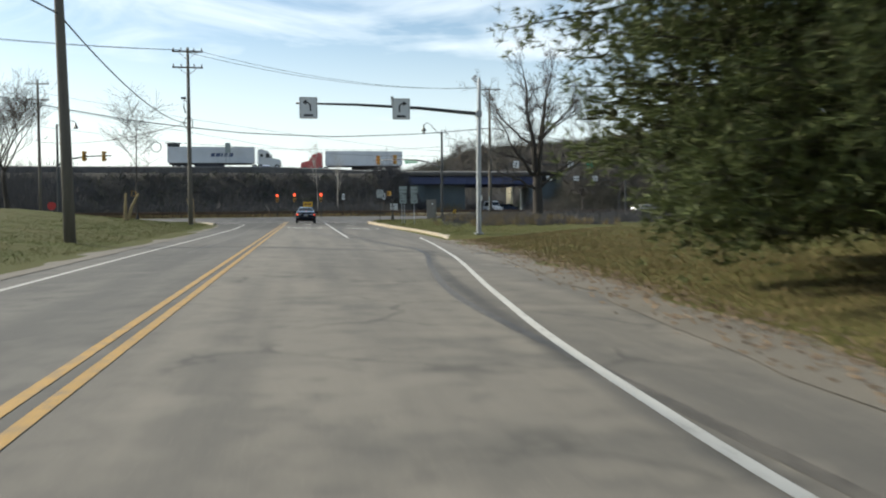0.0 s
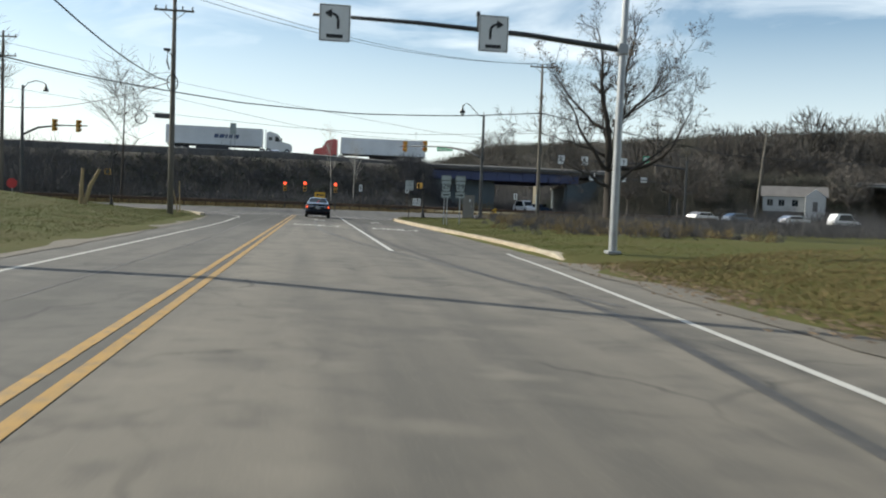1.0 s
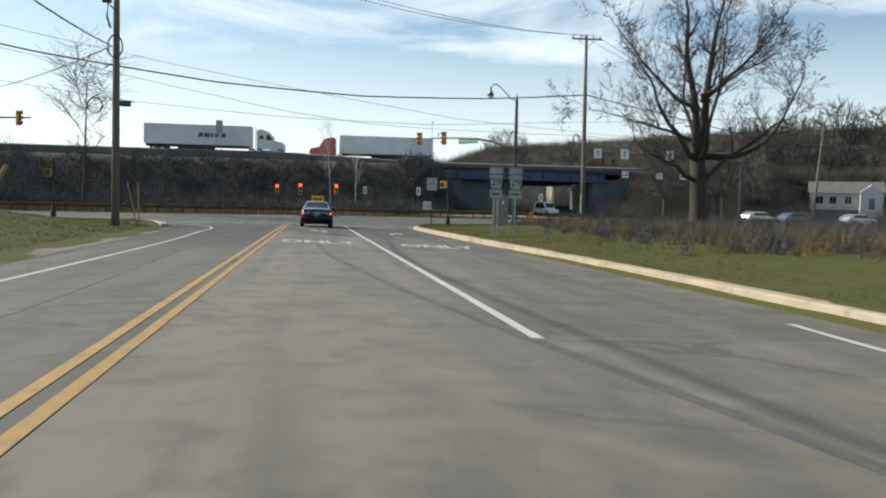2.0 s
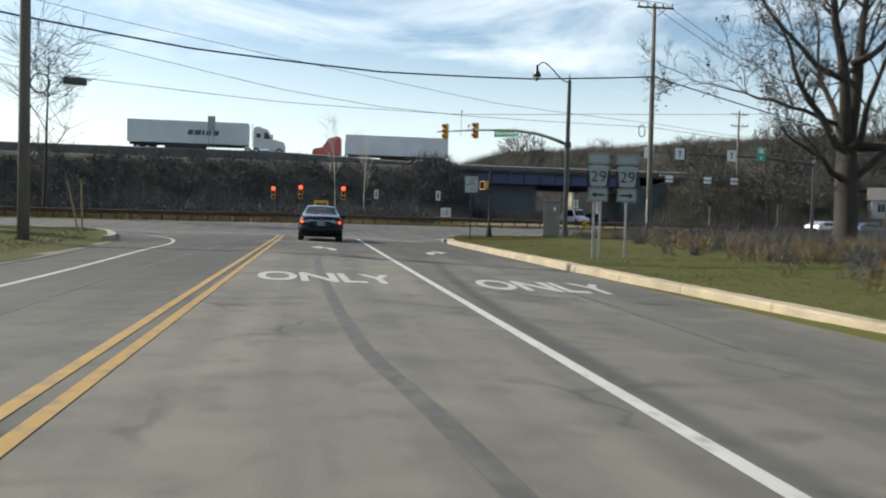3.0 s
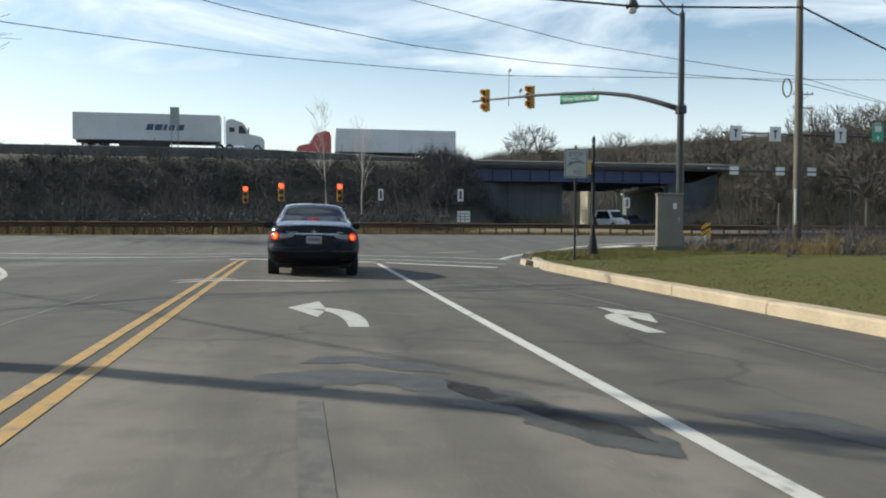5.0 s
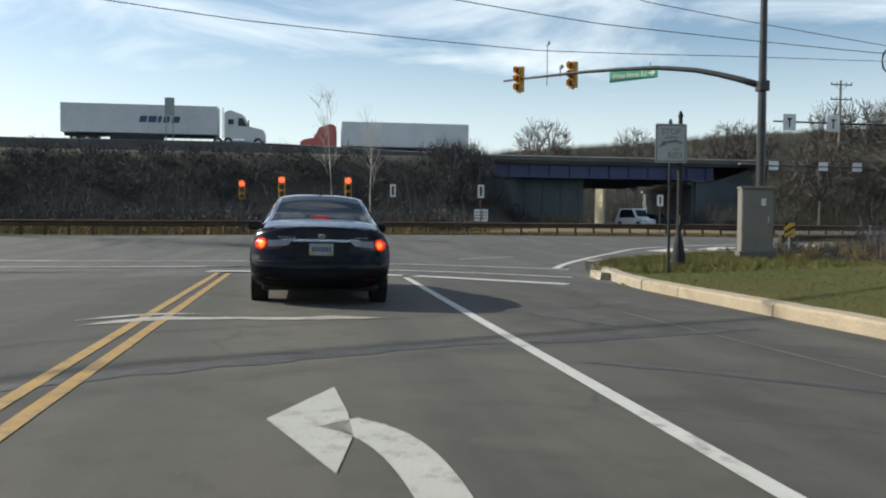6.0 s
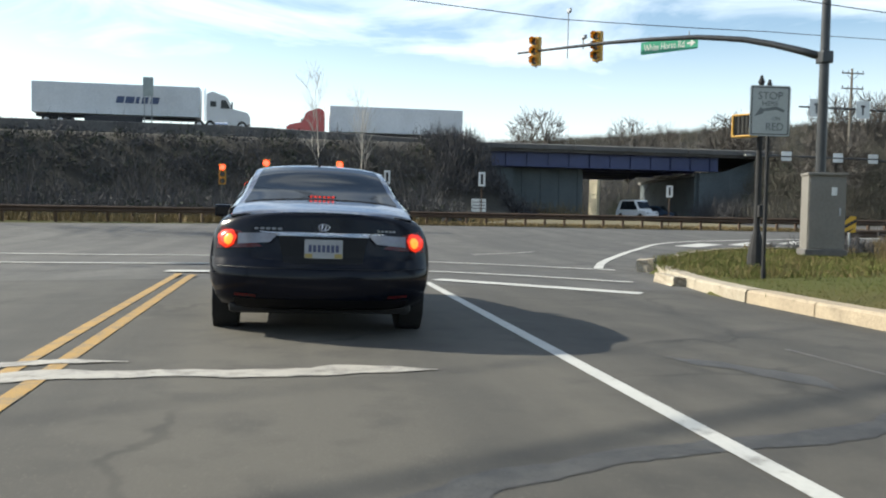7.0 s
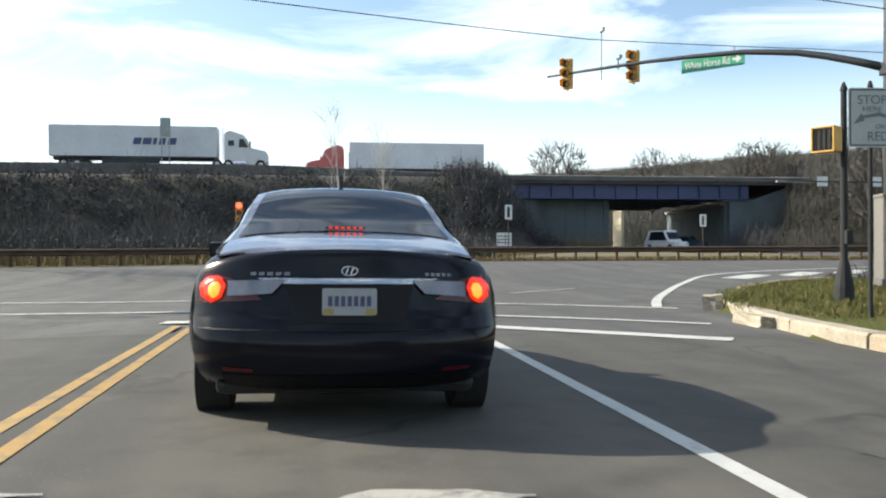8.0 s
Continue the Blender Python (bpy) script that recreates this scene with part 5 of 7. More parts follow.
walk_signal(9.45, 17.0, 0.05, -62)
walk_signal(-15.3, 15.8, 0.1, 0)


def far_signal_mast():
    g = thing("signal_mast", "dark steel signal mast with street lamp across the road", "traffic signal", pose(-25, 37.5 - 12, 0.0))
    bm = bmesh.new()
    tube(bm, [(0, 0, -0.2), (0, 0, 5), (0, 0, 10.3)], [0.16, 0.14, 0.1], 12)
    part("pole", bm, DARK_STEEL, g)
    bm = bmesh.new()
    tube(bm, [(0, 0, 9.9), (0.4, 0, 10.5), (1.1, 0, 10.75), (1.75, 0, 10.6), (1.9, 0, 10.4)], 0.04, 8)
    arm = part("lamp_arm", bm, DARK_STEEL, g)
    bm = bmesh.new()
    tube(bm, [(1.9, 0, 10.5), (1.9, 0, 10.25), (1.9, 0, 10.0), (1.9, 0, 9.85)], [0.05, 0.1, 0.24, 0.25], 12)
    part("lamp_hood", bm, DARK_STEEL, arm)
    bm = bmesh.new()
    tube(bm, [(0, 0, 6.0), (1.2, 0.3, 6.7), (3.0, 0.6, 7.0), (5.2, 1.0, 7.1)], [0.1, 0.09, 0.07, 0.05], 10)
    part("mast_arm", bm, DARK_STEEL, g)
    for x in (2.6, 4.6):
        signal_head(g, pose(x, 0.4, 7.0, 0, 0, 60))


far_signal_mast()


def control_cabinet():
    g = thing("control_cabinet", "beige aluminium traffic control cabinet on the verge", "cabinet", pose(14.22, 22.1, 0.1, 0, 0, -18) @ Matrix.Diagonal((0.84, 1, 1.06, 1)))
    bm = bmesh.new()
    block(bm, (0, 0, 1.02), (1.12, 0.7, 1.84), 0.02)
    part("body", bm, CABINET, g)
    bm = bmesh.new()
    block(bm, (0, -0.02, 1.97), (1.2, 0.8, 0.07), 0.02)
    part("roof", bm, CABINET, g)
    bm = bmesh.new()
    block(bm, (0, 0, 0.05), (1.25, 0.85, 0.16), 0.02)
    part("plinth", bm, CONCRETE_DARK, g)
    bm = bmesh.new()
    block(bm, (-0.02, -0.36, 1.0), (1.0, 0.025, 1.7), 0.008)
    door = part("door", bm, CABINET, g)
    bm = bmesh.new()
    block(bm, (0.38, -0.39, 1.05), (0.05, 0.04, 0.2), 0.01)
    part("handle", bm, GALV, door)
    for k in range(6):
        bm = bmesh.new()
        block(bm, (-0.1, -0.375, 0.3 + k * 0.05), (0.45, 0.015, 0.02))
        part("louvre", bm, CABINET, door)
    bm = bmesh.new()
    block(bm, (0.2, -0.378, 1.55), (0.16, 0.008, 0.2))
    part("notice", bm, SIGN_WHITE, door)


control_cabinet()

# yellow and black object marker
g = thing("object_marker", "yellow and black striped hazard marker on a post", "road sign", pose(17.3, 25.35, 0.1))
bm = bmesh.new()
plate(bm, rounded(0.4, 0.5, 0.03), 0.005, Matrix.Translation((0, 0, 0.78)))
p = part("panel", bm, SIGN_YELLOW, g)
bm = bmesh.new()
for k in (-0.22, 0.0, 0.22):
    plate(bm, [(-0.2, k - 0.09 - 0.05), (-0.2, k + 0.01 - 0.05), (0.2, k + 0.17), (0.2, k + 0.07)] if abs(k) < 0.2 else ([(-0.2, -0.25), (-0.05, -0.25), (0.2, -0.09), (0.2, -0.19), (0.1, -0.25)][0:3] if k < 0 else [(-0.2, 0.09), (0.0, 0.25), (-0.2, 0.25)]), 0.003, Matrix.Translation((0, -0.005, 0.78)))
part("stripe", bm, SIGN_BLACK, p)
bm = bmesh.new()
block(bm, (0, 0.03, 0.35), (0.05, 0.05, 1.0))
part("post", bm, GALV, g)


def marker_sign(x, y, z, w, h, label, rows=()):
    g = thing("marker_sign", label, "road sign", pose(x, y, 0))
    face = sign_face((w, h), SIGN_WHITE, g, Matrix.Translation((0, 0, z)), border=False)
    if rows:
        bars(face, Matrix.Translation((0, -0.005, z)), rows)
    bm = bmesh.new()
    block(bm, (0, 0.03, z / 2 - 0.1), (0.05, 0.05, z + 0.4))
    part("post", bm, RUST, g)


marker_sign(11.78, 52.6, 3.05, 0.42, 0.85, "narrow white sign with dark bar on a post", [(0, 0, 0.16, 0.6)])
marker_sign(6.0, 52.0, 3.0, 0.36, 0.8, "narrow white sign with dark bar on a post", [(0, 0, 0.14, 0.55)])
marker_sign(27.5, 60.8, 2.85, 0.5, 0.85, "narrow white sign with dark bar on a post", [(0, 0, 0.16, 0.6)])
marker_sign(14.65, 66.6, 1.62, 1.13, 0.98, "white sign panel with rows of dark bars", [(0, 0.24, 1.0, 0.055), (0, 0.0, 1.0, 0.055), (0, -0.24, 1.0, 0.055), (0.1, 0, 0.06, 0.85)])


def arrow_mast(x0, y, z, xs, pole_x, label, size, arrows):
    g = thing("lane_sign_mast", label, "sign mast", pose(0, y, 0))
    bm = bmesh.new()
    tube(bm, [(pole_x, 0, -0.2), (pole_x, 0, z + 0.6)], [0.16, 0.12], 10)
    part("pole", bm, DARK_STEEL, g)
    bm = bmesh.new()
    tube(bm, [(pole_x, 0, z - 0.5), (pole_x - (pole_x - x0) * 0.3, 0, z - 0.05), (x0, 0, z + 0.05)], [0.1, 0.085, 0.05], 8)
    part("mast_arm", bm, DARK_STEEL, g)
    for x in xs:
        face = sign_face(size, SIGN_WHITE, g, Matrix.Translation((x, -0.12, z)), border=False)
        if arrows:
            bars(face, Matrix.Translation((x, -0.125, z)), [(0, -0.08, 0.1, 0.45), (0, 0.2, 0.28, 0.12)])
        else:
            bars(face, Matrix.Translation((x, -0.125, z)), [(0, -0.03, 0.9, 0.11)])


arrow_mast(28.6, 46.5, 7.3, (29.6, 32.5, 37.4), 45.5, "far mast arm with white lane arrow signs", (0.85, 1.0), True)
g = thing("route_sign", "green route sign hung on the far mast arm", "road sign", pose(40.2, 46.3, 7.55))
bm = bmesh.new()
plate(bm, rounded(0.85, 1.25, 0.06), 0.01)
p = part("panel", bm, SIGN_GREEN, g)
bars(p, Matrix.Translation((0, -0.006, 0)), [(0, 0.28, 0.5, 0.42)], SIGN_WHITE)
bars(p, Matrix.Translation((0, -0.006, 0)), [(0, -0.35, 0.12, 0.28)], SIGN_WHITE, "arrow")
bm = bmesh.new()
rod(bm, (0, 0.08, -0.5), (0, 0.08, 0.75), 0.03)
part("hanger", bm, GALV, g)
arrow_mast(37.0, 66.5, 6.1, (40.0, 44.6, 47.8), 52, "far mast arm with small white signs", (0.9, 0.75), False)

# tree stakes at the opposite corner
g = thing("tree_stakes", "two slanted pale wooden stakes in the grass", "stakes", pose(-9.55, 12.2, 0.0))
for dx, lean in ((0.0, -0.1), (-0.15, -0.55)):
    bm = bmesh.new()
    tube(bm, [(dx, 0, -0.2), (dx + lean * 0.5, 0, 1.2), (dx + lean, 0.05, 2.3)], [0.042, 0.038, 0.032], 8)
    part("stake", bm, STAKE, g)

g = thing("tree_stakes", "two pale wooden stakes in a narrow V on the bank", "stakes", pose(-12.6, -4.0, ground_z(-12.6, -4.0)))
for dx, lean in ((0.0, 0.05), (0.12, 0.85)):
    bm = bmesh.new()
    tube(bm, [(dx, 0, -0.2), (dx + lean * 0.45, 0, 1.1), (dx + lean, 0.05, 2.0)], [0.13, 0.11, 0.08], 8)
    part("stake", bm, STAKE, g)

# Red glow taken for a car's brake lights, built as a plain octagonal plate.
g = thing("red_plate", "small red octagonal plate on a thin post standing in for a brake-light glow", "road sign", pose(-25.3, 24.0, ground_z(-25.3, 24.0)))
bm = bmesh.new()
plate(bm, [(0.45 * math.cos(radians(22.5 + 45 * k)), 0.45 * math.sin(radians(22.5 + 45 * k))) for k in range(8)], 0.006, Matrix.Translation((0, 0, 1.75)))
part("panel", bm, SIGN_RED, g)
bm = bmesh.new()
block(bm, (0, 0.04, 0.95), (0.06, 0.05, 2.3))
part("post", bm, GALV, g)

# ---- the waiting sedan ----
def sedan(m):
    """A four-door sedan, 4.82 m long; local: its rear bumper at y = 0, nose towards +y."""
    car = thing("sedan", "dark navy four-door sedan waiting with lit brake lights", "car", m)
    n_u = 16
    # rear panel: rows (y, z, half width)
    rear_rows = [(0.20, 0.235, 0.74), (0.08, 0.27, 0.80), (0.02, 0.34, 0.845), (0.0, 0.45, 0.868), (0.0, 0.555, 0.872), (0.04, 0.62, 0.870), (0.07, 0.665, 0.868), (0.09, 0.765, 0.862), (0.11, 0.865, 0.848), (0.12, 0.935, 0.82), (0.125, 0.972, 0.785), (0.155, 0.99, 0.755)]

    def rear(u, v):
        """A point of the rear panel; u -1..1 across, v 0..1 up."""
        f = min(v, 0.9999) * (len(rear_rows) - 1)
        i = int(f)
        t = f - i
        y, z, w = (a + (b - a) * t for a, b in zip(rear_rows[i], rear_rows[i + 1]))
        bulge = 0.26 * abs(u) ** 3.2
        crown_ = 0.05 * (1 - u * u) * smoothstep(0.86, 1.005, z)
        return Vector((u * w, y + bulge, z + crown_))

    def rear_at(u, z, off=0.0):
        v = 0.0
        for i, (a, b) in enumerate(zip(rear_rows, rear_rows[1:])):
            if a[1] <= z <= b[1]:
                v = (i + (z - a[1]) / (b[1] - a[1])) / (len(rear_rows) - 1)
        p = rear(u, v)
        p.y -= off
        return p

    bm = bmesh.new()
    grid = [[bm.verts.new(rear(-1 + 2 * j / n_u, i / 22)) for j in range(n_u + 1)] for i in range(23)]
    for i in range(22):
        for j in range(n_u):
            bm.faces.new((grid[i][j], grid[i][j + 1], grid[i + 1][j + 1], grid[i + 1][j]))
    # flanks, bonnet and boot lid: stations along the car
    st = [(0.42, 0.0, 0.0), (0.75, 0.0, 0.03), (1.3, 0.0, 0.045), (2.3, 0.0, 0.045), (3.3, 0.0, 0.04), (3.9, -0.03, 0.03), (4.4, -0.10, -0.02), (4.7, -0.22, -0.1), (4.82, -0.42, -0.22)]
    for s in (-1, 1):
        last = [grid[i][0 if s < 0 else n_u] for i in range(23)]
        for y, dw, dz in st:
            ring = []
            for i in range(23):
                e = rear(s, i / 22)
                belly = 0.045 * math.sin(math.pi * min(1, max(0, (e.z - 0.2) / 0.85)))
                x = s * (abs(e.x) + belly + dw)
                top = smoothstep(0.9, 1.05, e.z)
                ring.append(bm.verts.new((x, y, e.z + dz * smoothstep(0.45, 1.05, e.z) - top * (0.08 + 0.05 * smoothstep(3.3, 4.4, y)) * smoothstep(1.0, 3.6, y))))
            for i in range(22):
                q = (last[i], ring[i], ring[i + 1], last[i + 1])
                bm.faces.new(q if s > 0 else q[::-1])
            last = ring
    bmesh.ops.recalc_face_normals(bm, faces=bm.faces)
    body = part("body", bm, CAR_PAINT, car, smooth=True)

    # boot lid, roof, screens: a shell of rows across
    shell = [(0.155, 0.99, 0.755, 0.05), (0.22, 1.01, 0.745, 0.05), (0.45, 1.062, 0.735, 0.045), (0.66, 1.108, 0.715, 0.035), (0.95, 1.215, 0.665, 0.04), (1.25, 1.37, 0.615, 0.042), (1.5, 1.445, 0.59, 0.035), (1.9, 1.475, 0.58, 0.03), (2.4, 1.48, 0.58, 0.03), (2.8, 1.44, 0.59, 0.04), (3.2, 1.22, 0.645, 0.05), (3.65, 1.03, 0.735, 0.05), (4.1, 0.96, 0.74, 0.05), (4.5, 0.86, 0.68, 0.04), (4.74, 0.72, 0.56, 0.03), (4.82, 0.6, 0.5, 0.0)]

    def top(u, f, off=0.0):
        i = min(int(f), len(shell) - 2)
        t = f - i
        y, z, w, c = (a + (b - a) * t for a, b in zip(shell[i], shell[i + 1]))
        roll = abs(u) ** 6 * 0.022
        tip = 0.0 if f > 1 else 0.26 * abs(u) ** 3.2 * (1 - 0.55 * max(0, f))
        if 1 < f < 3:
            tip = 0.117 * abs(u) ** 3.2 * (3 - f) / 2
        return Vector((u * w, y + tip, z + c * (1 - u * u) - roll * (1 if f > 2.5 else 0.8) + off))

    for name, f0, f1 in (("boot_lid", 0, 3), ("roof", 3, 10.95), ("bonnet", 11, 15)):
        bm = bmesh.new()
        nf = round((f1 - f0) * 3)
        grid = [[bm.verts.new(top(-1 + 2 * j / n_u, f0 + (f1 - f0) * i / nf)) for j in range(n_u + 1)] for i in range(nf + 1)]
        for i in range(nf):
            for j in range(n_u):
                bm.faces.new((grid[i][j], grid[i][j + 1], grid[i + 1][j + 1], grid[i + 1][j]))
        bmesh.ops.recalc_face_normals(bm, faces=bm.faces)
        part(name, bm, CAR_PAINT_SKY, car, smooth=True)
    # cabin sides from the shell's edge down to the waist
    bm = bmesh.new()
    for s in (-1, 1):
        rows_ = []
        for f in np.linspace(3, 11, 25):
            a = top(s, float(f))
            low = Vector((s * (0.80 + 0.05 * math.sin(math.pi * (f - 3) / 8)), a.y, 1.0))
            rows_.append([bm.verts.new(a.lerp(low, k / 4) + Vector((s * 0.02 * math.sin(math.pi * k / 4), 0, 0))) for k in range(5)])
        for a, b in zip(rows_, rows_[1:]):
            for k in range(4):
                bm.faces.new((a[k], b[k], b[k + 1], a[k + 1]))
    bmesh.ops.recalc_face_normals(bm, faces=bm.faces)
    part("cabin_side", bm, CAR_PAINT_SKY, car, smooth=True)
    for s in (-1, 1):
        bm = bmesh.new()
        rows_ = []
        for f in np.linspace(4.1, 10.0, 20):
            a = top(s, float(f))
            low = Vector((s * (0.80 + 0.05 * math.sin(math.pi * (f - 3) / 8)), a.y, 1.0))
            rows_.append([bm.verts.new(a.lerp(low, k) + Vector((s * (0.02 * math.sin(math.pi * k) + 0.008), 0, 0))) for k in (0.15, 0.5, 0.86)])
        for a, b in zip(rows_, rows_[1:]):
            for k in range(2):
                bm.faces.new((a[k], b[k], b[k + 1], a[k + 1]))
        bmesh.ops.recalc_face_normals(bm, faces=bm.faces)
        part("side_window", bm, CAR_GLASS, car, smooth=True)
    # shoulders between flank and shell
    bm = bmesh.new()
    for s in (-1, 1):
        rows_ = []
        for y in np.linspace(0.42, 3.7, 18):
            k = smoothstep(0.42, 1.4, y)
            rows_.append([bm.verts.new((s * 0.80, y, 0.962 + 0.058 * k)), bm.verts.new((s * 0.70, y, 1.0 + 0.05 * k)), bm.verts.new((s * 0.865, y, 0.89 + 0.03 * k))])
        for a, b in zip(rows_, rows_[1:]):
            bm.faces.new((a[0], b[0], b[1], a[1]))
            bm.faces.new((a[2], b[2], b[0], a[0]))
    bmesh.ops.recalc_face_normals(bm, faces=bm.faces)
    part("shoulder", bm, CAR_PAINT, car, smooth=True)

    def skin(bm, f0, f1, w0, w1, off, n=8):
        rows_ = []
        for i in range(n + 1):
            t = i / n
            f, w = f0 + (f1 - f0) * t, w0 + (w1 - w0) * t
            rows_.append([bm.verts.new(top(-w + 2 * w * j / 14, f, off)) for j in range(15)])
        for a, b in zip(rows_, rows_[1:]):
            for j in range(14):
                bm.faces.new((a[j], a[j + 1], b[j + 1], b[j]))
        return bm

    bm = skin(bmesh.new(), 3.05, 5.75, 0.93, 0.89, 0.006)
    screen = part("rear_window", bm, CAR_GLASS, car, smooth=True)
    part("windscreen", skin(bmesh.new(), 9.1, 10.85, 0.93, 0.95, 0.006), CAR_GLASS, car, smooth=True)
    # high brake lamp: a row of lit cells behind the rear window's foot
    for k in range(6):
        bm = bmesh.new()
        block(bm, (-0.095 + k * 0.038, 0.715, 1.172), (0.021, 0.014, 0.016), 0.004)
        part("high_brake_lamp", bm, TAIL_LIT, screen)
    bm = bmesh.new()
    block(bm, (0, 0.735, 1.167), (0.25, 0.02, 0.03), 0.006)
    part("lamp_housing", bm, BLACK_PLASTIC, screen)
    # shark-fin aerial
    bm = bmesh.new()
    plate(bm, [(1.62, 1.475), (1.86, 1.49), (1.78, 1.515), (1.68, 1.575), (1.645, 1.58)], 0.03, pose(0.015, 0, 0, 0, 0, 90))
    part("aerial", bm, BLACK_PLASTIC, car)

    def panel(name, corners, material, parent, off, nu=8, nv=4, label=""):
        """A patch on the rear panel between corners (u, z), from lower left anticlockwise."""
        bm = bmesh.new()
        (a, b, c, d) = corners
        rows_ = []
        for i in range(nv + 1):
            t = i / nv
            row = []
            for j in range(nu + 1):
                s = j / nu
                u = (a[0] * (1 - s) + b[0] * s) * (1 - t) + (d[0] * (1 - s) + c[0] * s) * t
                z = (a[1] * (1 - s) + b[1] * s) * (1 - t) + (d[1] * (1 - s) + c[1] * s) * t
                row.append(bm.verts.new(rear_at(u, z + 0.018, off)))
            rows_.append(row)
        for p, q in zip(rows_, rows_[1:]):
            for j in range(nu):
                bm.faces.new((p[j], p[j + 1], q[j + 1], q[j]))
        bmesh.ops.solidify(bm, geom=bm.faces[:], thickness=-0.012)
        return part(name, bm, material, parent, label, smooth=False)

    for s in (-1, 1):
        order = lambda q: q if s > 0 else [q[1], q[0], q[3], q[2]]
        fl = lambda q: order([(s * u, z) for u, z in q])
        lens = panel("tail_lamp", fl([(0.56, 0.735), (0.985, 0.705), (0.985, 0.885), (0.78, 0.85)]), TAIL_LENS, car, 0.008, label="red wrap-round tail lamp")
        for name, mats, u0, z0, ru, rz, off, note in (("brake_lens", TAIL_LIT, 0.897, 0.79, 0.086, 0.074, 0.014, "glowing brake light"), ("bulb", TAIL_CORE, 0.882, 0.785, 0.04, 0.045, 0.022, "")):
            bm = bmesh.new()
            hub = bm.verts.new(rear_at(s * u0, z0, off + 0.006))
            rings = []
            for k in (0.5, 1.0):
                ring = []
                for q in range(20):
                    a = q * math.pi / 10
                    wave = k * (1 + 0.04 * math.sin(3 * a + 0.6) + 0.05 * math.sin(7 * a))
                    ring.append(bm.verts.new(rear_at(s * min(0.985, u0 + ru * wave * math.cos(a)), z0 + rz * wave * math.sin(a) + 0.018, off)))
                rings.append(ring)
            for q in range(20):
                w = (q + 1) % 20
                bm.faces.new((hub, rings[0][q], rings[0][w]))
                bm.faces.new((rings[0][q], rings[1][q], rings[1][w], rings[0][w]))
            bmesh.ops.recalc_face_normals(bm, faces=bm.faces)
            bmesh.ops.solidify(bm, geom=bm.faces[:], thickness=-0.008)
            part(name, bm, mats, lens, note, smooth=True)
        panel("reversing_lamp", fl([(0.50, 0.772), (0.79, 0.752), (0.80, 0.838), (0.42, 0.85)]), CLEAR_LENS, lens, 0.026, label="clear reversing lamp lens")
        panel("reflector", fl([(0.62, 0.335), (0.82, 0.34), (0.82, 0.36), (0.62, 0.355)]), TAIL_LENS, car, 0.006)
        bm = bmesh.new()
        block(bm, (s * 0.99, 3.0, 1.02), (0.2, 0.12, 0.14), 0.03)
        part("door_mirror", bm, CAR_PAINT, car)
    panel("chrome_strip", [(-0.50, 0.826), (0.50, 0.826), (0.61, 0.856), (-0.61, 0.856)], CHROME, car, 0.014, nu=16, nv=2)
    panel("plate_recess", [(-0.36, 0.61), (0.36, 0.61), (0.42, 0.825), (-0.42, 0.825)], BLACK_PLASTIC, car, 0.003, nu=10)
    panel("lower_bumper", [(-0.86, 0.23), (0.86, 0.23), (0.84, 0.32), (-0.84, 0.32)], BLACK_PLASTIC, car, 0.006, nu=14)
    panel("bumper_gap", [(-0.97, 0.566), (0.97, 0.566), (0.97, 0.573), (-0.97, 0.573)], BLACK_PLASTIC, car, 0.005, nu=14, nv=1)
    # emblem: a plain slanted shape in a ring
    bm = bmesh.new()
    c = rear_at(0, 0.905, 0.008)
    tube(bm, [(0.045 * math.cos(a), c.y, c.z + 0.025 * math.sin(a)) for a in np.linspace(0, 2 * math.pi, 22)], 0.004, 6)
    tube(bm, [(-0.02, c.y, c.z - 0.016), (-0.006, c.y, c.z + 0.017)], 0.004, 6)
    tube(bm, [(0.008, c.y, c.z - 0.017), (0.022, c.y, c.z + 0.016)], 0.004, 6)
    part("emblem", bm, CHROME, car)
    for u0, u1 in ((-0.66, -0.38), (0.52, 0.72)):
        for k in range(5):
            a = u0 + (u1 - u0) * k / 5
            panel("badge_bar", [(a, 0.868), (a + (u1 - u0) * 0.14, 0.868), (a + (u1 - u0) * 0.14, 0.882), (a, 0.882)], GALV, car, 0.003, nu=1, nv=1)
    # number plate, its writing as plain bars
    y = rear_at(0, 0.73).y - 0.022
    bm = bmesh.new()
    plate(bm, rounded(0.305, 0.152, 0.012), 0.006, Matrix.Translation((0, y, 0.745)))
    pl = part("number_plate", bm, PLATE, car)
    bm = bmesh.new()
    for k in range(7):
        x = -0.108 + k * 0.036
        plate(bm, [(x - 0.012, 0.72), (x + 0.012, 0.72), (x + 0.012, 0.777), (x - 0.012, 0.777)], 0.002, Matrix.Translation((0, y - 0.003, 0)))
    part("plate_bar", bm, PLATE_BLUE, pl)
    for x in (-0.118, 0.118):
        bm = bmesh.new()
        plate(bm, [(x - 0.03, 0.673), (x + 0.03, 0.673), (x + 0.03, 0.707), (x - 0.03, 0.707)], 0.002, Matrix.Translation((0, y - 0.003, 0)))
        part("plate_sticker", bm, PLATE_GOLD, pl)
    # underside and wheels
    bm = bmesh.new()
    block(bm, (0, 2.3, 0.3), (1.5, 4.1, 0.2), 0.05)
    part("underbody", bm, BLACK_PLASTIC, car)
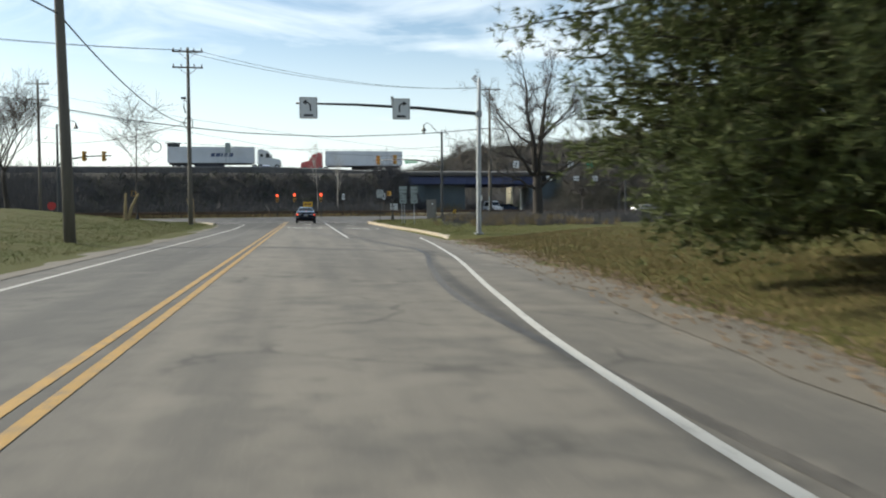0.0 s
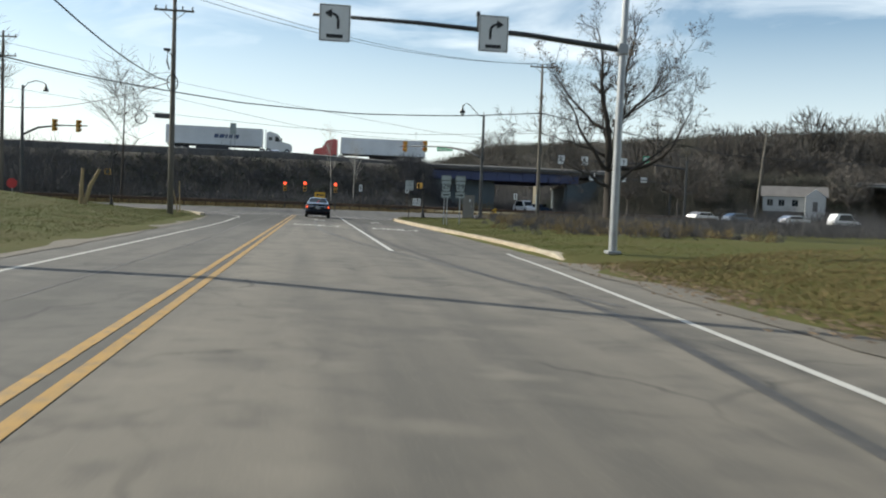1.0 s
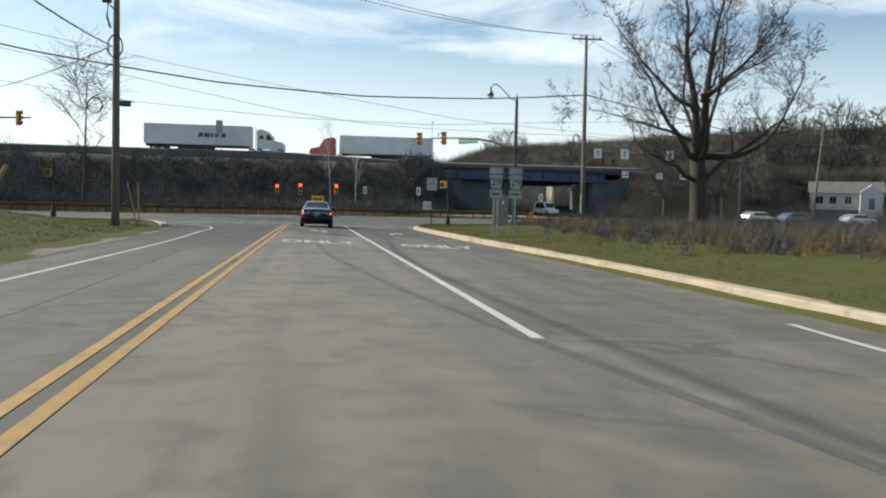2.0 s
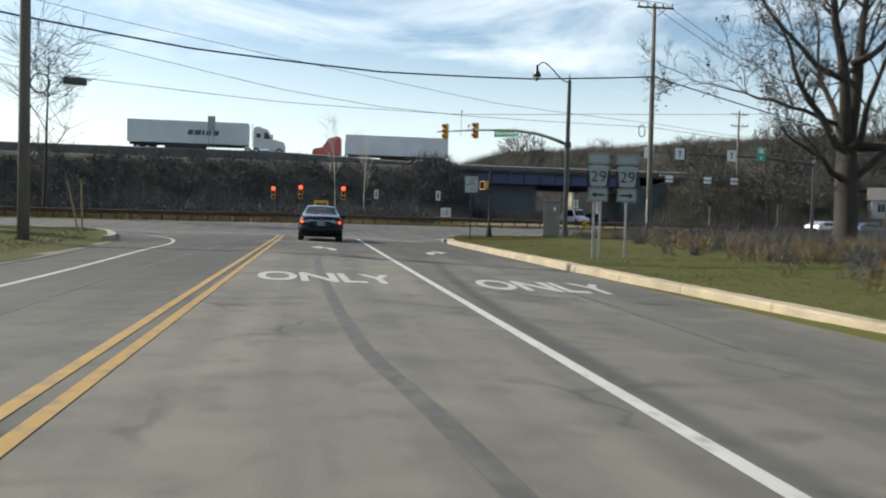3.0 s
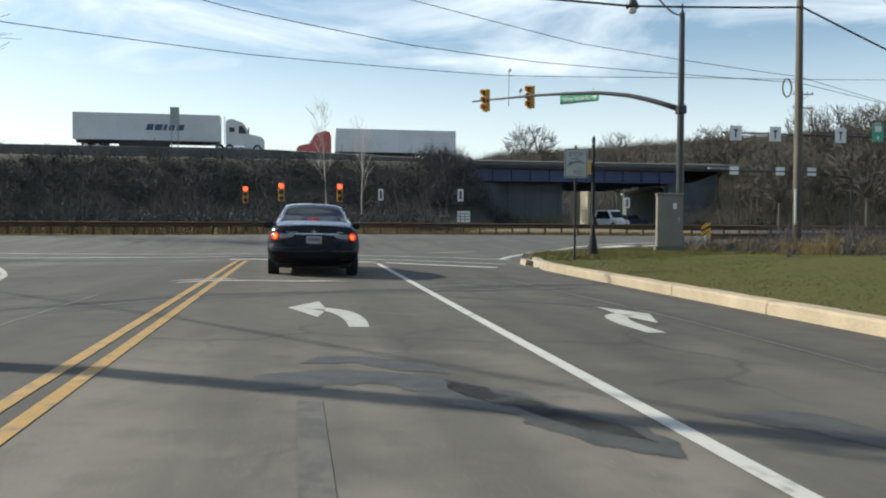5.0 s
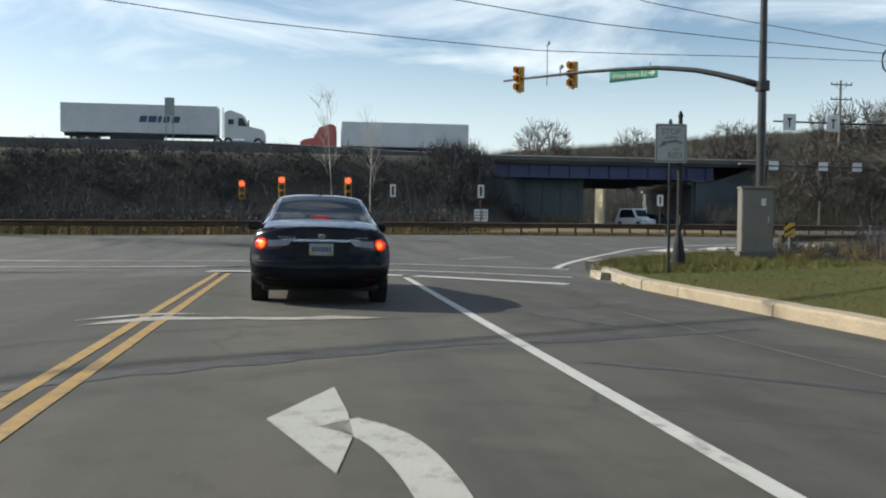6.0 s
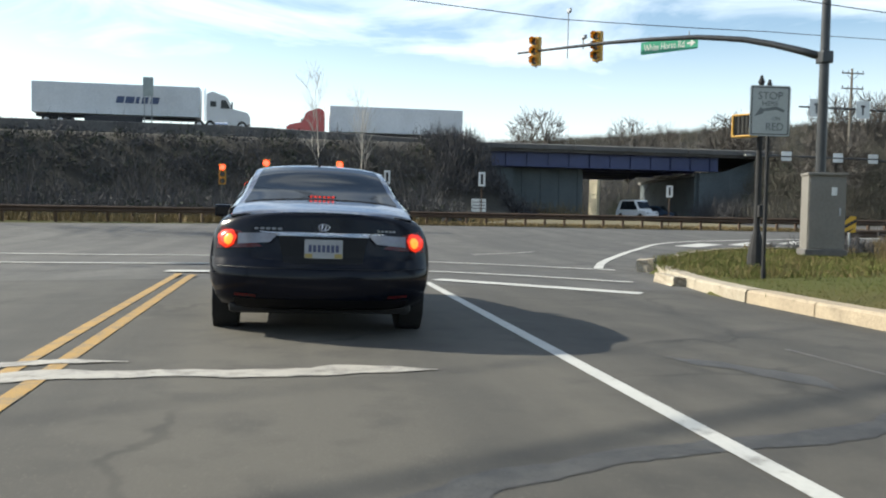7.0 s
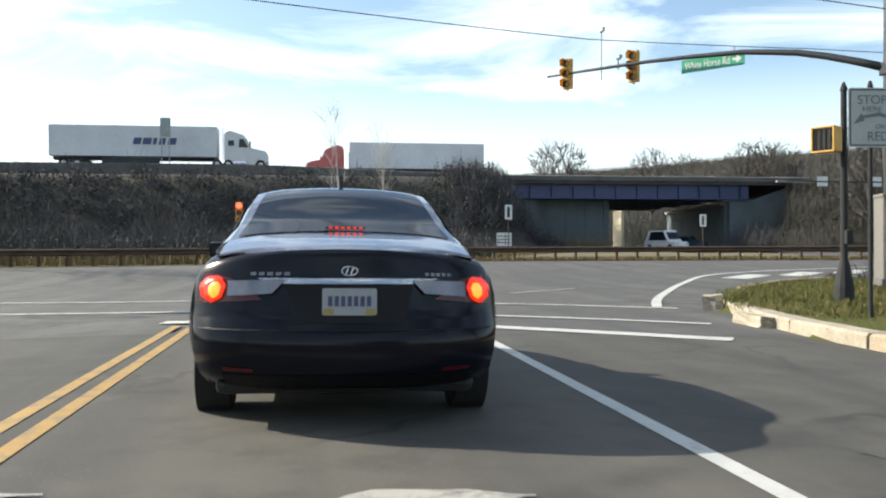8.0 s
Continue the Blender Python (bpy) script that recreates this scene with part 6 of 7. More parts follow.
    for x in (-0.80, 0.80):
        for yy in (0.88, 3.7):
            bm = bmesh.new()
            r = 0.325
            tube(bm, [(x - 0.11, yy, r), (x - 0.1, yy, r), (x + 0.1, yy, r), (x + 0.11, yy, r)], [0.29, r, r, 0.29], 28)
            w = part("wheel", bm, RUBBER, car, smooth=False)
            bm = bmesh.new()
            s = 1 if x > 0 else -1
            rod(bm, (x + s * 0.09, yy, r), (x + s * 0.118, yy, r), 0.215, 0.2, 24)
            part("rim", bm, ALLOY, w)
    return car


sedan(pose(0.68, 8.17, -0.055, 0, 0.8, 0))


def small_car(m, paint, label, van=False):
    """A car some way off: body, cabin, wheels and lamps."""
    c = thing("parked_car", label, "car", m, "cars beyond the crossing")
    hi = 1.95 if van else 1.45
    bm = bmesh.new()
    side = [(-2.2, 0.3), (2.15, 0.3), (2.2, 0.6), (2.1, 0.85), (1.2, 0.95), (0.55, hi), (-1.6 if van else -1.1, hi), (-2.1, 1.0), (-2.25, 0.7)]
    plate(bm, side, 1.74, Matrix.Translation((0, -0.87, 0)))
    bmesh.ops.bevel(bm, geom=bm.edges[:], offset=0.1, segments=2, affect="EDGES")
    body = part("body", bm, paint, c, smooth=False)
    for y in (-0.885, 0.865):
        bm = bmesh.new()
        plate(bm, [(-1.55, 1.0), (1.0, 1.0), (0.5, hi - 0.12), (-1.2, hi - 0.12)], 0.02, Matrix.Translation((0, y, 0)))
        part("side_window", bm, CAR_GLASS, body)
    bm = bmesh.new()
    block(bm, (0.93, 0, (0.95 + hi) / 2), (0.03, 1.4, hi * 0.4), turn=pose(0, 0, 0, 0, -33, 0))
    part("windscreen", bm, CAR_GLASS, body)
    for x in (-1.4, 1.4):
        for y in (-0.8, 0.8):
            bm = bmesh.new()
            rod(bm, (x, y - 0.1, 0.32), (x, y + 0.1, 0.32), 0.32, sides=16)
            part("wheel", bm, RUBBER, c)
    for y in (-0.6, 0.6):
        bm = bmesh.new()
        block(bm, (2.12, y, 0.68), (0.08, 0.3, 0.14), 0.03)
        part("headlamp", bm, CLEAR_LENS, body)
    return c


small_car(pose(34.3, 83.2, 0.66, 0, 0, -70), CAR_WHITE, "white van stopped beside the underpass", van=True)
small_car(pose(37.6, 86.5, 0.66, 0, 0, -40), CAR_BLUE, "dark blue car beside the underpass")
small_car(pose(57, 55, 0.27, 0, 0, 15), CAR_BLUE, "dark car parked behind the trees")
small_car(pose(66, 56.5, 0.27, 0, 0, 10), CAR_SILVER, "silver car parked before the white house")
small_car(pose(74, 57.5, 0.27, 0, 0, 5), CAR_WHITE, "white van parked beside the white house", van=True)
small_car(pose(51, 53, 0.27, 0, 0, 20), CAR_SILVER, "silver car parked behind the trees")


def house(m):
    h = thing("house", "low white house with a grey gabled roof behind the trees", "house", m)
    bm = bmesh.new()
    block(bm, (0, 0, 1.6), (13, 7, 3.4))
    w = part("wall", bm, HOUSE_WALL, h)
    bm = bmesh.new()
    block(bm, (0, 0, -2.4), (12.8, 6.8, 4.9))
    part("foundation", bm, CONCRETE_DARK, h)
    bm = bmesh.new()
    plate(bm, [(-3.9, 3.2), (3.9, 3.2), (0, 5.6)], 14, pose(-7, 0, 0, 0, 0, -90))
    part("roof", bm, ROOF, h)
    bm = bmesh.new()
    block(bm, (4.2, -4.2, -0.8), (4.0, 2.6, 8.2))
    plate(bm, [(2.0, 3.2), (6.4, 3.2), (4.2, 4.9)], 2.7, Matrix.Translation((0, -5.5, 0)))
    part("porch_gable", bm, HOUSE_WALL, h)
    for x in (-5, -2.6, 0.2):
        bm = bmesh.new()
        block(bm, (x, -3.5, 1.8), (1.2, 0.08, 1.4))
        win = part("window", bm, CAR_GLASS, h)
        bm = bmesh.new()
        for dx, dz, sx, sz in ((0, 0.74, 1.4, 0.1), (0, -0.74, 1.4, 0.1), (-0.65, 0, 0.1, 1.4), (0.65, 0, 0.1, 1.4), (0, 0, 0.06, 1.4)):
            block(bm, (x + dx, -3.55, 1.8 + dz), (sx, 0.08, sz))
        part("frame", bm, HOUSE_WALL, win)
    bm = bmesh.new()
    block(bm, (4.2, -5.54, 1.1), (1.0, 0.08, 2.1))
    part("door", bm, ROOF, h)


house(pose(77, 76, 2.5, 0, 0, -28) @ Matrix.Diagonal((0.72, 0.72, 0.72, 1)))



# Only a 0.45 m thick gable front, standing in for a whole building.
def gable_wall(m):
    h = thing("house", "thin tan gable wall standing in for a building beyond the underpass", "building", m)
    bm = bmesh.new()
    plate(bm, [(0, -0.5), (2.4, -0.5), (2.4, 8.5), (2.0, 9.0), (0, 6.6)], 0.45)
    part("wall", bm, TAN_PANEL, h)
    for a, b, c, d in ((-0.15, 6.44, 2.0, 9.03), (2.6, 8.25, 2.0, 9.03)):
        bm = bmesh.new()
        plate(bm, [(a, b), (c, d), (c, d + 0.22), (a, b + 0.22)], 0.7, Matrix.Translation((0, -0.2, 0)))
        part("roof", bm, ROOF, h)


gable_wall(pose(51.7, 147.0, 0.59, 0, 0, -72))

# ---- trees and growth ----
def bare_tree(x, y, z, high, seed, label, spread=0.55, levels=5, r0=0.3, split=0.28, kids=(3, 4), twigs=TWIG, bark=BARK, lean=0.0, leaves=0, forks=1, droop=0.0, kid=(0.55, 0.82), thin=(0.5, 0.7), first=0, taper=0.42, spread0=None, wob0=0.10, minr=0.009, wob1=0.22):
    """A leafless tree: trunk and limbs as tapered tubes, fine twigs, a few leaves left hanging."""
    rnd = random.Random(seed)
    t = thing("bare_tree", label, "tree", pose(x, y, z))
    limb, fine, leaf_at = bmesh.new(), ([], []), []

    def stick(a, b, ra, rb):
        v, f = fine
        d = (b - a).normalized()
        s = d.cross(Vector((0.3, 0.5, 0.8))).normalized()
        u = d.cross(s)
        k = len(v)
        for p, r in ((a, ra), (b, rb)):
            for q in range(3):
                an = q * 2.094
                v.append(p + s * (r * math.cos(an)) + u * (r * math.sin(an)))
        for q in range(3):
            f.append((k + q, k + (q + 1) % 3, k + 3 + (q + 1) % 3, k + 3 + q))

    def grow(a, d, length, r, level):
        n = 6 if level == 0 else (4 if level < 2 else 3)
        pts, rad = [a], [r]
        p, dd = a, d
        for i in range(n):
            wob = Vector((rnd.uniform(-1, 1), rnd.uniform(-1, 1), rnd.uniform(-0.5, 0.7))) * (wob0 if level == 0 else wob1)
            dd = (dd + wob + Vector((0, 0, 0.06 - droop * level))).normalized()
            p = p + dd * (length / n)
            pts.append(p)
            rad.append(r * (1 - (taper if level == 0 else 0.42) * (i + 1) / n))
        if level <= 2 and r > 0.035:
            tube(limb, pts, rad, 9 if level == 0 else 6)
        else:
            for q in range(n):
                stick(pts[q], pts[q + 1], max(rad[q], minr), max(rad[q + 1], minr * 0.8))
        if level >= levels:
            if leaves and rnd.random() < leaves:
                leaf_at.append(pts[-1])
            return
        count = first if first and level == 0 else rnd.randint(*kids) + (1 if level >= 2 else 0)
        for k in range(count):
            at = rnd.uniform(0.35 if level or kid[0] < 0.5 else 0.5, 1.0) if k >= forks else 1.0
            i = min(int(at * n), n - 1)
            base = pts[i].lerp(pts[i + 1], at * n - i)
            side = Vector((rnd.uniform(-1, 1), rnd.uniform(-1, 1), rnd.uniform(-0.25, 0.6)))
            sp = spread0 if spread0 and level == 0 else spread
            dirn = (dd * (1 - sp) + side.normalized() * sp * 1.25).normalized()
            grow(base, dirn, length * rnd.uniform(*(kid if level == 0 else (0.55, 0.82))), rad[i] * rnd.uniform(*thin), level + 1)

    grow(Vector((0, 0, -0.3)), Vector((lean, 0, 1)).normalized(), high * split, r0, 0)
    part("trunk", limb, bark, t, smooth=True)
    v, f = fine
    if v:
        crown = mesh_of("crown", v, f, twigs, t)
    if leaf_at:
        v, f = [], []
        for p in leaf_at:
            for _ in range(5):
                c = p + Vector((rnd.gauss(0, 0.16), rnd.gauss(0, 0.16), rnd.gauss(-0.05, 0.14)))
                a, b = Vector((rnd.gauss(0, 1), rnd.gauss(0, 1), rnd.gauss(0, 1))).normalized() * 0.09, Vector((rnd.gauss(0, 1), rnd.gauss(0, 1), rnd.gauss(0, 1))).normalized() * 0.06
                k = len(v)
                v += [c - a, c + b, c + a, c - b]
                f.append((k, k + 1, k + 2, k + 3))
        mesh_of("leaves", v, f, DEAD_LEAF, t)
    return t


def spreading_tree(x, y, z, limbs, seed, label):
    """An old many-stemmed leafless tree. limbs: where each leaves the trunk (m), its bearing (degrees), reach, tip height, bow (above 0: it first runs out, then turns up) and radius."""
    rnd = random.Random(seed)
    t = thing("bare_tree", label, "tree", pose(x, y, z))
    limb, v, f, leaf_at = bmesh.new(), [], [], []

    def stick(a, b, ra, rb):
        d = (b - a).normalized()
        s = d.cross(Vector((0.3, 0.5, 0.8))).normalized()
        u = d.cross(s)
        k = len(v)
        for p, r in ((a, ra), (b, rb)):
            for q in range(3):
                v.append(p + s * (r * math.cos(q * 2.094)) + u * (r * math.sin(q * 2.094)))
        for q in range(3):
            f.append((k + q, k + (q + 1) % 3, k + 3 + (q + 1) % 3, k + 3 + q))

    def twig(a, d, length, r, level):
        """A bough that zigzags outwards and forks until it is as thin as a pencil."""
        n = 5 if level == 1 else (4 if level == 2 else 3)
        pts, dd, p = [a], d, a
        for _ in range(n):
            dd = (dd + Vector((rnd.gauss(0, 0.2), rnd.gauss(0, 0.2), rnd.gauss(0.05, 0.17)))).normalized()
            p = p + dd * (length / n)
            pts.append(p)
        rad = [max(r * (1 - 0.62 * q / n), 0.007) for q in range(n + 1)]
        if r > 0.035:
            tube(limb, pts, rad, 6)
        else:
            for q in range(n):
                stick(pts[q], pts[q + 1], rad[q], rad[q + 1])
        if level >= 5 or length < 0.32:
            if rnd.random() < 0.035:
                leaf_at.append(p)
            return
        for k in range((5, 5, 4, 3)[level - 1] if level < 5 else 0):
            at = 1.0 if k == 0 else rnd.uniform(0.25, 0.97)
            q = min(int(at * n), n - 1)
            base = pts[q].lerp(pts[q + 1], at * n - q)
            along = (pts[q + 1] - pts[q]).normalized()
            side = along.cross(Vector((rnd.gauss(0, 1), rnd.gauss(0, 1), rnd.gauss(0, 1)))).normalized()
            turn = rnd.uniform(0.35, 0.6) if k == 0 else rnd.uniform(0.6, 1.15)
            twig(base, (along + side * turn + Vector((0, 0, 0.12))).normalized(), length * rnd.uniform(0.42, 0.68), rad[q] * rnd.uniform(0.5, 0.72), level + 1)

    tube(limb, [(0, 0, -0.4), (0, 0, 0.3), (0.08, 0, 1.6), (0.02, 0, 3.2), (0, 0.05, 4.6), (0.05, 0.1, 6.0)], [0.72, 0.52, 0.45, 0.43, 0.36, 0.2], 12)
    for h0, bearing, reach, tip, bow, r in limbs:
        a = radians(bearing)
        out = Vector((math.cos(a), math.sin(a), 0))
        across = Vector((-out.y, out.x, 0))
        n = 9
        pts = []
        for q in range(n + 1):
            s = q / n
            run = s ** (1 / bow) if bow > 1 else s
            rise = s ** bow if bow > 1 else s ** 0.9
            wag = math.sin(s * 9 + h0 * 3) * 0.16 * s ** 0.5
            pts.append(Vector((0, 0, h0)) + out * (reach * run + 0.08 * math.sin(s * 13)) + across * wag + Vector((0, 0, (tip - h0) * rise + rnd.gauss(0, 0.05))))
        rad = [r * (1 - 0.82 * (q / n) ** 0.8) for q in range(n + 1)]
        tube(limb, pts, rad, 8)
        long = sum((b - c).length for b, c in zip(pts, pts[1:]))
        for k in range(round(long * 1.5)):
            at = rnd.uniform(0.3, 1.0)
            q = min(int(at * n), n - 1)
            base = pts[q].lerp(pts[q + 1], at * n - q)
            along = (pts[q + 1] - pts[q]).normalized()
            side = along.cross(Vector((rnd.gauss(0, 1), rnd.gauss(0, 1), rnd.gauss(0, 1)))).normalized()
            twig(base, (along * 0.9 + side * rnd.uniform(0.5, 1.0) + Vector((0, 0, 0.2))).normalized(), rnd.uniform(0.9, 2.6) * (1.15 - 0.5 * at), rad[q] * rnd.uniform(0.3, 0.5), 2)
        twig(pts[-1], (pts[-1] - pts[-2]).normalized(), rnd.uniform(1.4, 2.2), rad[-1], 1)
    part("trunk", limb, BARK, t, smooth=True)
    mesh_of("crown", v, f, DARK_TWIG, t)
    lv, lf = [], []
    for p in leaf_at:
        for _ in range(4):
            c = p + Vector((rnd.gauss(0, 0.14), rnd.gauss(0, 0.14), rnd.gauss(-0.05, 0.12)))
            a, b = (Vector((rnd.gauss(0, 1), rnd.gauss(0, 1), rnd.gauss(0, 1))).normalized() * w for w in (0.09, 0.06))
            k = len(lv)
            lv += [c - a, c + b, c + a, c - b]
            lf.append((k, k + 1, k + 2, k + 3))
    mesh_of("leaves", lv, lf, DEAD_LEAF, t)
    return t


spreading_tree(21.2, 4.2, -0.3, [
    (4.0, 200, 1.5, 13.2, 1.0, 0.3), (5.0, 20, 1.3, 13.2, 1.0, 0.3), (7.2, 175, 4.6, 11.4, 1.25, 0.14), (7.8, 350, 4.2, 12.0, 1.15, 0.15),
    (7.6, 10, 4.8, 10.6, 1.0, 0.12), (4.3, 190, 3.8, 9.4, 1.15, 0.2), (5.4, 165, 5.2, 7.0, 1.0, 0.12), (4.6, 355, 5.6, 9.0, 1.9, 0.2),
    (3.2, 340, 4.6, 6.8, 1.0, 0.17), (3.2, 215, 5.6, 4.8, 1.0, 0.15), (4.4, 265, 3.2, 10.0, 1.3, 0.18), (5.0, 85, 3.4, 10.6, 1.3, 0.18)],
    14, "large spreading bare deciduous tree with a few brown leaves")
bare_tree(-20.9, 46, 0.0, 16.5, 5, "slender bare young tree beside the far road", spread=0.72, levels=2, r0=0.17, split=0.85, kids=(18, 20), kid=(0.15, 0.32), thin=(0.28, 0.42), taper=0.88, wob0=0.03, minr=0.018)
bare_tree(2.75, 69.5, 0.4, 11.0, 7, "thin pale birch before the dark bank", spread=0.4, levels=2, r0=0.075, split=0.97, kids=(9, 11), kid=(0.10, 0.2), thin=(0.22, 0.36), taper=0.85, wob0=0.03, bark=PALE_BARK, twigs=PALE_BARK, forks=0)
bare_tree(5.9, 69.5, 0.4, 10.5, 8, "thin pale forked birch before the dark bank", spread=0.36, levels=2, r0=0.08, split=0.9, kids=(10, 12), kid=(0.12, 0.26), thin=(0.25, 0.45), taper=0.85, wob0=0.03, bark=PALE_BARK, twigs=PALE_BARK, forks=0)
bare_tree(-27.0, 16, 1.0, 17, 31, "bare deciduous tree on the grass bank", spread=0.45, levels=5, r0=0.28, split=0.26, kids=(3, 4), forks=2, kid=(0.7, 1.0))
bare_tree(-31.5, 27, 1.0, 18, 32, "bare deciduous tree on the grass bank", spread=0.45, levels=5, r0=0.3, split=0.26, kids=(3, 4), forks=2, kid=(0.7, 1.0))
bare_tree(-36, 38, 1.0, 17, 33, "bare deciduous tree on the grass bank", spread=0.45, levels=5, r0=0.25, split=0.26, kids=(3, 4), forks=2, kid=(0.7, 1.0))

def dome_tree(x, y, z, high, reach, seed, label, group=""):
    """A leafless tree with a full rounded crown: every twig is led back to a limb, every limb to the trunk."""
    rnd = random.Random(seed)
    t = thing("bare_tree", label, "tree", pose(x, y, z), group)
    base = high - reach * 2.1
    mid = Vector((0, 0, base + reach * 0.95))

    def in_dome(lo):
        while True:
            q = Vector((rnd.uniform(-1, 1), rnd.uniform(-1, 1), rnd.uniform(-0.75, 1)))
            if lo < q.length < 1:
                return mid + Vector((q.x * reach, q.y * reach, q.z * reach * 1.12))

    v, f = [], []

    def stick(p, q, r0, r1):
        d = (q - p).normalized()
        s = d.cross(Vector((0.3, 0.5, 0.8))).normalized()
        u = d.cross(s)
        k = len(v)
        for c, r in ((p, r0), (q, r1)):
            for n in range(3):
                v.append(c + (s * math.cos(n * 2.094) + u * math.sin(n * 2.094)) * r)
        for n in range(3):
            f.append((k + n, k + (n + 1) % 3, k + 3 + (n + 1) % 3, k + 3 + n))

    fork = Vector((0, 0, base))
    limb = bmesh.new()
    tube(limb, [(0, 0, -0.4), (0.1, 0, base * 0.5), fork, (0, 0.1, base + reach * 0.5)], [0.3, 0.24, 0.2, 0.09], 8)
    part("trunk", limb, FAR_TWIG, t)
    limbs = []
    for k in range(22):
        a, up = k * 2.4, 0.12 + 0.8 * (k + 0.5) / 22
        flat = math.sqrt(max(0.0, 1 - up * up))
        limbs.append(fork.lerp(mid + Vector((math.cos(a) * flat * reach, math.sin(a) * flat * reach, (up * 1.5 - 0.55) * reach)), 0.62))
    for p in limbs:
        bend = fork.lerp(p, 0.5) + Vector((0, 0, 0.2))
        stick(fork, bend, 0.14, 0.1)
        stick(bend, p, 0.1, 0.06)
    boughs = [in_dome(0.35) for _ in range(150)]
    for i, p in enumerate(boughs):
        near = min(limbs, key=lambda q: (q - p).length + 3.0 * max(0, (q - fork).length - (p - fork).length + 0.8))
        p = boughs[i] = near.lerp(p, 0.7)
        stick(near, p, 0.06, 0.042)
    for _ in range(760):
        p = in_dome(0.5)
        near = min(boughs, key=lambda q: (q - p).length + 3.0 * max(0, (q - fork).length - (p - fork).length + 0.6))
        stick(near, p, 0.042, 0.03)
        d = (p - near)
        at = near.lerp(p, rnd.uniform(0.4, 0.9))
        stick(at, at + d.normalized() * rnd.uniform(0.6, 1.2) + Vector((rnd.gauss(0, 0.28), rnd.gauss(0, 0.28), rnd.gauss(0.15, 0.2))), 0.034, 0.026)
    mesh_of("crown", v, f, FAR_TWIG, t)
    return t


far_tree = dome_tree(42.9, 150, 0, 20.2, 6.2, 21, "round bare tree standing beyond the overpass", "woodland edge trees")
rnd = random.Random(77)
for x, y, wide, tall in ((60, 150, 0.78, 0.95), (66.8, 151, 0.68, 0.92), (79, 150, 1.05, 1.03), (113, 150, 1.2, 1.3), (121, 147, 1.25, 1.48), (130, 145, 1.3, 1.4), (141, 140, 1.35, 1.5)):
    copy_thing(far_tree, pose(x, y, 0, 0, 0, rnd.uniform(0, 360)) @ Matrix.Diagonal((wide, wide, tall, 1)))
for k in range(20):
    s = rnd.uniform(0.8, 1.25)
    copy_thing(far_tree, pose(86 + k * 6.0 + rnd.uniform(-2, 2), 150 - k * 1.8 + rnd.uniform(-10, 10), -0.2, 0, 0, rnd.uniform(0, 360)) @ Matrix.Diagonal((s, s, rnd.choice((0.9, 0.97, 1.05, 1.2)), 1)))
for k in range(10):
    s = rnd.uniform(0.5, 0.72)
    if k in (4, 5):
        continue
    copy_thing(far_tree, pose(48 + k * 6.2 + rnd.uniform(-2, 2), 66 + k * 1.5 + rnd.uniform(-3, 14), -0.2, 0, 0, rnd.uniform(0, 360)) @ Matrix.Diagonal((s, s, s * 0.85, 1)))


def conifer(x, y, z, high, reach, seed, tufts, lean_out=0.0):
    """A dense dark pine: trunk, drooping limbs and needle tufts. lean_out: how much further the limbs run over the road than away from it."""
    rnd = random.Random(seed)
    t = thing("pine_tree", "dense dark green pine with branches down to the grass", "tree", pose(x, y, z), "pines by the road")
    bm = bmesh.new()
    tube(bm, [(0, 0, -0.3), (0.05, 0, high * 0.5), (0, 0.05, high)], [0.26, 0.16, 0.03], 10)
    limbs = []
    count = 520
    for k in range(count):
        h = 1.0 + (high - 1.3) * (k / count) ** 1.5
        a = k * 2.4 + rnd.uniform(-0.3, 0.3)
        side = math.cos(a - radians(183))
        lobes = 0.62 + 0.18 * smoothstep(1.0, 2.2, h) - 0.15 * smoothstep(2.9, 3.3, h) + 0.35 * smoothstep(3.7, 4.6, h)
        full = reach * (1 - (h / high) ** 3.0) * rnd.uniform(0.78, 1.0) * lobes * (1 + lean_out * max(0, side) ** 6) + 0.25
        d = Vector((math.cos(a), math.sin(a), rnd.uniform(-0.08, 0.14)))
        p0 = Vector((0, 0, h))
        droop = -0.04 * full * (1 - smoothstep(1.0, 3.0, h))
        pts = [p0, p0 + d * full * 0.5 + Vector((0, 0, 0.1)), p0 + d * full + Vector((0, 0, rnd.uniform(-0.25, 0.2) + droop))]
        tube(bm, pts, [0.035, 0.022, 0.008], 5)
        limbs.append((pts, full))
    part("trunk", bm, BARK, t)
    for name, material, n, lo, per, wide, longer in (("needles", NEEDLE, tufts, 0.3, 12, 0.0105, 1.0), ("inner_needles", NEEDLE_INNER, tufts // 2, 0.2, 6, 0.032, 1.3)):
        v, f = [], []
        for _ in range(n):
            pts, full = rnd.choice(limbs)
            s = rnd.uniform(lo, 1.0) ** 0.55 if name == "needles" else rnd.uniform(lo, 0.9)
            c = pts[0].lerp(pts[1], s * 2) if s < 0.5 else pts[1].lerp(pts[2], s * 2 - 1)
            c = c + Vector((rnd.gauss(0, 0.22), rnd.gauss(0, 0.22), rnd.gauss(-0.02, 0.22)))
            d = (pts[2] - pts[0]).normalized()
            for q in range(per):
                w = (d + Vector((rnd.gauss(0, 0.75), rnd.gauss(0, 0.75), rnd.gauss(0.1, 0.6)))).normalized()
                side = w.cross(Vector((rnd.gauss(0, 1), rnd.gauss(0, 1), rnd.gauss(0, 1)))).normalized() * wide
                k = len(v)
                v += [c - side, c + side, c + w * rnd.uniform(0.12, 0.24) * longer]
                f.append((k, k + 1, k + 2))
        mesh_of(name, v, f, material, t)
    return t


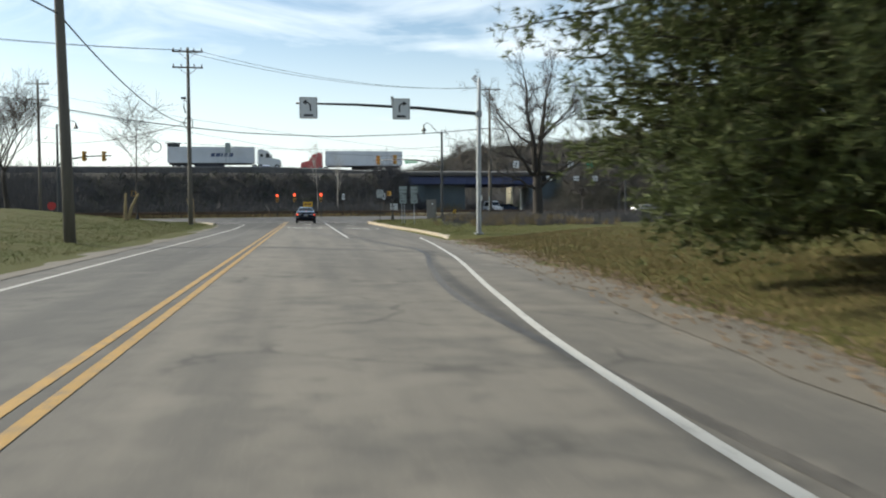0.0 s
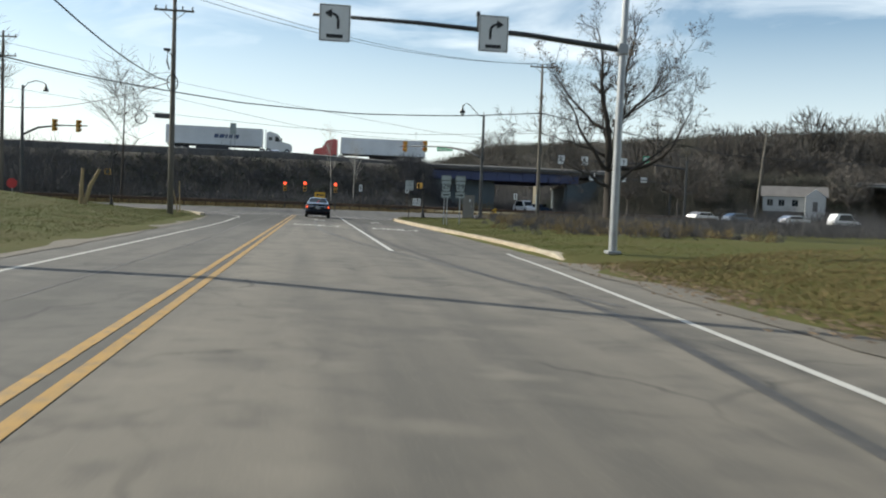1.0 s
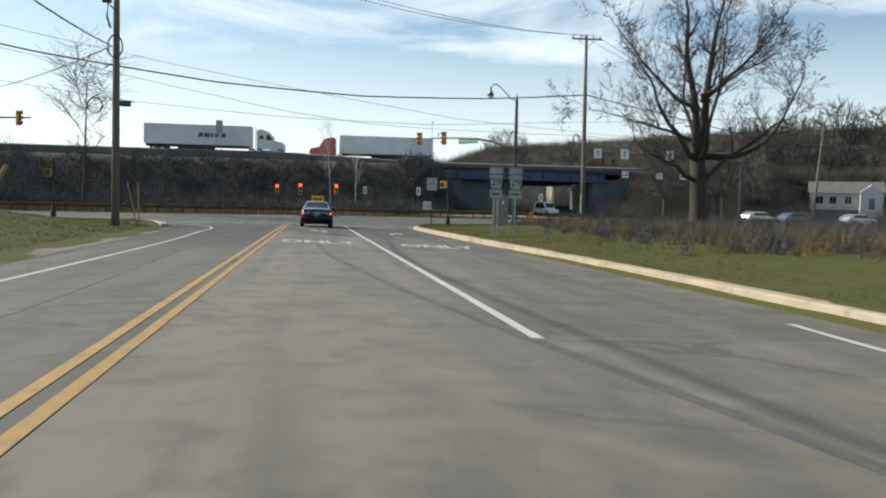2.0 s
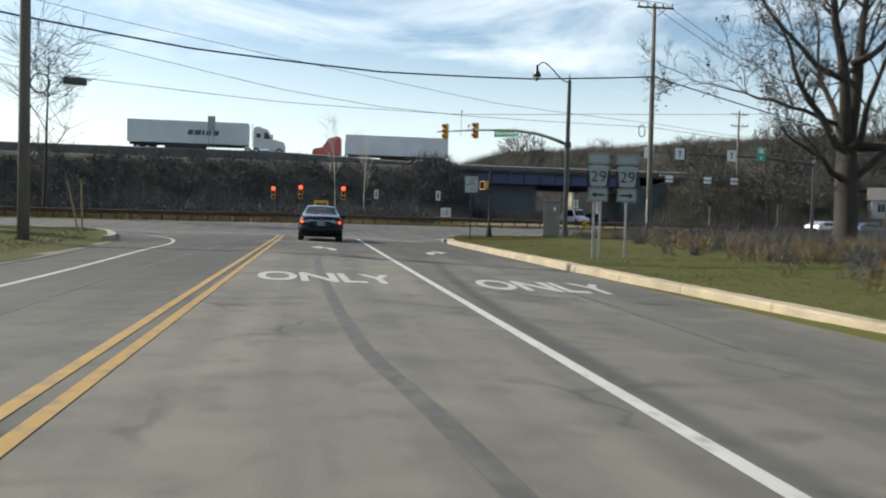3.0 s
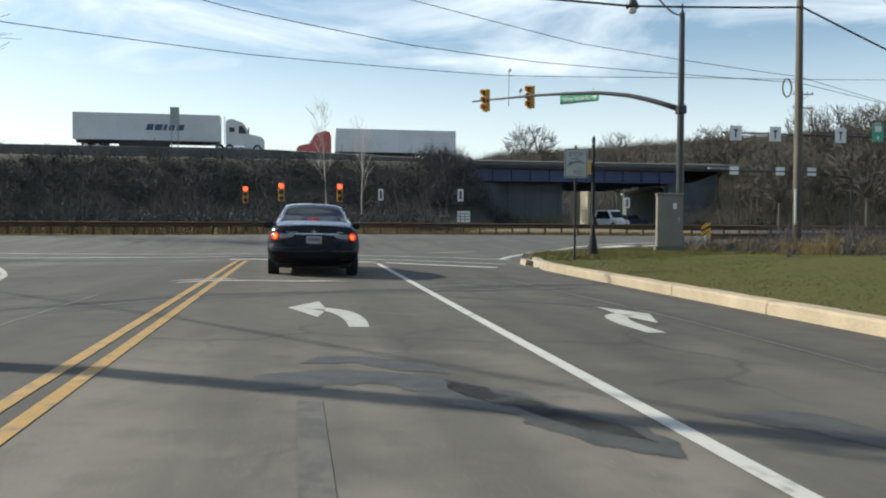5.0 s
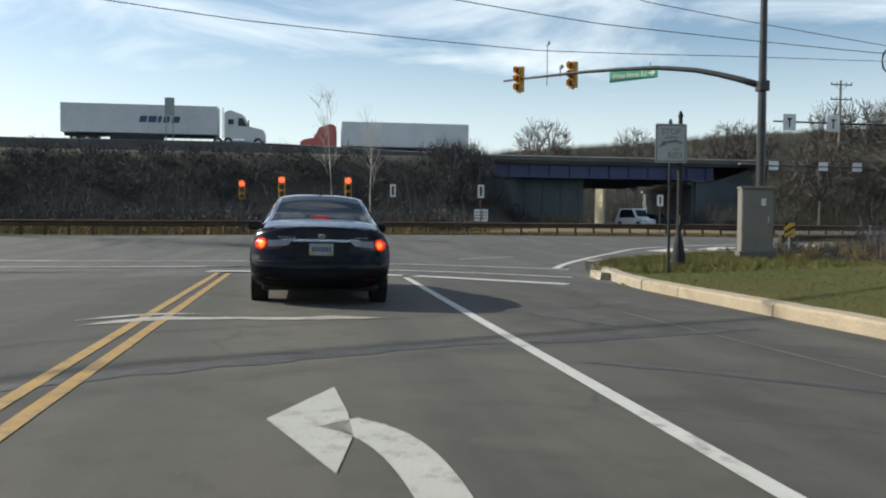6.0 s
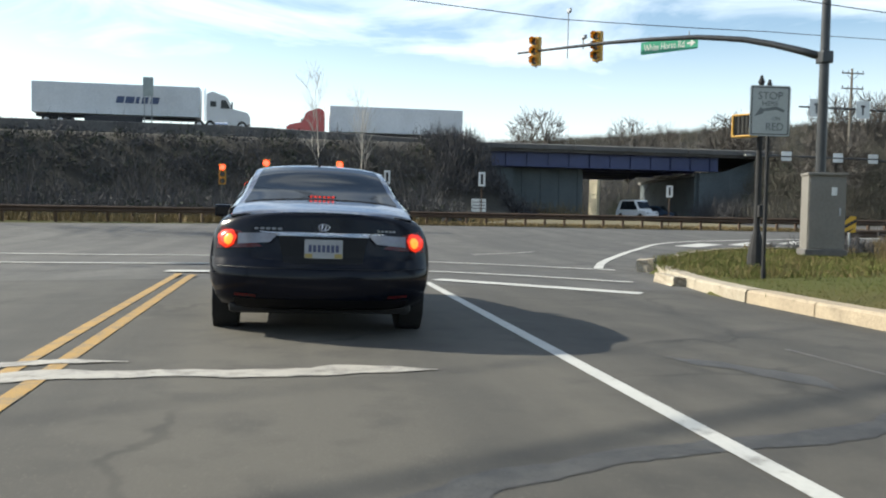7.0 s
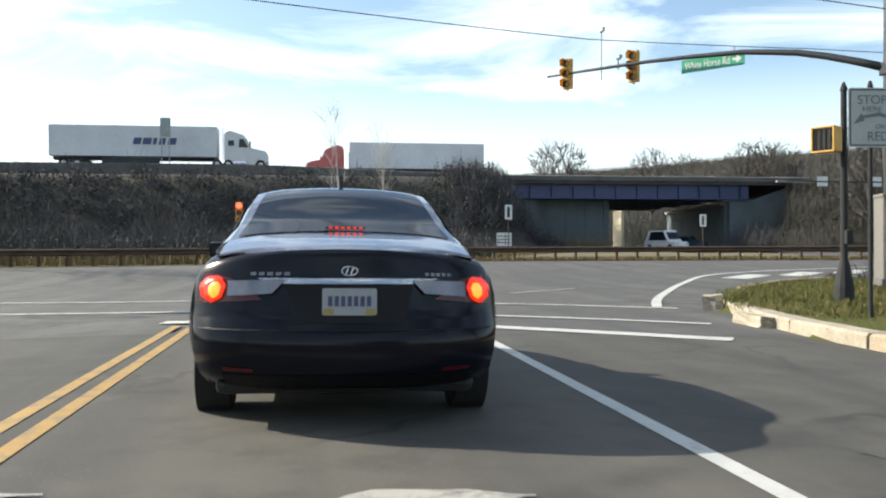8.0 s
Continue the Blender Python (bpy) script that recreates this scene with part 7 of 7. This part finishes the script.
conifer(11.6, -60.6, 0.2, 13.5, 8.0, 3, 78000, 0.26)
conifer(16.0, -56.0, 0.4, 12.5, 5.8, 4, 7000)
conifer(18.5, -52.0, 0.5, 11.5, 5.2, 9, 3500)
conifer(14.6, -44.2, 0.3, 4.0, 2.1, 12, 3500)


def scatter(name, label, category, count, seed, spot, shape, material):
    """Uncountable growth as one object of triangles: spot gives a place, shape the leaves there."""
    rnd = random.Random(seed)
    v, f = [], []
    for _ in range(count):
        p = spot(rnd)
        if p is None:
            continue
        shape(rnd, Vector(p), v, f)
    return tagged(mesh_of(name, v, f, material), label, category, kind="stuff")


def blades(tall, wide, n, lean=0.5, spread=0.12):
    def shape(rnd, p, v, f):
        for _ in range(n):
            b = p + Vector((rnd.gauss(0, spread), rnd.gauss(0, spread), -0.02))
            a = rnd.uniform(0, 6.28)
            s = Vector((math.cos(a), math.sin(a), 0)) * wide
            h = tall * rnd.uniform(0.5, 1.2)
            tip = b + Vector((rnd.gauss(0, lean * h), rnd.gauss(0, lean * h), h))
            k = len(v)
            v.extend((b - s, b + s, tip))
            f.append((k, k + 1, k + 2))
    return shape


def bush(size, n, leaf, twig_share=0.35, twig=0.02):
    def shape(rnd, p, v, f):
        r = size * rnd.uniform(0.5, 1.3)
        for _ in range(n):
            d = Vector((rnd.gauss(0, 1), rnd.gauss(0, 1), abs(rnd.gauss(0, 1)))).normalized()
            c = p + Vector((d.x * r, d.y * r, d.z * r * 1.25)) * rnd.uniform(0.35, 1.0)
            k = len(v)
            if rnd.random() < twig_share:
                w = Vector((rnd.gauss(0, 0.4), rnd.gauss(0, 0.4), 1)).normalized() * r * rnd.uniform(0.5, 1.1)
                s = w.cross(Vector((rnd.gauss(0, 1), rnd.gauss(0, 1), 0.1))).normalized() * twig
                v.extend((c - s, c + s, c + w))
                f.append((k, k + 1, k + 2))
            else:
                a = Vector((rnd.gauss(0, 1), rnd.gauss(0, 1), rnd.gauss(0, 1))).normalized() * leaf
                b = Vector((rnd.gauss(0, 1), rnd.gauss(0, 1), rnd.gauss(0, 1))).normalized() * leaf
                v.extend((c - a, c + b, c + a))
                f.append((k, k + 1, k + 2))
    return shape


def on_bank(rnd):
    x, y = rnd.uniform(-95, 17.0), rnd.uniform(60, 81.6)
    if x > 12.5 and y < 76:
        return None
    return x, y, ground_z(x, y)


def bank_foot(rnd):
    x, y = rnd.uniform(-95, 12), rnd.gauss(66, 4)
    far = np.interp(x, [p[0] for p in FAR], [p[1] for p in FAR]) + 5
    return (x, max(y, far), 0.26) if y < 80 else None


scatter("bank_brush", "dark leafless brush covering the highway bank", "brush", 2600, 1, on_bank, bush(1.25, 34, 0.16, 0.5), BRUSH)
scatter("bank_evergreens", "dark green shrubs on the highway bank", "shrubs", 1100, 2, on_bank, bush(1.1, 38, 0.15, 0.1), BRUSH_GREEN)
scatter("bank_foot_brush", "brown thicket at the foot of the bank", "brush", 900, 3, bank_foot, bush(1.3, 34, 0.13, 0.6), BRUSH)


def saplings(rnd, p, v, f):
    """A cluster of slim pale stems."""
    for _ in range(5):
        b = p + Vector((rnd.gauss(0, 0.5), rnd.gauss(0, 0.5), -0.3))
        w = Vector((rnd.gauss(0, 0.13), rnd.gauss(0, 0.13), 1)).normalized() * rnd.uniform(2.5, 5.5)
        for at, share, r in ((0.0, 1.0, 0.045), (0.35, 0.45, 0.025), (0.5, 0.4, 0.022), (0.62, 0.33, 0.02), (0.75, 0.25, 0.02)):
            c = b + w * at
            d = w if at == 0 else (w.normalized() + Vector((rnd.gauss(0, 0.5), rnd.gauss(0, 0.5), 0))).normalized() * w.length
            e = d * share
            s = e.cross(Vector((0, 1, 0.1))).normalized() * r
            k = len(v)
            v.extend((c - s, c + s, c + e))
            f.append((k, k + 1, k + 2))


def by_abutment(rnd):
    x, y = rnd.uniform(13.0, 22.0), rnd.uniform(75.5, 84.2)
    return x, y, ground_z(x, y)


scatter("abutment_brush", "dark brush growing against the bridge abutment", "brush", 380, 35, by_abutment, bush(1.2, 38, 0.14, 0.5), BRUSH)
scatter("wall_foot_thicket", "brown dry thicket at the foot of the bridge wall", "brush", 90, 36, lambda r: (r.uniform(19, 28.5), r.uniform(80.5, 85.5), 0.6), bush(0.9, 60, 0.06, 0.7, 0.012), DRY_GRASS)
scatter("bank_saplings", "slim pale saplings standing in the bank brush", "saplings", 90, 31, lambda r: (lambda p: p if p and p[1] < 73 else None)(on_bank(r)), saplings, SAPLING)
def behind_rail(rnd):
    x = rnd.uniform(-0.5, 36)
    y0 = np.interp(x, [p[0] for p in RAIL], [p[1] for p in RAIL]) - 0.6
    y = y0 + abs(rnd.gauss(0, 3.5))
    return x, y, road_z(x, y) + 0.02


scatter("rail_grass", "tufts of dry tan grass behind the guard rail", "grass", 3600, 46, behind_rail, blades(0.22, 0.02, 6, 0.5, 0.25), DRY_GRASS)
scatter("bank_grass", "dry tan grass at the foot of the bank", "grass", 5200, 12, lambda r: (lambda x: (x, np.interp(x, [p[0] for p in FAR], [p[1] for p in FAR]) + r.uniform(1.2, 7), 0.27))(r.uniform(-70, 40)), blades(0.5, 0.025, 6, 0.4, 0.25), DRY_GRASS)


def on_verge(rnd):
    y = rnd.uniform(-34, 20)
    x = np.interp(y, Y_R, X_R) + 0.25 + abs(rnd.gauss(0, 4.0))
    return None if on_road(x, y, 0.15) else (x, y, ground_z(x, y))


def on_nose(rnd):
    x, y = rnd.uniform(7.5, 20), rnd.uniform(14, 31)
    if on_road(x, y, 0.25):
        return None
    return x, y, ground_z(x, y)


def on_right_bank(rnd):
    y = rnd.uniform(-75, -34)
    x = np.interp(y, Y_R, X_R) + 0.5 + abs(rnd.gauss(0, 4.5))
    return x, y, ground_z(x, y)


def on_left_bank(rnd):
    y = rnd.uniform(-65, 20)
    x = np.interp(y, Y_L, X_L) - 1.0 - abs(rnd.gauss(0, 6))
    return None if on_road(x, y, 0.3) else (x, y, ground_z(x, y))


scatter("verge_grass", "short green and tan grass on the verge", "grass", 15000, 4, on_verge, blades(0.05, 0.007, 7, 0.6, 0.16), GRASS_BLADE)
scatter("corner_dry_grass", "dry brown grass tufts at the corner nose", "grass", 2600, 25, on_nose, blades(0.12, 0.009, 8, 0.6), DRY_GRASS)
scatter("corner_grass", "green grass and weeds at the corner nose", "grass", 6500, 5, on_nose, blades(0.13, 0.010, 8, 0.5), GRASS_BLADE)
scatter("roadside_grass", "rough yellowing grass beside the gravel", "grass", 9000, 6, on_right_bank, blades(0.06, 0.008, 7, 0.7, 0.16), GRASS_BLADE)
scatter("roadside_dry_grass", "tufts of dry tan grass beside the gravel", "grass", 17000, 7, on_right_bank, blades(0.08, 0.008, 7, 0.8, 0.16), DRY_GRASS)
scatter("left_bank_grass", "short green grass on the opposite bank", "grass", 12500, 8, on_left_bank, blades(0.07, 0.009, 7, 0.6, 0.16), GRASS_BLADE)


def weeds_spot(rnd):
    t = rnd.random()
    x, y = 14.6 + rnd.gauss(0, 2.0) + t * 5.5, -22 + t * 50 + rnd.gauss(0, 2)
    return None if on_road(x, y, 1) else (x, y, ground_z(x, y))


def far_weeds_spot(rnd):
    x, y = rnd.uniform(20, 75), rnd.uniform(4, 52)
    return None if on_road(x, y, 1) or y > 26 + x * 0.25 else (x, y, ground_z(x, y))


def nose_edge(rnd):
    x, y = rnd.uniform(8.5, 19), rnd.uniform(17, 29)
    return None if on_road(x, y, 0.5) or not on_road(x, y, 3.2) or y < 12 + x * 0.6 else (x, y, ground_z(x, y))


scatter("corner_weeds", "low ragged weeds along the corner's rear edge", "weeds", 420, 33, nose_edge, bush(0.13, 60, 0.02, 0.7, 0.006), GRASS_BLADE)
scatter("weeds", "brown tangle of weeds and brambles behind the verge", "weeds", 1100, 9, weeds_spot, bush(0.33, 90, 0.035, 0.75, 0.006), DRY_GRASS)
scatter("dark_weeds", "dark brambles behind the verge", "weeds", 1300, 10, weeds_spot, bush(0.36, 80, 0.05, 0.6, 0.008), BRUSH)
scatter("far_weeds", "brown scrub on the low ground beyond the verge", "scrub", 2600, 11, far_weeds_spot, bush(0.8, 50, 0.06, 0.7, 0.01), BRUSH)
scatter("house_hedge", "dark leafless hedge before the white house", "hedge", 170, 41, lambda r: (r.uniform(60, 86), r.uniform(62, 68), 0.3), bush(1.5, 60, 0.08, 0.6, 0.012), BRUSH)
scatter("fallen_leaves", "brown fallen leaves along the gravel shoulder", "leaf litter", 1700, 13, lambda r: (lambda y: (np.interp(y, Y_R, X_R) + r.gauss(0.5, 0.5), y, -0.1))(r.uniform(-70, -36)), lambda rnd, p, v, f: (v.extend((p, p + Vector((rnd.uniform(0.03, 0.09), rnd.uniform(-0.05, 0.05), 0.02)), p + Vector((rnd.uniform(-0.03, 0.05), rnd.uniform(0.03, 0.08), 0.03)))), f.append((len(v) - 3, len(v) - 2, len(v) - 1))), DEAD_LEAF)


# wooded ridge on the horizon
def ridge():
    verts, faces = [], []
    xs = np.linspace(-700, 900, 90)
    prof = [(0, 0), (40, 0.45), (90, 0.85), (140, 1.0), (220, 0.9)]
    for x in xs:
        h = np.interp(x, [-700, -250, -60, 40, 104, 171, 230, 330, 500, 900], [12, 8, 6, 15, 36, 41, 47, 53, 56, 44])
        h *= 1 + 0.08 * noise.noise(Vector((x * 0.02, 0, 0)))
        for d, f in prof:
            verts.append((x, 330 - 0.12 * max(0, x) + d, h * f + 1.6 * noise.noise(Vector((x * 0.12, d * 0.1, 1))) - (0.5 if d == 0 else 0)))
    n = len(prof)
    faces = [(i * n + j, (i + 1) * n + j, (i + 1) * n + j + 1, i * n + j + 1) for i in range(len(xs) - 1) for j in range(n - 1)]
    return tagged(mesh_of("backdrop_ridge", verts, faces, HILL, smooth=True), "brown wooded ridge on the horizon", "hill", kind="structure")


ridge()


def ridge_spot(rnd):
    x = rnd.uniform(60, 520)
    d = rnd.uniform(0, 150)
    h = np.interp(x, [-60, 40, 104, 171, 230, 330, 500, 900], [6, 15, 36, 41, 47, 53, 56, 44]) * np.interp(d, [0, 40, 90, 140, 220], [0, 0.45, 0.85, 1.0, 0.9])
    return x, 330 - 0.12 * x + d, h


def far_stems(rnd, p, v, f):
    """A far leafless crown: a fan of fine stems."""
    for _ in range(14):
        b = p + Vector((rnd.gauss(0, 2.2), rnd.gauss(0, 2.2), -0.5))
        w = Vector((rnd.gauss(0, 0.35), rnd.gauss(0, 0.35), 1)).normalized() * rnd.uniform(2.5, 6.5)
        s = w.cross(Vector((rnd.gauss(0, 1), rnd.gauss(0, 1), 0.1))).normalized() * 0.1
        k = len(v)
        v.extend((b - s, b + s, b + w))
        f.append((k, k + 1, k + 2))


scatter("ridge_woods", "brown leafless woods on the ridge", "woods", 9000, 14, ridge_spot, far_stems, WOODS)


def woods_spot(rnd):
    x = rnd.uniform(46, 150)
    y = rnd.uniform(104, 165) - 0.1 * (x - 46)
    return None if x < 62 and y > 108 else (x, y, rnd.uniform(0, 4.5))


def thicket(rnd, p, v, f):
    """Bare upright stems with a haze of twigs."""
    high = rnd.uniform(4, 9)
    for _ in range(26):
        b = p + Vector((rnd.gauss(0, 1.4), rnd.gauss(0, 1.4), rnd.uniform(-1, 3.5)))
        w = Vector((rnd.gauss(0, 0.45), rnd.gauss(0, 0.45), 1)).normalized() * high * rnd.uniform(0.1, 0.42)
        s = w.cross(Vector((rnd.gauss(0, 1), rnd.gauss(0, 1), 0.1))).normalized() * 0.023
        k = len(v)
        v.extend((b - s, b + s, b + w))
        f.append((k, k + 1, k + 2))


scatter("roadside_woods", "brown bare woods beside the highway", "woods", 8200, 15, woods_spot, thicket, WOODS)
scatter("far_side_thicket", "dark thicket beside the tan gable wall", "thicket", 160, 47, lambda r: (r.uniform(53.2, 64), r.uniform(130, 142), 0.6), bush(2.2, 70, 0.16, 0.4, 0.02), BRUSH_GREEN)
scatter("house_thicket", "dark bare thicket before the tan gable wall", "thicket", 130, 48, lambda r: (r.uniform(34, 45), r.uniform(134, 140), 0.6), bush(2.2, 70, 0.16, 0.4, 0.02), BRUSH)
scatter("far_side_woods", "dark bare woods seen through the underpass", "woods", 620, 44, lambda r: (lambda x: (x, r.uniform(153, 172) if x < 55 else r.uniform(128, 172), r.uniform(0, 4)))(r.uniform(26, 84)), thicket, BRUSH)
scatter("left_woods", "dark bare woods beyond the grass bank", "woods", 1300, 16, lambda r: (r.uniform(-110, -30), r.uniform(34, 62) if r.random() < 0.3 else r.uniform(48, 64), r.uniform(0, 4)), thicket, BRUSH)


def right_bank(rnd):
    x, y = rnd.uniform(42.5, 90), rnd.uniform(72, 83.5)
    if abs(x - 77) < 7 and y < 79.5:
        return None
    return x, y, max(0.0, ground_z(x, y)) + rnd.uniform(-0.5, 0.2)


scatter("right_bank_brush", "dark thicket beside the overpass", "brush", 2400, 17, right_bank, bush(1.2, 40, 0.09, 0.7, 0.014), WOODS)
scatter("wing_wall_brush", "dark brush growing before the bridge wing wall", "brush", 150, 49, lambda r: (r.uniform(40.5, 50), r.uniform(77, 84), 0.6), bush(1.5, 60, 0.1, 0.65, 0.014), BRUSH)
scatter("right_bank_evergreens", "dark green shrubs beside the overpass", "shrubs", 350, 18, right_bank, bush(1.0, 40, 0.15, 0.1), BRUSH_GREEN)
